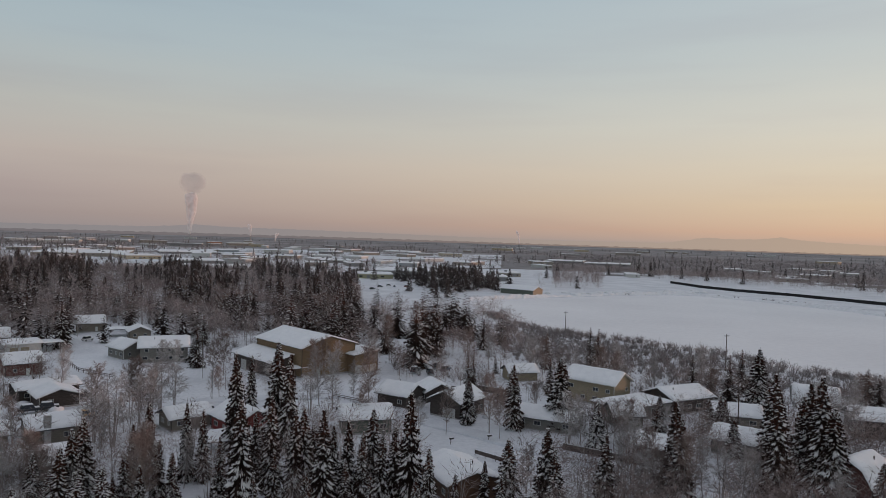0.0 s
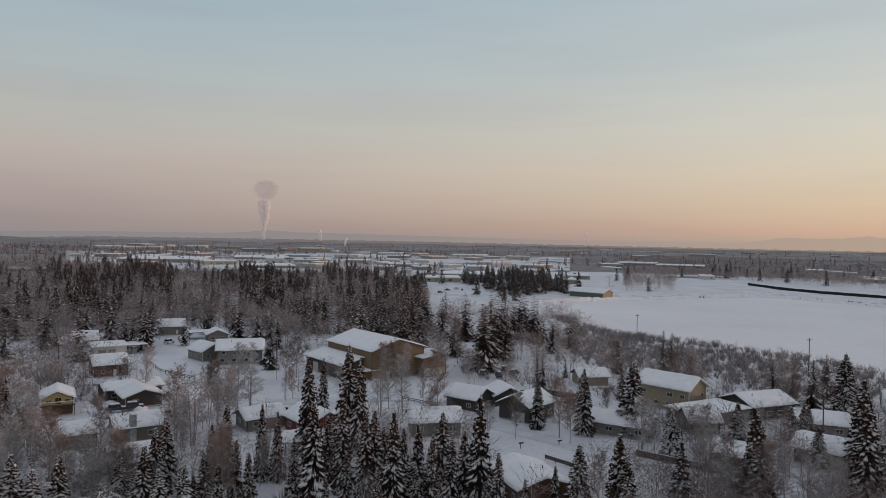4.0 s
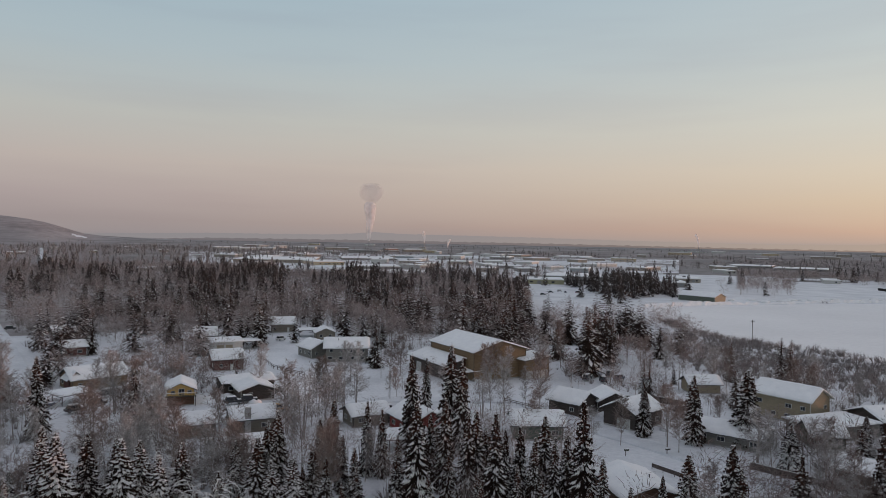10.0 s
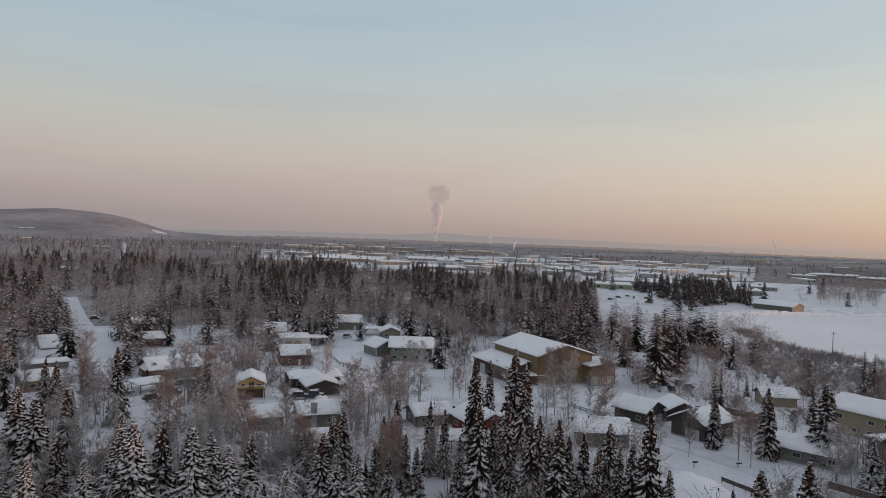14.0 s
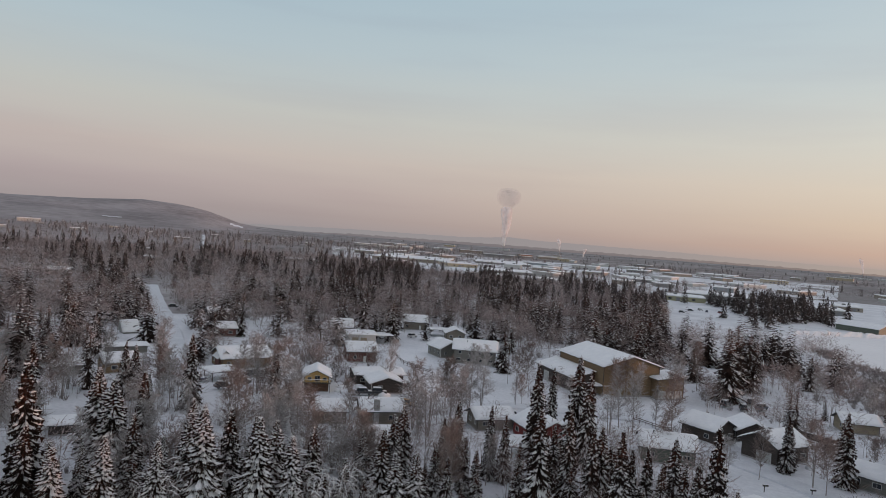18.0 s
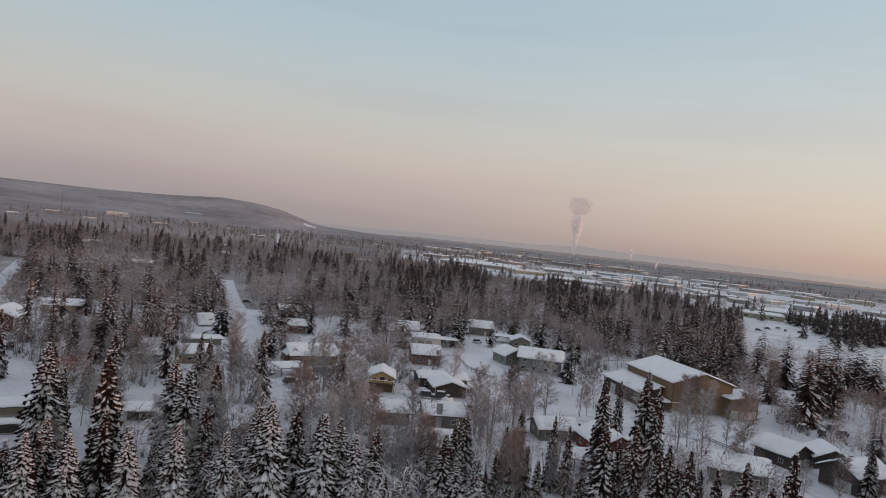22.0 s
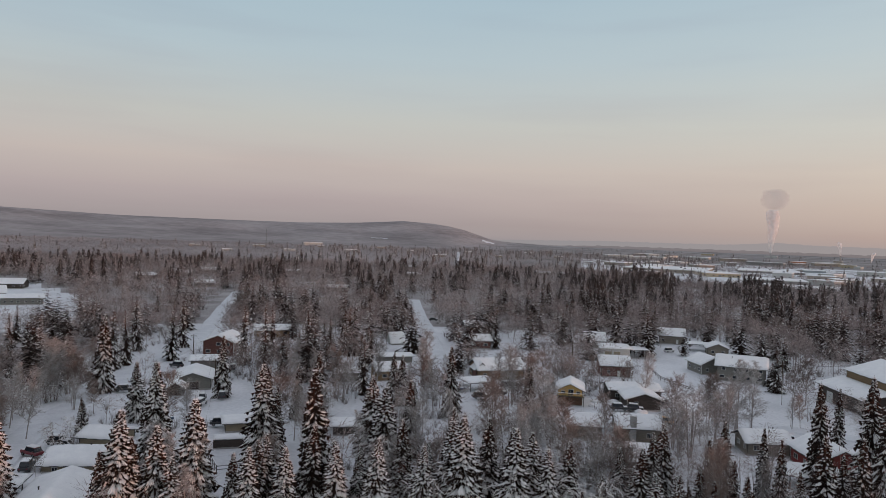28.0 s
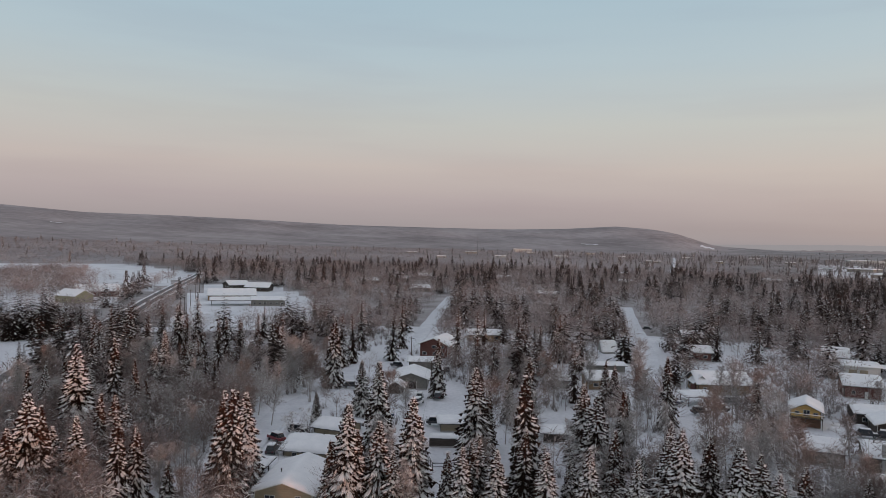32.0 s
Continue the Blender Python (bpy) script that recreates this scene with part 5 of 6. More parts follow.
for k in range(14):
    az, dist = 33 + k * 2.4, 1500 + (k * 377) % 900
    key = "wtwy"[k % 4]
    town_block(-math.sin(radians(az)) * dist, math.cos(radians(az)) * dist, az, 16 + (k * 7) % 20, 6, TOWN_WALLS[key], TOWN_LABELS[key])
for _ in range(26):
    az, dist = rng_town.uniform(-31, 33), rng_town.uniform(1900, 3700)
    key = rng_town.choice("twwyd")
    town_block(-math.sin(radians(az)) * dist, math.cos(radians(az)) * dist, az + rng_town.uniform(-20, 20), rng_town.uniform(20, 90), rng_town.uniform(4, 9), TOWN_WALLS[key], TOWN_LABELS[key], rng_town.uniform(20, 50), True)
town_block(-1975, 1372, 55, 62, 17, WHITE_WALL, "large white building standing above the woods")
shop = house(66, 581, -40, 32, 14, 4.2, 2.6, GREEN_WALL, "green lakeside shop with a cream gable end", name="lake_shop", category="building", group="buildings of the far town", windows=False, trim=TRIM,
             doors=(("E", -2.5, 2.6, 2.8, RED_BROWN), ("E", 3.5, 1.0, 2.1, RED_BROWN)))
end = wall_bm(profile("gable", 14, 4.2, 2.6), 0.1, 14)
bmesh.ops.transform(end, matrix=Matrix.Translation((16.04, 0, 0.02)), verts=end.verts)
part("end_wall", end, CREAM, shop, "cream painted gable end")


def stack(x, y, tall, r):
    ob = thing("power_plant_stack", pose(x, y, 0), "tall slim power plant chimney stack", "chimney", "stacks of the far town")
    part("shaft", tube_bm(r, r * 0.7, (0, 0, -0.5), (0, 0, tall), 12), CONCRETE, ob)
    part("rim", tube_bm(r * 0.85, r * 0.85, (0, 0, tall), (0, 0, tall + 2), 12), METAL, ob)


def steam_material(name, tone, thick, low, high, grain):
    m = bpy.data.materials.new(name)
    m.use_nodes = True
    n, l = m.node_tree.nodes, m.node_tree.links
    n.remove(n["Principled BSDF"])
    clear, body, mixer = n.new("ShaderNodeBsdfTransparent"), n.new("ShaderNodeBsdfDiffuse"), n.new("ShaderNodeMixShader")
    thru, blend = n.new("ShaderNodeBsdfTranslucent"), n.new("ShaderNodeMixShader")
    body.inputs["Color"].default_value = (*tone, 1)
    thru.inputs["Color"].default_value = (*tone, 1)
    noise_t, geo = n.new("ShaderNodeTexNoise"), n.new("ShaderNodeTexCoord")
    noise_t.inputs["Scale"].default_value, noise_t.inputs["Detail"].default_value = grain, 4
    l.new(geo.outputs["Object"], noise_t.inputs["Vector"])
    fade = ramp_node(n, [(low, (0.0, 0.0, 0.0)), (high, (thick, thick, thick))])
    l.new(noise_t.outputs["Fac"], fade.inputs["Fac"])
    l.new(fade.outputs["Color"], mixer.inputs[0])
    l.new(body.outputs[0], blend.inputs[1])
    l.new(thru.outputs[0], blend.inputs[2])
    l.new(clear.outputs[0], mixer.inputs[1])
    l.new(blend.outputs[0], mixer.inputs[2])
    l.new(mixer.outputs[0], n["Material Output"].inputs["Surface"])
    return m


STEAM = steam_material("steam", (0.99, 0.96, 0.95), 0.8, 0.05, 0.75, 0.02)
# the head's darker mauve puts the steam's own shade into its colour
STEAM_HEAD = steam_material("thin_shaded_steam", (0.70, 0.64, 0.69), 0.12, 0.1, 0.85, 0.012)


def plume(x, y, z, tall, wide, seed, head=True, lean=0.0):
    """A widening column of steam in soft skins, with a lumpy thin head above it."""
    side, fore = Vector((y, -x, 0)).normalized(), Vector((x, y, 0)).normalized()
    spokes = 40

    def shell(bm, line, lump, curl):
        rows = []
        for h, r, off in line:
            row = []
            for j in range(spokes):
                a = 6.2832 * j / spokes
                c = side * (math.cos(a) * r + off) + fore * (math.sin(a) * r) + Vector((0, 0, h))
                c += noise.noise_vector(c * (1.5 / wide) + Vector((seed, 0, 0))) * r * lump + noise.noise_vector(c * (5 / wide)) * r * curl
                row.append(bm.verts.new(c))
            rows.append(row)
        for ra, rb in zip(rows, rows[1:]):
            for j in range(spokes):
                bm.faces.new((ra[j], ra[(j + 1) % spokes], rb[(j + 1) % spokes], rb[j]))
        for f in bm.faces:
            f.smooth = True

    ob = thing("steam_plume", pose(x, y, 0), "column of pale steam rising from a chimney stack", "steam", "steam over the far town")
    bm = bmesh.new()
    for thin in (1.0, 0.62):
        col = []
        for k in range(33):
            f = k / 32
            r = wide * (0.04 + 0.23 * f ** 0.9) * thin
            if f > 0.85:
                r *= math.sqrt(max(0.0, 1 - ((f - 0.85) / 0.15) ** 2)) + 0.01
            col.append((z + tall * 0.93 * f * (0.94 + 0.06 * thin), r, lean * f * f))
        shell(bm, col, 0.28, 0.06)
    part("column", bm, STEAM, ob)
    if head:
        bm = bmesh.new()
        for k_shell in (1.0, 0.89, 0.77):
            line = []
            for k in range(29):
                a = math.pi * k / 28
                r = wide * 0.6 * k_shell * math.sin(a) * (0.9 + 0.1 * math.cos(a + 2.6)) + 0.3
                line.append((z + tall * 1.13 - math.cos(a) * wide * 0.42 * k_shell, r, lean + 0.03 * wide))
            shell(bm, line, 0.42, 0.09)
        part("spreading_head", bm, STEAM_HEAD, ob, "thin mauve head of the steam")


def polar(az, dist):
    return -math.sin(radians(az)) * dist, math.cos(radians(az)) * dist


stack(*polar(19.78, 3300), 26, 2.4)
plume(*polar(19.78, 3300), 27, 196, 116, 3, True, 6)
stack(*polar(15.3, 3300), 22, 3)
plume(*polar(15.3, 3300), 22, 62, 36, 5, False, -8)
plume(*polar(13.4, 2700), 10, 35, 26, 8, False, 8)
stack(*polar(-6.2, 3600), 22, 3)
plume(*polar(-6.2, 3600), 20, 75, 34, 6, False, -16)


def dark_embankment():
    """The dark rock-faced dyke behind the lake, snow on its top."""
    line = [(262, 806), (271, 735), (290, 692), (324, 648), (348, 601), (363, 571), (420, 470), (480, 330)]
    rng = random.Random(9)
    verts, faces, tops, tfaces = [], [], [], []
    pts = []
    for (x0, y0), (x1, y1) in zip(line, line[1:]):
        n = max(1, int(math.hypot(x1 - x0, y1 - y0) / 4))
        pts += [(x0 + (x1 - x0) * k / n, y0 + (y1 - y0) * k / n) for k in range(n)]
    for k, (x, y) in enumerate(pts):
        d = math.hypot(x, y)
        ux, uy = x / d, y / d
        for s, z in ((-2.4, -0.4), (-1.2, 1.2), (0, 2.5)):
            j = rng.uniform(-0.25, 0.25)
            verts.append((x + ux * (s + j), y + uy * (s + j), z + j))
        for s, z in ((-0.4, 2.45), (0.6, 2.9), (6, 2.8), (14, -0.4)):
            tops.append((x + ux * s, y + uy * s, z + rng.uniform(-0.12, 0.12)))
    for k in range(len(pts) - 1):
        for s in range(2):
            faces.append((k * 3 + s, k * 3 + s + 3, k * 3 + s + 4, k * 3 + s + 1))
        for s in range(3):
            tfaces.append((k * 4 + s, k * 4 + s + 4, k * 4 + s + 5, k * 4 + s + 1))
    ob = thing("embankment", pose(0, 0, 0), "long dark rock-faced dyke with snow on top", "embankment", kind="structure")
    link_part("rock_face", mesh_of("rock_face", verts, faces, ROCK), ob)
    link_part("snow_top", mesh_of("snow_top", tops, tfaces, SNOW), ob)


dark_embankment()


# ---- vehicles, poles, fences ----
PAINTS = {c: surface(c + "_car_paint", a, b, 1.0, 0.35, 0.0) for c, a, b in (("yellow", (0.55, 0.26, 0.02), (0.62, 0.32, 0.04)), ("red", (0.14, 0.012, 0.02), (0.2, 0.02, 0.03)),
          ("dark", (0.018, 0.02, 0.024), (0.035, 0.037, 0.04)), ("white", (0.55, 0.55, 0.55), (0.65, 0.65, 0.65)), ("blue", (0.03, 0.05, 0.09), (0.05, 0.07, 0.12)))}


def car(x, y, turn, paint, label, snow=0.2, tall=1.75):
    ob = thing("car", pose(x, y, 0.18, 0, 0, turn), label, "car", "parked cars")
    bm = box_bm(4.7, 1.85, 0.62, 0, 0, 0.38, 0.12)
    part("body", bm, PAINTS[paint], ob)
    bm = box_bm(3.1, 1.65, tall - 0.98, -0.35, 0, 0.98, 0.05)
    for v in bm.verts:
        if v.co.z > 1.3:
            v.co.x = -0.35 + (v.co.x + 0.35) * 0.78
            v.co.y *= 0.86
    part("cabin", bm, GLASS, ob, "dark tinted cabin glass")
    part("car_roof", box_bm(2.35, 1.42, 0.07, -0.35, 0, tall - 0.02, 0.03), PAINTS[paint], ob)
    for sx in (-1.45, 1.45):
        for sy in (-0.86, 0.86):
            wheel = part("wheel", tube_bm(0.36, 0.36, (sx, sy - 0.11, 0.36), (sx, sy + 0.11, 0.36), 12), RUBBER, ob)
            part("rim", tube_bm(0.2, 0.2, (sx, sy - 0.125, 0.36), (sx, sy + 0.125, 0.36), 10), METAL, wheel)
    for sy in (-0.62, 0.62):
        part("headlight", box_bm(0.06, 0.34, 0.16, 2.34, sy, 0.68, 0.02), TRIM, ob)
        part("tail_light", box_bm(0.06, 0.26, 0.2, -2.34, sy, 0.68, 0.02), PAINTS["red"], ob)
    if snow:
        part("roof_snow", box_bm(2.3, 1.38, snow, -0.35, 0, tall + 0.04, 0.09), SNOW_ROOF, ob)
        part("hood_snow", box_bm(1.1, 1.5, snow * 0.7, 1.68, 0, 0.99, 0.06), SNOW_ROOF, ob)


car(-83, 164.5, 12, "yellow", "yellow sport utility car on the snowy side street", 0.0)
EAST_CARS = [(-98, 168, 40, "dark"), (-95, 171, 30, "dark"), (-138.5, 276, 70, "white"), (-150, 41, 200, "red"), (-142, 38, 150, "dark"), (-154.5, 47, 40, "dark"), (-219, 101, 200, "dark"), (-194, 75, 60, "dark"), (-266, 263, 45, "dark"), (-173, 87, 150, "dark"), (-168, 84, 130, "white"), (-135, 166, 70, "dark"), (-141, 150, 20, "blue"), (-205, 113, 150, "dark"), (87, 120, 60, "dark"), (89, 128, 10, "dark"), (-56, 172, 30, "dark"), (-465, 46, 165, "white"), (18, 195, 30, "dark"), (-8, 232, 70, "dark"), (-3, 230, 100, "dark"), (2, 235, 60, "blue"), (-1, 241, 80, "dark")]
WEST_CARS = [(8, 203, 20, "dark"), (-20, 178, 40, "dark"), (-129, 52, 60, "blue"), (-181, 98, 140, "white"), (-130, 148, 60, "dark"), (-244, 138, 40, "dark"), (-160, 190, 45, "white"), (-190, 85, 150, "white"), (-148, 79, 60, "dark"), (-111, 105, 20, "dark"), (-93, 183, 80, "dark"), (-125, 291, 100, "white"), (-130, 156, 40, "dark"), (-163, 205, 60, "dark"), (-39, 156, 15, "dark"), (-172, 92, 150, "dark"), (-158, 70, 100, "blue"), (-127, 78, 30, "dark"), (-176, 150, 70, "dark")]
for cx, cy, ct, cp in EAST_CARS + WEST_CARS:
    car(cx, cy, ct, cp, cp + " car parked in the snow with a white cap")
for k, (cx, cy) in enumerate([(-53, 607), (-47, 624), (-41, 612), (-21, 642), (-16, 644), (-5, 627), (2, 585), (5, 605), (-57, 579), (-31, 616), (10, 618), (-26, 590)]):
    car(cx, cy, (k * 47) % 180, ("dark", "white", "blue", "dark", "red")[k % 5], "far parked car dusted with snow on an open lot")


def utility_pole(x, y, tall=10.0, turn=0.0, arms=1):
    ob = thing("utility_pole", pose(x, y, -0.1, 0, 0, turn), "weathered wooden utility pole with a crossarm", "utility pole", "utility poles")
    part("pole", tube_bm(0.17, 0.11, (0, 0, -0.3), (0, 0, tall), 8), POLE_WOOD, ob)
    for k in range(arms):
        arm = part("crossarm", box_bm(2.2, 0.12, 0.14, 0, 0, tall - 0.7 - k * 1.1), POLE_WOOD, ob)
        for u in (-0.95, -0.35, 0.35, 0.95):
            part("insulator", tube_bm(0.05, 0.04, (u, 0, tall - 0.56 - k * 1.1), (u, 0, tall - 0.36 - k * 1.1), 6), TRIM, arm)


def wire(a, b, sag=1.2):
    bm = bmesh.new()
    rows = []
    for k in range(13):
        f = k / 12
        p = Vector(a).lerp(Vector(b), f) - Vector((0, 0, sag * 4 * f * (1 - f)))
        rows.append([bm.verts.new(p + Vector(o)) for o in ((0.025, 0, -0.015), (-0.025, 0, -0.015), (0, 0, 0.03), (0, 0.02, 0))][:3])
    for ra, rb in zip(rows, rows[1:]):
        for j in range(3):
            bm.faces.new((ra[j], ra[(j + 1) % 3], rb[(j + 1) % 3], rb[j]))
    tagged(part("power_line", bm, RUBBER, None), "thin black overhead power line between poles", "wire", "overhead lines")


LINES = [[(72, 168, 10), (98, 152, 10), (125, 135, 10)],
         [(-133, 197, 12), (-175, 230, 11), (-232, 290, 11)], [(-78, 231, 10), (-62, 262, 9)],
         [(-124, 62, 9), (-176, 92, 10), (-222, 108, 10)]]
done_poles = set()
for run in LINES:
    for px, py, pz in run:
        if (px, py) not in done_poles:
            done_poles.add((px, py))
            utility_pole(px, py, pz, 35)
    for (ax, ay, az_), (bx, by, bz) in zip(run, run[1:]):
        for off in (-0.95, 0.95):
            wire((ax + off * 0.8, ay + off * 0.57, az_ - 0.45), (bx + off * 0.8, by + off * 0.57, bz - 0.45))
utility_pole(102, 250, 13.5, 20, 1)
utility_pole(60.5, 340, 11, 20, 1)
for k in range(9):
    utility_pole(-395 - 48 * k, 57 + 10.4 * k, 10, 75)
    utility_pole(-390 - 48 * k, 14 + 10.8 * k, 10, 75)


def lamp_post(x, y, tall=8.0, turn=0.0):
    ob = thing("street_lamp", pose(x, y, 0, 0, 0, turn), "slim grey street lamp with a curved arm", "street lamp", "street lamps")
    part("pole", tube_bm(0.1, 0.06, (0, 0, -0.3), (0, 0, tall), 8), METAL, ob)
    part("arm", tube_bm(0.05, 0.04, (0, 0, tall), (1.6, 0, tall + 0.5), 6), METAL, ob)
    part("lamp_head", box_bm(0.6, 0.26, 0.14, 1.8, 0, tall + 0.44, 0.04), METAL, ob)


lamp_post(-80, 238, 10, 200)
lamp_post(-60, 186, 8, 90)
lamp_post(-150, 148, 8, 30)
mast = thing("radio_mast", pose(-1570, 948, 0), "tall thin lattice radio mast above the woods", "mast")
for dx, dy in ((-0.8, 0), (0.8, 0), (0, 1.3)):
    part("leg", tube_bm(0.22, 0.18, (dx, dy, -0.5), (dx * 0.6, dy * 0.6, 51), 4), METAL, mast)
for k in range(12):
    part("brace", box_bm(1.7, 0.15, 0.2, 0, 0.2, 3 + k * 4), METAL, mast)


def snow_mound(x, y, wide, tall, seed, label="rounded mound of shovelled snow in a yard", group="snow mounds in the yards"):
    bm = bmesh.new()
    bmesh.ops.create_icosphere(bm, subdivisions=2, radius=1.0)
    for v in bm.verts:
        v.co += noise.noise_vector(v.co * 1.7 + Vector((seed, 0, 0))) * 0.28
        v.co = Vector((v.co.x * wide, v.co.y * wide * 0.7, max(-0.2, v.co.z) * tall))
    for f in bm.faces:
        f.smooth = True
    ob = part("snow_mound", bm, SNOW, None)
    ob.matrix_basis = pose(x, y, float(land_height(np.array(x), np.array(y))), 0, 0, seed * 40)
    tagged(ob, label, "snow mound", group)


rng_heap = random.Random(19)
for px, py, pr in [p for p in PLOTS if math.hypot(p[0], p[1]) < 255]:
    for _ in range(2):
        a = rng_heap.uniform(0, 6.283)
        hx, hy = px + math.cos(a) * (pr + 2.6), py + math.sin(a) * (pr + 2.6)
        if all(math.hypot(hx - qx, hy - qy) > qr + 1.5 for qx, qy, qr in PLOTS):
            snow_mound(hx, hy, rng_heap.uniform(0.9, 2.6), rng_heap.uniform(0.5, 1.3), rng_heap.random() * 9)


for k in range(46):
    f = rng_heap.random()
    hx, hy = 60 + 190 * f, 548 + 105 * f + rng_heap.uniform(4, 34)
    snow_mound(hx, hy, rng_heap.uniform(2.0, 6.5), rng_heap.uniform(0.6, 2.2), rng_heap.random() * 9, "ploughed heap of snow beside the frozen lake", "heaps along the lake")


def fence(points, tall, label, step=2.4, boards=True, material=None):
    ob = thing("fence", pose(points[0][0], points[0][1], 0), label, "fence", "garden fences")
    ox, oy = points[0]
    for (x0, y0), (x1, y1) in zip(points, points[1:]):
        n = max(1, round(math.hypot(x1 - x0, y1 - y0) / step))
        turn = math.degrees(math.atan2(y1 - y0, x1 - x0))
        for k in range(n + 1):
            f = k / n
            part("post", box_bm(0.12, 0.12, tall + 0.4, x0 + (x1 - x0) * f - ox, y0 + (y1 - y0) * f - oy, -0.3), FENCE_WOOD, ob)
        for k in range(n):
            f = (k + 0.5) / n
            ln = math.hypot(x1 - x0, y1 - y0) / n
            for z in ((0.1,) if boards else (tall * 0.45, tall * 0.85)):
                part("board" if boards else "rail", box_bm(ln - 0.06, 0.04, tall - 0.1 if boards else 0.14, x0 + (x1 - x0) * f - ox, y0 + (y1 - y0) * f - oy, z, turn=turn), material or FENCE_WOOD, ob)
            part("snow_ridge", box_bm(ln, 0.14, 0.12, x0 + (x1 - x0) * f - ox, y0 + (y1 - y0) * f - oy, tall if boards else tall * 0.99, 0.03, turn=turn), SNOW_ROOF, ob)


fence([(8, 146), (14, 140.5)], 0.9, "dark board fence with a ridge of snow")
fence([(27, 150), (34, 145.5), (44, 139)], 1.6, "long dark board fence across a snowy yard")
fence([(-29, 193), (-20, 187), (-12, 176.5)], 1.1, "low dark rail fence across the snow", 2.4, False)
fence([(-1, 203), (12, 206), (22, 200)], 1.7, "dark board fence round a back yard")
fence([(-128, 66), (-119, 63), (-116, 72)], 1.6, "wire fence on thin posts round a yard", 2.2, False, METAL)
fence([(-132, 96), (-126, 108), (-121, 114)], 1.4, "low rail fence beneath the spruces", 2.4, False)
fence([(-96, 208), (-112, 218), (-122, 230)], 1.2, "low rail fence beside the red-brown house", 2.6, False)
for mx, my in ((11.5, 155.7), (3, 152.6)):
    box_ob = thing("mailbox", pose(mx, my, 0, 0, 0, 30), "dark mailbox on a post capped with snow", "mailbox", "mailboxes")
    part("post", box_bm(0.12, 0.12, 1.2, 0, 0, -0.2), FENCE_WOOD, box_ob)
    part("box", box_bm(1.1, 0.35, 0.34, 0.2, 0, 1.0, 0.05), DARK_TRIM, box_ob)
    part("snow_cap", box_bm(1.1, 0.36, 0.14, 0.2, 0, 1.34, 0.05), SNOW_ROOF, box_ob)


# ---- the woods: too many to count ----
def template_spruce(seed, tiers=9, arms=7):
    rng = random.Random(seed)
    v, idx = [], []
    for i in range(tiers):
        f = (i / tiers) ** 1.1
        z0, z1 = 0.05 + 0.95 * f, min(1.03, 0.05 + 0.95 * (f + (1.15 if tiers > 5 else 1.6) / tiers))
        r = 0.15 * (1 - f) ** 0.85 + 0.012
        for k in range(arms):
            a = 6.283 * k / arms + rng.uniform(-0.4, 0.4) + i
            rr = r * rng.uniform(0.55, 1.3)
            a1 = a + rng.uniform(0.45, 0.9)
            z2 = z0 - rng.uniform(0, 0.05)
            v.append([(0.02 * math.cos(a), 0.02 * math.sin(a), z1), (rr * math.cos(a), rr * math.sin(a), z2), (rr * 0.72 * math.cos(a1), rr * 0.72 * math.sin(a1), z0 + rng.uniform(0, 0.04))])
            idx.append(0)
            if rng.random() < 0.34:
                b, w = a + rng.uniform(0.0, 0.25), rng.uniform(0.07, 0.15)
                zm = z1 + (z2 - z1) * 0.35
                v.append([(rr * 0.35 * math.cos(b), rr * 0.35 * math.sin(b), zm + 0.012), (rr * 1.05 * math.cos(b - w), rr * 1.05 * math.sin(b - w), z2 + 0.012), (rr * 1.05 * math.cos(b + w), rr * 1.05 * math.sin(b + w), z2 + 0.014)])
                idx.append(1)
    return np.array(v), np.array(idx)


def template_bough_spruce(seed, boughs=54):
    """A spruce of single boughs, one metre tall."""
    green, white, red_tops = spruce_arrays(seed, 16.0, 2.8, boughs, 0.42, 2)
    return np.array(green + white + red_tops) / 16.0, np.array([0] * len(green) + [1] * len(white) + [2] * len(red_tops))


def template_birch(seed, blades=46, w=0.009, spread=0.33):
    """A stem under a rounded cloud of twigs."""
    rng = random.Random(seed)
    v = [[(-0.009, 0, -0.02), (0.009, 0, -0.02), (0.01, 0.0, 0.85)], [(0.0, 0.01, 0.3), (0.012, 0.01, 0.3), (0.1, -0.06, 0.78)]]
    idx = [1, 1]
    for k in range(blades):
        a, c, q = rng.uniform(0, 6.283), rng.uniform(-0.9, 1.0), rng.random() ** 0.45
        flat = math.sqrt(max(0.05, 1 - c * c)) * q * spread
        x, y, z = flat * math.cos(a), flat * math.sin(a), 0.58 + 0.36 * c * q - 0.1 * flat
        ln = rng.uniform(0.09, 0.22)
        b, rise = a + rng.uniform(-0.9, 0.9), rng.uniform(-0.3, 1.1)
        h = math.sqrt(1 + rise * rise)
        dx, dy, dz = math.cos(b) / h * ln, math.sin(b) / h * ln, rise / h * ln
        t = b + 1.57 + rng.uniform(-0.6, 0.6)
        v.append([(x - w * math.cos(t), y - w * math.sin(t), z - w * 0.4), (x + w * math.cos(t), y + w * math.sin(t), z + w * 0.4), (x + dx, y + dy, min(1.0, z + dz))])
        idx.append(0)
    return np.array(v), np.array(idx)


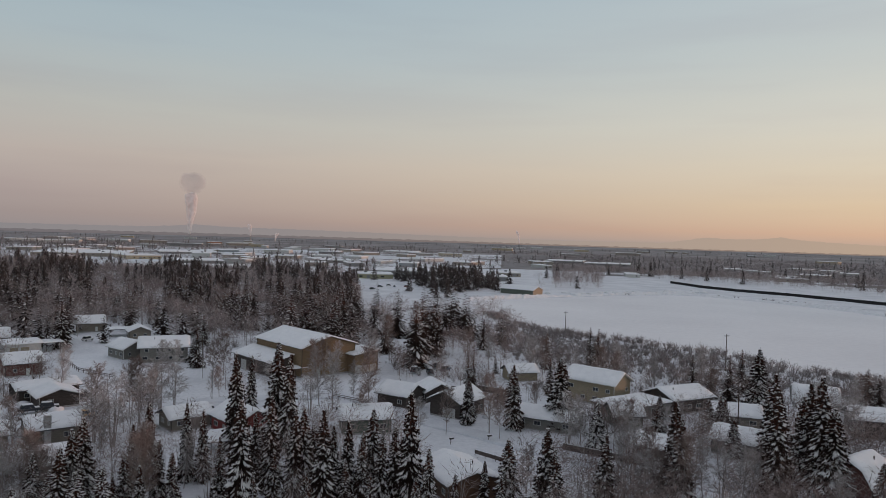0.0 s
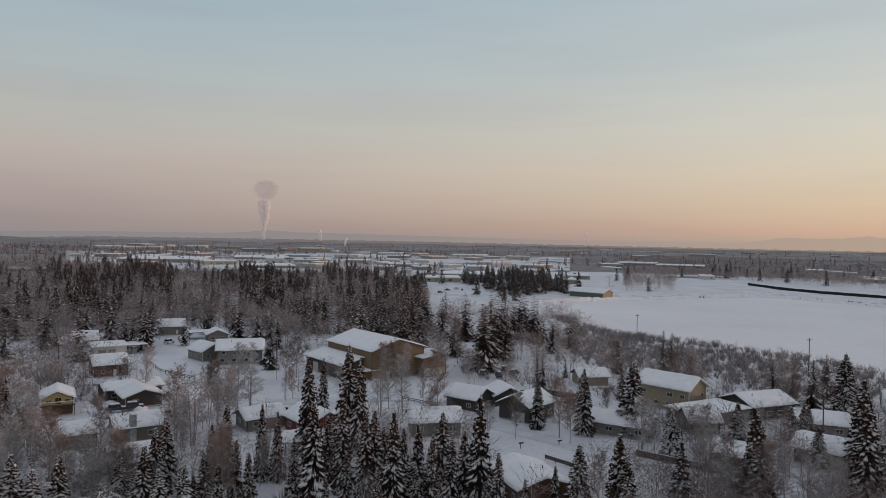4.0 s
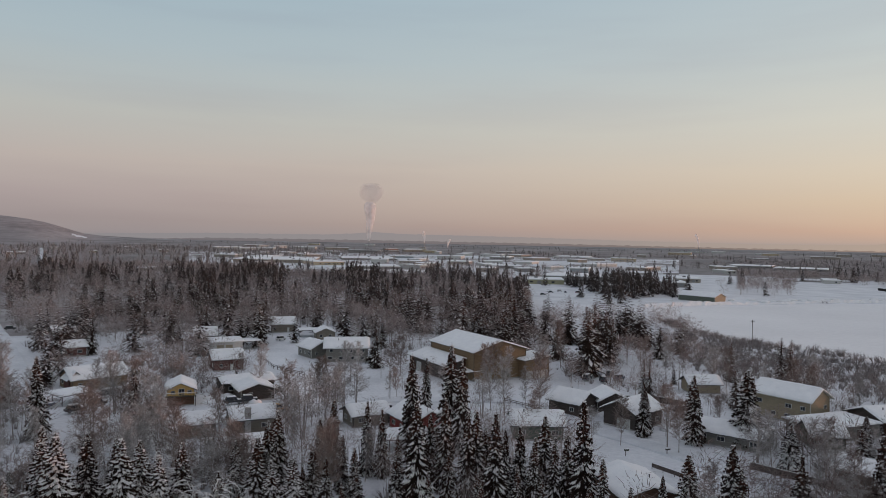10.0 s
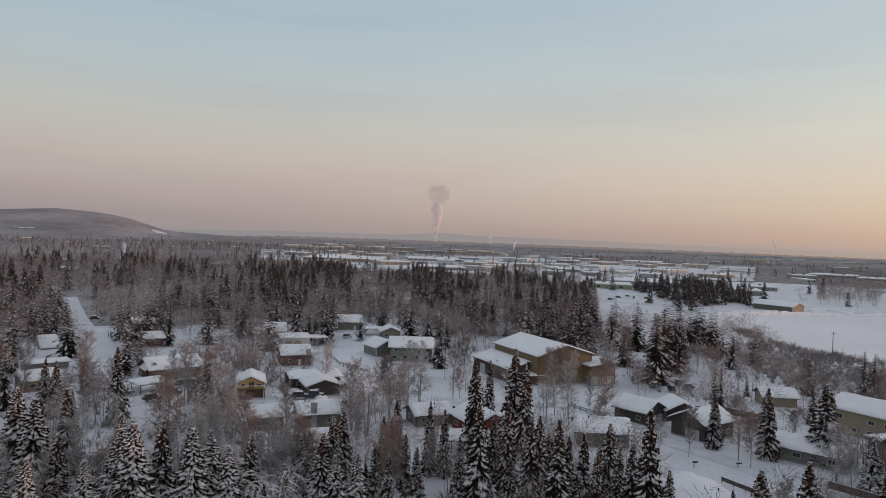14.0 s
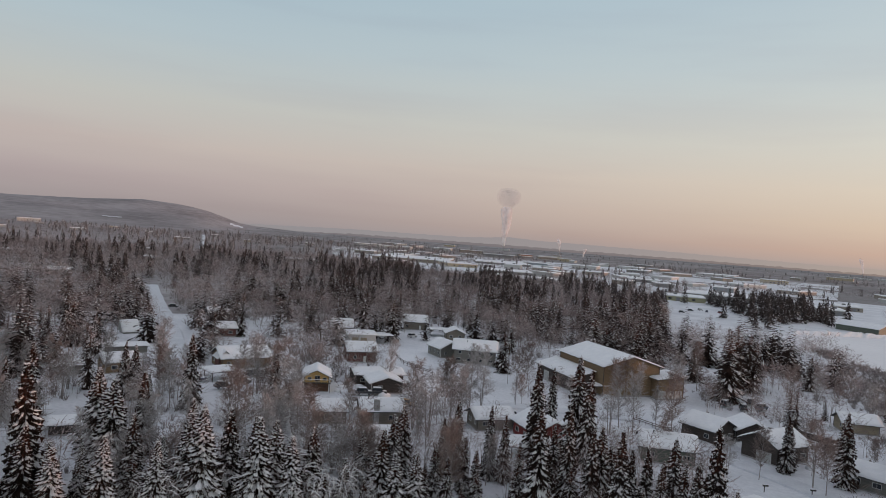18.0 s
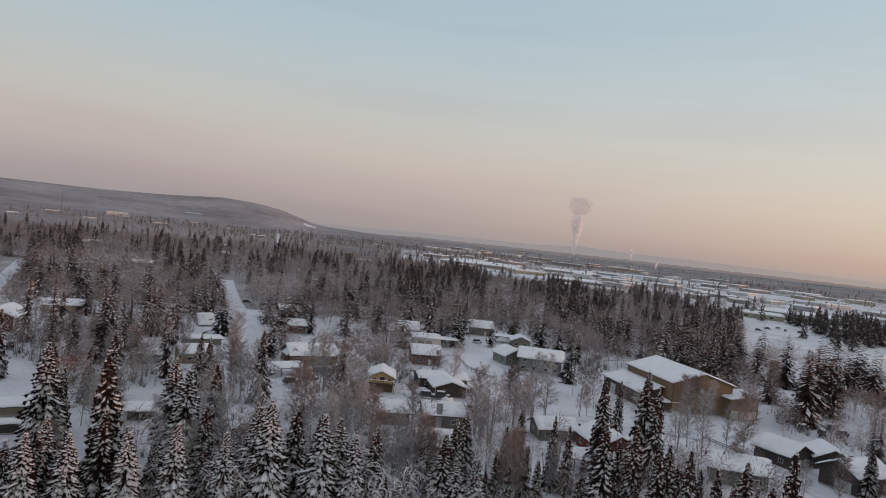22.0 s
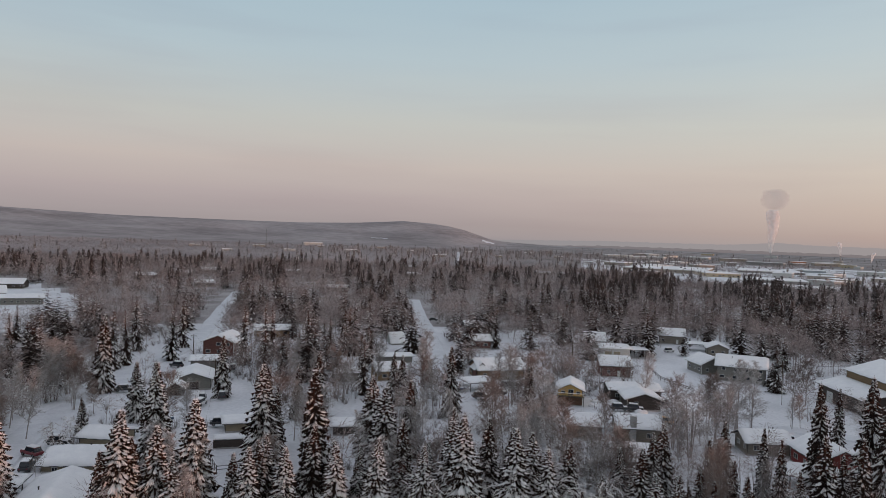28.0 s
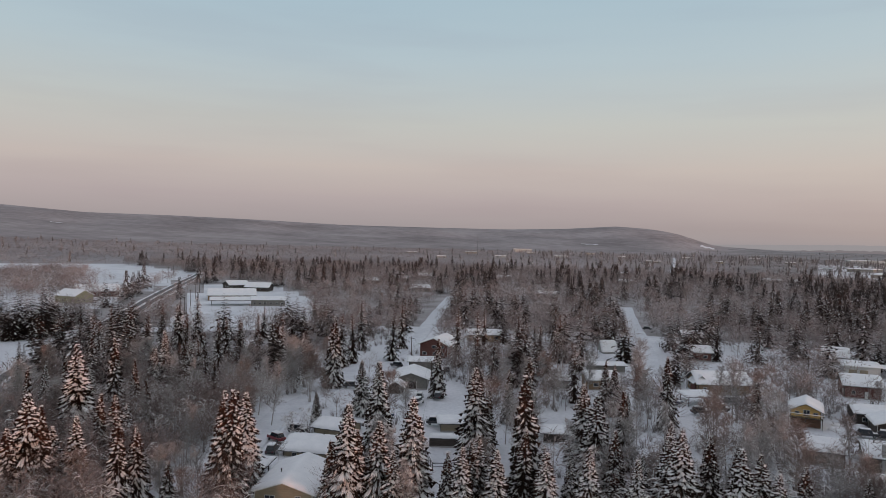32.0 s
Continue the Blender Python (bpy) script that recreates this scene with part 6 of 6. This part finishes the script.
def template_bush(seed, blades=24):
    """Many thin stems that fan out from the ground."""
    rng = random.Random(seed)
    v = []
    for k in range(blades):
        a, r0 = rng.uniform(0, 6.283), rng.uniform(0, 0.25)
        r1, z1, w = r0 + rng.uniform(0.1, 0.4), rng.uniform(0.45, 1.0), 0.019
        x0, y0, x1, y1 = r0 * math.cos(a), r0 * math.sin(a), r1 * math.cos(a + 0.3), r1 * math.sin(a + 0.3)
        v.append([(x0 - w * math.sin(a), y0 + w * math.cos(a), -0.05), (x0 + w * math.sin(a), y0 - w * math.cos(a), -0.05), (x1, y1, z1)])
        b, f = a + rng.uniform(-1.2, 1.2), rng.uniform(0.3, 0.7)
        xm, ym, zm = x0 + (x1 - x0) * f, y0 + (y1 - y0) * f, z1 * f
        v.append([(xm - w, ym, zm), (xm + w, ym, zm + 0.02), (xm + 0.28 * math.cos(b), ym + 0.28 * math.sin(b), min(1.0, zm + rng.uniform(0.1, 0.35)))])
    return np.array(v), np.zeros(len(v), int)


def scatter(name, x, y, tall, fat, templates, mats, label, category, seed):
    rng = np.random.RandomState(seed)
    kind = rng.randint(0, len(templates), len(x))
    turn = rng.uniform(0, 6.283, len(x))
    z = land_height(x, y)
    all_v, all_i = [], []
    for k, (tv, ti) in enumerate(templates):
        s = np.where(kind == k)[0]
        if not len(s):
            continue
        c, sn = np.cos(turn[s])[:, None, None], np.sin(turn[s])[:, None, None]
        wide = (tall[s] * fat[s])[:, None, None]
        vx = (tv[None, :, :, 0] * c - tv[None, :, :, 1] * sn) * wide + x[s][:, None, None]
        vy = (tv[None, :, :, 0] * sn + tv[None, :, :, 1] * c) * wide + y[s][:, None, None]
        vz = tv[None, :, :, 2] * tall[s][:, None, None] + z[s][:, None, None]
        all_v.append(np.stack([vx, vy, vz], -1).reshape(-1, 3))
        all_i.append(np.tile(ti, len(s)))
    verts = np.concatenate(all_v)
    me = big_mesh(name, verts, np.arange(len(verts)).reshape(-1, 3), np.concatenate(all_i), mats)
    tagged(new(name, me), label, category, kind="stuff")


SPRUCE_T = [template_spruce(s, 13, 6) for s in (1, 2, 3, 4)]
SPRUCE_MID_T = [template_bough_spruce(s) for s in (51, 52, 53, 54, 55)]
SPRUCE_FAR_T = [template_spruce(s, 3, 5) for s in (5, 6)]
BIRCH_T = [template_birch(s, 38, 0.019, 0.36) for s in (1, 2, 3, 4, 5)]
BIRCH_MID_T = [template_birch(s, 84, 0.0095, 0.36) for s in (21, 22, 23, 24, 25)]
BIRCH_NEAR_T = [template_birch(s, 130, 0.005, 0.25) for s in (11, 12, 13, 14, 15)]
BIRCH_FAR_T = [template_birch(s, 9, 0.062, 0.5) for s in (5, 6, 9)]
BUSH_T = [template_bush(s, 20) for s in (7, 8, 9, 10)]
BELT = [(-222, 338), (-172, 318), (-128, 302), (-100, 268), (-62, 272), (-38, 262), (-30, 300), (-50, 430), (-72, 600), (-85, 670), (-199, 800), (-470, 670), (-330, 480)]
OPEN = [(-150, 262), (-142, 285), (-90, 262), (-50, 215), (-52, 185), (-20, 180), (-14, 200), (-8, 165), (0, 135), (35, 128), (25, 165), (10, 160), (-10, 205), (-20, 250), (-60, 262), (-95, 170), (-115, 235)]
SHORE = [(22, 310), (40, 400), (60, 334), (116, 276), (155, 244), (240, 192), (225, 160), (130, 212), (95, 205), (60, 250), (30, 255)]


LANE_SPOTS = [(-144, 33, 4), (-150, 37, 3), (-157, 40, 3), (-164, 44, 3), (-171, 48, 3), (-178, 52, 3), (-209, 80, 3), (-224, 86, 3), (-248, 115, 3), (-265, 128, 3), (-282, 141, 3), (-310, 158, 3), (-340, 178, 3), (-370, 197, 3), (-210, 209, 3), (-225, 223, 3), (-240, 237, 3), (-158, 157, 3), (-172, 171, 3), (-165, 79, 7), (-160, 87, 7), (-148, 86, 6), (-219, 102, 6), (-130, 68, 5), (-128, 72, 5), (-193, 77, 5)]
YARD_SPOTS = [(-186, 89, 5), (-181, 98, 5), (-205, 180, 5), (-193, 177, 5), (-139, 113, 6), (-186, 219, 6), (-187, 232, 5), (-138, 161, 6), (-120, 141, 4), (-179, 179, 5), (-151, 153, 4), (-232, 155, 5), (-221, 164, 4), (-123, 248, 7), (-137, 247, 6), (-106, 211, 6), (-90, 176, 6), (-97, 169, 4), (-72, 204, 6), (-106, 229, 6), (-125, 263, 6), (-105, 216, 6), (-93, 215, 6), (-84, 223, 6), (-75, 232, 6), (-59, 218, 6)]
FIELD_SPOTS = [(-64, 189, 6), (-76, 186, 6), (-88, 182, 6), (-52, 182, 6), (-41, 201, 6), (-33, 195, 6), (-25, 210, 6), (-15, 205, 6), (-8, 196, 6), (0, 186, 6), (18, 185, 6), (23, 173, 6), (-19, 262, 6), (-8, 254, 6), (1, 172, 6), (9, 160, 6), (15, 158, 6), (-120, 228, 6), (-59, 165, 6), (-7, 241, 4), (1, 250, 5), (10, 246, 5), (18, 240, 5)]
VIEWS = LANE_SPOTS + YARD_SPOTS + FIELD_SPOTS


def clear_of(x, y, front=20.0):
    """True where no house, road, lake or open ground is, nor the view of a house."""
    ok = ~inside(LAKE, x, y) & ~inside(OPEN, x, y) & ~inside(FIELD, x, y) & ~inside(CAMPUS, x, y) & ~inside(GLADE, x, y)
    for line, w in ((HIGHWAY, 11), (LANE, 7), (STREET, 6.5), (STREET_FAR, 5.5), (CROSS, 6)):
        ok &= edge_distance(line, x, y, False) > w
    for px, py, pr in PLOTS + VIEWS:
        d = math.hypot(px, py)
        shown = 3 if (px, py) in SHY else front if d < 290 or (px, py, pr) in VIEWS else min(front, 5) if d < 700 else 10
        ux, uy = px / d, py / d
        fwd, lat = -((x - px) * ux + (y - py) * uy), np.abs((x - px) * uy - (y - py) * ux)
        ok &= ~((lat < pr + 1.5) & (fwd > -pr - 2) & (fwd < pr + shown))
    return ok


def sample(n, r0, r1, a0, a1, seed):
    rng = np.random.RandomState(seed)
    r, a = np.sqrt(rng.uniform(r0 * r0, r1 * r1, n)), np.radians(rng.uniform(a0, a1, n))
    return -np.sin(a) * r, np.cos(a) * r, rng.uniform(0, 1, n), r, np.degrees(a)


def plant():
    sets = {"spruce": [], "birch": [], "birch_near": [], "spruce_far": [], "birch_far": []}
    # the dense spruce belt
    rng = np.random.RandomState(3)
    x, y = rng.uniform(-430, 60, 10500), rng.uniform(250, 810, 10500)
    keep = inside(BELT, x, y) & clear_of(x, y, 4) & (waves(x, y, 90, 4) > -0.45)
    x, y, u = x[keep], y[keep], rng.uniform(0, 1, keep.sum())
    mostly = np.where((np.degrees(np.arctan2(-x, y)) > 11) & (np.hypot(x, y) < 390), np.where(np.degrees(np.arctan2(-x, y)) > 22, 0.10, 0.03), np.where(np.hypot(x, y) > 480, 0.08, np.where(np.degrees(np.arctan2(-x, y)) < 13, 0.36, 0.13))) + 0.5 * waves(x, y, 80, 17)
    sets["spruce"].append((x[u < mostly], y[u < mostly]))
    sets["birch"].append((x[u >= mostly], y[u >= mostly]))
    # birches and spruces east of the belt, thinning out to the open lot
    x, y, u, r, az = sample(1300, 252, 430, -6.5, 10.5, 37)
    keep = clear_of(x, y, 3) & ~inside(BELT, x, y) & ~inside(LAKE, x, y) & (u < np.interp(r, [252, 300, 380, 455], [0.16, 0.3, 0.2, 0.1])) & (waves(x, y, 55, 27) > -0.1)
    s = np.random.RandomState(38).uniform(0, 1, len(x)) < np.where(r > 290, 0.02, 0.0) + 0.12 * waves(x, y, 45, 26)
    sets["spruce"].append((x[s & keep & (r < 400)], y[s & keep & (r < 400)]))
    sets["birch"].append((x[~s & keep], y[~s & keep]))
    # the mixed woods to the west, thinner between the houses
    x, y, u, r, az = sample(28000, 165, 1000, 27, 106, 5)
    dens = np.where(r < 300, 0.85, np.where(r < 420, 1.1, 0.9)) * np.where((az > 74) & (r < 330), 0.55, 1.0)
    keep = clear_of(x, y) & (u < dens * (0.62 + 0.45 * waves(x, y, 70, 8))) & ~inside(BELT, x, y)
    x, y, r = x[keep], y[keep], r[keep]
    s = np.random.RandomState(6).uniform(0, 1, len(x)) < np.where(r < 450, 0.10, 0.035) + 0.26 * waves(x, y, 90, 12)
    sets["spruce"].append((x[s & (r > 205)], y[s & (r > 205)]))
    sets["birch"].append((x[~s], y[~s]))
    # close woods low in the west
    for count, reach_to, seed in ((480, 235, 15), (900, 178, 115)):
        x, y, u, r, az = sample(count, 104, reach_to, 74, 108, seed)
        keep = clear_of(x, y, 12)
        sets["birch_near"].append((x[keep], y[keep]))
    x, y, u, r, az = sample(1900, 108, 260, -33, 72, 16)
    keep = clear_of(x, y, 7) & ~inside(SHORE, x, y) & (waves(x, y, 50, 33) > np.where(az > 30, 0.08, -0.4))
    sets["birch_near"].append((x[keep], y[keep]))
    # brush in the field, trees before the highway
    x, y, u, r, az = sample(3000, 500, 850, 86.5, 104, 51)
    keep = (waves(x, y, 90, 6) > np.interp(az, [86.5, 88, 89.5], [0.5, 0.2, -0.6])) & (r < 815 + 30 * waves(x, y, 60, 7)) & (u < np.where(az > 88, 0.8, 0.3))
    sets["birch"].append((x[keep], y[keep]))
    x, y, u, r, az = sample(330, 215, 345, 85, 104, 52)
    keep = ~inside(GLADE, x, y) & ((r < 300) | (az < 89))
    x, y, u = x[keep], y[keep], u[keep]
    sets["spruce"].append((x[u < 0.3], y[u < 0.3]))
    sets["birch"].append((x[u >= 0.3], y[u >= 0.3]))
    # unseen woods added on the sunward side to screen the low sun
    x, y, u, r, az = sample(1000, 45, 420, -130, -40, 45)
    keep = clear_of(x, y) & (waves(x, y, 70, 8) > -0.4)
    s = u < 0.5
    sets["spruce"].append((x[s & keep], y[s & keep]))
    sets["birch"].append((x[~s & keep], y[~s & keep]))
    x, y, u, r, az = sample(300, 103, 172, -36, -9, 61)
    keep = clear_of(x, y, 1)
    sets["birch_near"].append((x[keep], y[keep]))
    # the far woods
    x, y, u, r, az = sample(18000, 950, 2500, 24, 108, 7)
    keep = clear_of(x, y) & (waves(x, y, 260, 9) > -0.5)
    x, y = x[keep], y[keep]
    s = np.random.RandomState(8).uniform(0, 1, len(x)) < np.interp(np.degrees(np.arctan2(-x, y)), [24, 50, 62], [0.13, 0.09, 0.015])
    sets["spruce_far"].append((x[s], y[s]))
    sets["birch_far"].append((x[~s], y[~s]))
    # trees of the town and of the plain behind the lake
    x, y, u, r, az = sample(20000, 620, 2400, -48, 30, 9)
    keep = clear_of(x, y) & (waves(x, y, 330, 10) > np.where(az > -9, -0.02, -0.6)) & (r > np.where(az > -3, 760, 640)) & (r > np.interp(az, [-48, -32, -18, -13, -12], [620, 790, 930, 980, 0]))
    x, y, az, near = x[keep], y[keep], az[keep], r[keep] < 1080
    s = np.random.RandomState(10).uniform(0, 1, len(x)) < np.where(az > -9, 0.05, 0.018)
    for kind, sel in (("spruce", s), ("birch", ~s)):
        sets[kind].append((x[sel & near], y[sel & near]))
        sets[kind + "_far"].append((x[sel & ~near], y[sel & ~near]))
    x, y, u, r, az = sample(9000, 700, 1900, -48, -9, 19)
    keep = clear_of(x, y) & (r > np.interp(az, [-48, -32, -18, -13, -12], [620, 790, 930, 980, 0])) & (waves(x, y, 200, 18) > -0.4)
    s = u < 0.02
    near = r < 1080
    sets["spruce"].append((x[s & keep & near], y[s & keep & near]))
    sets["birch"].append((x[~s & keep & near], y[~s & keep & near]))
    sets["spruce_far"].append((x[s & keep & ~near], y[s & keep & ~near]))
    sets["birch_far"].append((x[~s & keep & ~near], y[~s & keep & ~near]))
    # and the last woods before the hills
    x, y, u, r, az = sample(9000, 2350, 4300, -48, 108, 29)
    low = (waves(x, y, 400, 28) > -0.3) & (land_height(x, y) < 6) & (az < 46)
    s = (u < 0.06) & low
    sets["spruce_far"].append((x[s], y[s]))
    s = (u >= 0.3) & low
    sets["birch_far"].append((x[s], y[s]))
    # spruce clumps at the head of the lake
    rng = np.random.RandomState(14)
    x, y = np.concatenate([rng.normal(18, 18, 90), rng.normal(-6, 26, 70)]), np.concatenate([rng.normal(660, 45, 90), rng.normal(720, 30, 70)])
    keep = clear_of(x, y, 2)
    sets["spruce"].append((x[keep], y[keep]))
    # brush along the shore
    rng = np.random.RandomState(11)
    x, y = rng.uniform(10, 260, 11000), rng.uniform(150, 420, 11000)
    keep = (inside(SHORE, x, y) | (edge_distance(LAKE, x, y) < 9)) & ~inside(LAKE, x, y) & clear_of(x, y, 2) & (x < 250)
    bx, by = x[keep], y[keep]
    x2, y2 = rng.uniform(60, 420, 1500), rng.uniform(430, 620, 1500)
    k2 = (edge_distance(LAKE, x2, y2) < 14) & ~inside(LAKE, x2, y2) & (waves(x2, y2, 60, 3) > 0.15)
    # undergrowth in the yards
    x3, y3, u3, r3, az3 = sample(9000, 105, 420, -34, 104, 21)
    k3 = clear_of(x3, y3, 7) & (waves(x3, y3, 45, 13) > np.where(az3 > 27, -0.2, 0.05))
    x, y = (np.concatenate([p[i] for p in sets["spruce"]]) for i in (0, 1))
    near = np.hypot(x, y) < 450
    sets["spruce"], sets["spruce_near"] = [(x[~near], y[~near])], [(x[near], y[near])]
    x, y = (np.concatenate([p[i] for p in sets["birch"]]) for i in (0, 1))
    near = np.hypot(x, y) < 430
    sets["birch"], sets["birch_mid"] = [(x[~near], y[~near])], [(x[near], y[near])]
    for key, label, temps, mats, hs, fat in (
            ("spruce_near", "dark spruces with snowy boughs among the birches", SPRUCE_MID_T, [NEEDLES, SNOW_BRANCH, RED_TOPS], (11, 20), (1.3, 1.8)),
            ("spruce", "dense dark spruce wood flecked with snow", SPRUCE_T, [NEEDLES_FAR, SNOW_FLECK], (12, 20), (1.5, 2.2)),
            ("birch", "bare frosted birch wood, grey-brown and hazy", BIRCH_T, [TWIGS_FAR, BIRCH_BARK], (7, 13.5), (0.8, 1.15)),
            ("birch_mid", "bare frosted birches filling the gaps between spruces", BIRCH_MID_T, [TWIGS_FAR, BIRCH_BARK], (7, 13.5), (0.8, 1.15)),
            ("birch_near", "thicket of bare frosted birches between the houses", BIRCH_NEAR_T, [TWIGS_THICKET, BIRCH_BARK], (5.5, 12.5), (0.8, 1.2)),
            ("spruce_far", "far spruce woods across the plain", SPRUCE_FAR_T, [NEEDLES_HAZE, SNOW_BRANCH], (9, 16), (1.0, 1.5)),
            ("birch_far", "far frosted birch woods across the plain", BIRCH_FAR_T, [TWIGS_HAZE, BIRCH_BARK], (4.5, 8.5), (2.0, 3.2))):
        x, y = (np.concatenate([p[i] for p in sets[key]]) for i in (0, 1))
        rng = np.random.RandomState(len(key))
        high, bulk = rng.uniform(*hs, len(x)), rng.uniform(*fat, len(x))
        if key == "spruce_near":
            extra = np.array(STANDS)
            x, y, high = np.concatenate([x, extra[:, 0]]), np.concatenate([y, extra[:, 1]]), np.concatenate([high, extra[:, 2]])
            bulk = np.concatenate([bulk, np.full(len(extra), 1.4)])
        scatter({"birch_near": "birch_thicket", "birch_mid": "birch_grove", "spruce_near": "spruce_grove"}.get(key, key.replace("_far", "") + ("_wood" if "far" not in key else "_wood_far")), x, y, high, bulk, temps, mats, label, "woods", 3)
    x, y = np.concatenate([bx, x2[k2], x3[k3]]), np.concatenate([by, y2[k2], y3[k3]])
    rng = np.random.RandomState(31)
    tall = np.concatenate([rng.uniform(0.8, 4.0, len(bx)) * (1 + 0.5 * waves(bx, by, 30, 44)), rng.uniform(1.2, 3.5, k2.sum()), rng.uniform(0.8, 3.6, k3.sum())])
    scatter("frosted_brush", x, y, tall, rng.uniform(0.9, 1.6, len(x)), BUSH_T, [BRUSH], "frosted leafless willow brush along shore and yards", "brush", 4)


plant()


def plant_near():
    """Single trees between the houses, besides those that stand out."""
    rng = random.Random(41)
    for n, r0, r1, a0, a1, make in ((120, 108, 230, 29, 74, "birch"), (26, 150, 240, 74, 103, "birch"), (330, 104, 215, 72, 105, "alder"), (46, 106, 165, 28, 46, "alder"), (110, 118, 240, -33, 29, "birch"), (50, 130, 250, 29, 103, "spruce"), (60, 135, 290, -33, 29, "spruce")):
        x, y, u, r, az = sample(n, r0, r1, a0, a1, n)
        keep = ~inside(SHORE, x, y) & clear_of(x, y, 26 if make == "spruce" else 12) & (waves(x, y, 60, 23) > (-0.35 if a0 > 0 else -0.25))
        for k, (tx, ty) in enumerate(zip(x[keep], y[keep])):
            if make == "alder":
                alder(float(tx), float(ty), rng.uniform(6.5, 10) * (0.75 if math.hypot(tx, ty) > 165 else 1.0), k)
            elif make == "birch":
                birch(float(tx), float(ty), rng.uniform(8, 14), rng.choice((1, 4, 1, 2, 0, 3, 1, 4)))
            else:
                spruce(float(tx), float(ty), rng.uniform(9, 16), SPRUCES_NEAR if math.hypot(tx, ty) < 190 else SPRUCES_MID, k)


plant_near()
# tall spruces before the highway and the field
for tree_no, (tx, ty, tz) in enumerate([
        (-267, 9, 16.4), (-265, 15, 19.4), (-257, 20, 19.0), (-255, 25, 17.2), (-255, 30, 20.8), (-262, 36, 21.0), (-278, 45, 22.6), (-240, 35, 17.5), (-228, 39, 14.2), (-245, 49, 17.4), (-238, 52, 16.1), (-231, 44, 16.3), (-241, 59, 17.4), (-225, 4, 13.0), (-249, 69, 17.3), (-298, 75, 14.4)]):
    spruce(tx, ty, tz, SPRUCES_MID, tree_no)
# tall dark spruces in the close western woods
grow_spruces([(-244, -10, 10.2), (-253, 11, 15.7), (-287, 39, 17.5)])
grow_spruces([(-246, 10, 16.2), (-316, 17, 12.1), (-329, 26, 12.8), (-211, 13, 14.1), (-148, 9, 13.5), (-146, 11, 12.0), (-203, 22, 13.2), (-237, 29, 12.9), (-214, 27, 13.6), (-312, 28, 10.0), (-295, 41, 15.6), (-248, 37, 17.5), (-124, 25, 18.1), (-249, 55, 13.8), (-125, 29, 17.2), (-227, 56, 12.8), (-280, 74, 10.4), (-294, 89, 21.3), (-232, 90, 18.1), (-342, 55, 13.2), (-313, 36, 11.8), (-292, 85, 14.5), (-191, 6, 12.1)])
# a row of small snow-laden spruces close by
for tree_no, (tx, ty, tz) in enumerate([
        (-93, 54, 13.1), (-98, 60, 13.0), (-91, 59, 12.5), (-94, 66, 12.9), (-86, 65, 12.9), (-89, 72, 9.7), (-82, 70, 14.2), (-85, 78, 8.9), (-77, 75, 13.2), (-79, 84, 15.2), (-73, 80, 17.6), (-75, 88, 15.0), (-67, 85, 16.5), (-69, 92, 14.1), (-63, 88, 13.7), (-64, 95, 13.4)]):
    spruce(tx, ty, tz, SPRUCES_NEAR, (4, 2, 4, 0)[tree_no % 4])
# unseen spruces added close under the camera, towards the sun, to shade a near gable
for tree_no, (tx, ty, tz) in enumerate([(-76, 41.5, 11), (-72, 38, 11), (-66, 45, 12), (-70, 44, 11), (-62, 41, 12), (-80, 36, 10)]):
    spruce(tx, ty, tz, SPRUCES_MID, tree_no)
# tall birches in front of the hall and the two-storey house
for tree_no, (tx, ty, tz) in enumerate([(-36, 220, 13), (-38, 216, 12), (-33, 222, 11), (-21, 227, 15), (-23, 231, 14), (-69, 213, 12), (-67, 218, 13), (-79, 205, 12), (-76, 203, 13), (-82, 208, 12)]):
    birch(tx, ty, tz, (3, 0, 1, 4, 4)[tree_no % 5])
# brown birches beside the western lane
for tree_no, (tx, ty, tz) in enumerate([(-221, 59, 9), (-202, 60, 10), (-181, 58, 9), (-192, 62, 11), (-208, 66, 10), (-196, 56, 9), (-186, 64, 8), (-230, 79, 10), (-214, 72, 9), (-225, 66, 11), (-176, 61, 8)]):
    birch(tx, ty, tz, (0, 3, 2)[tree_no % 3])
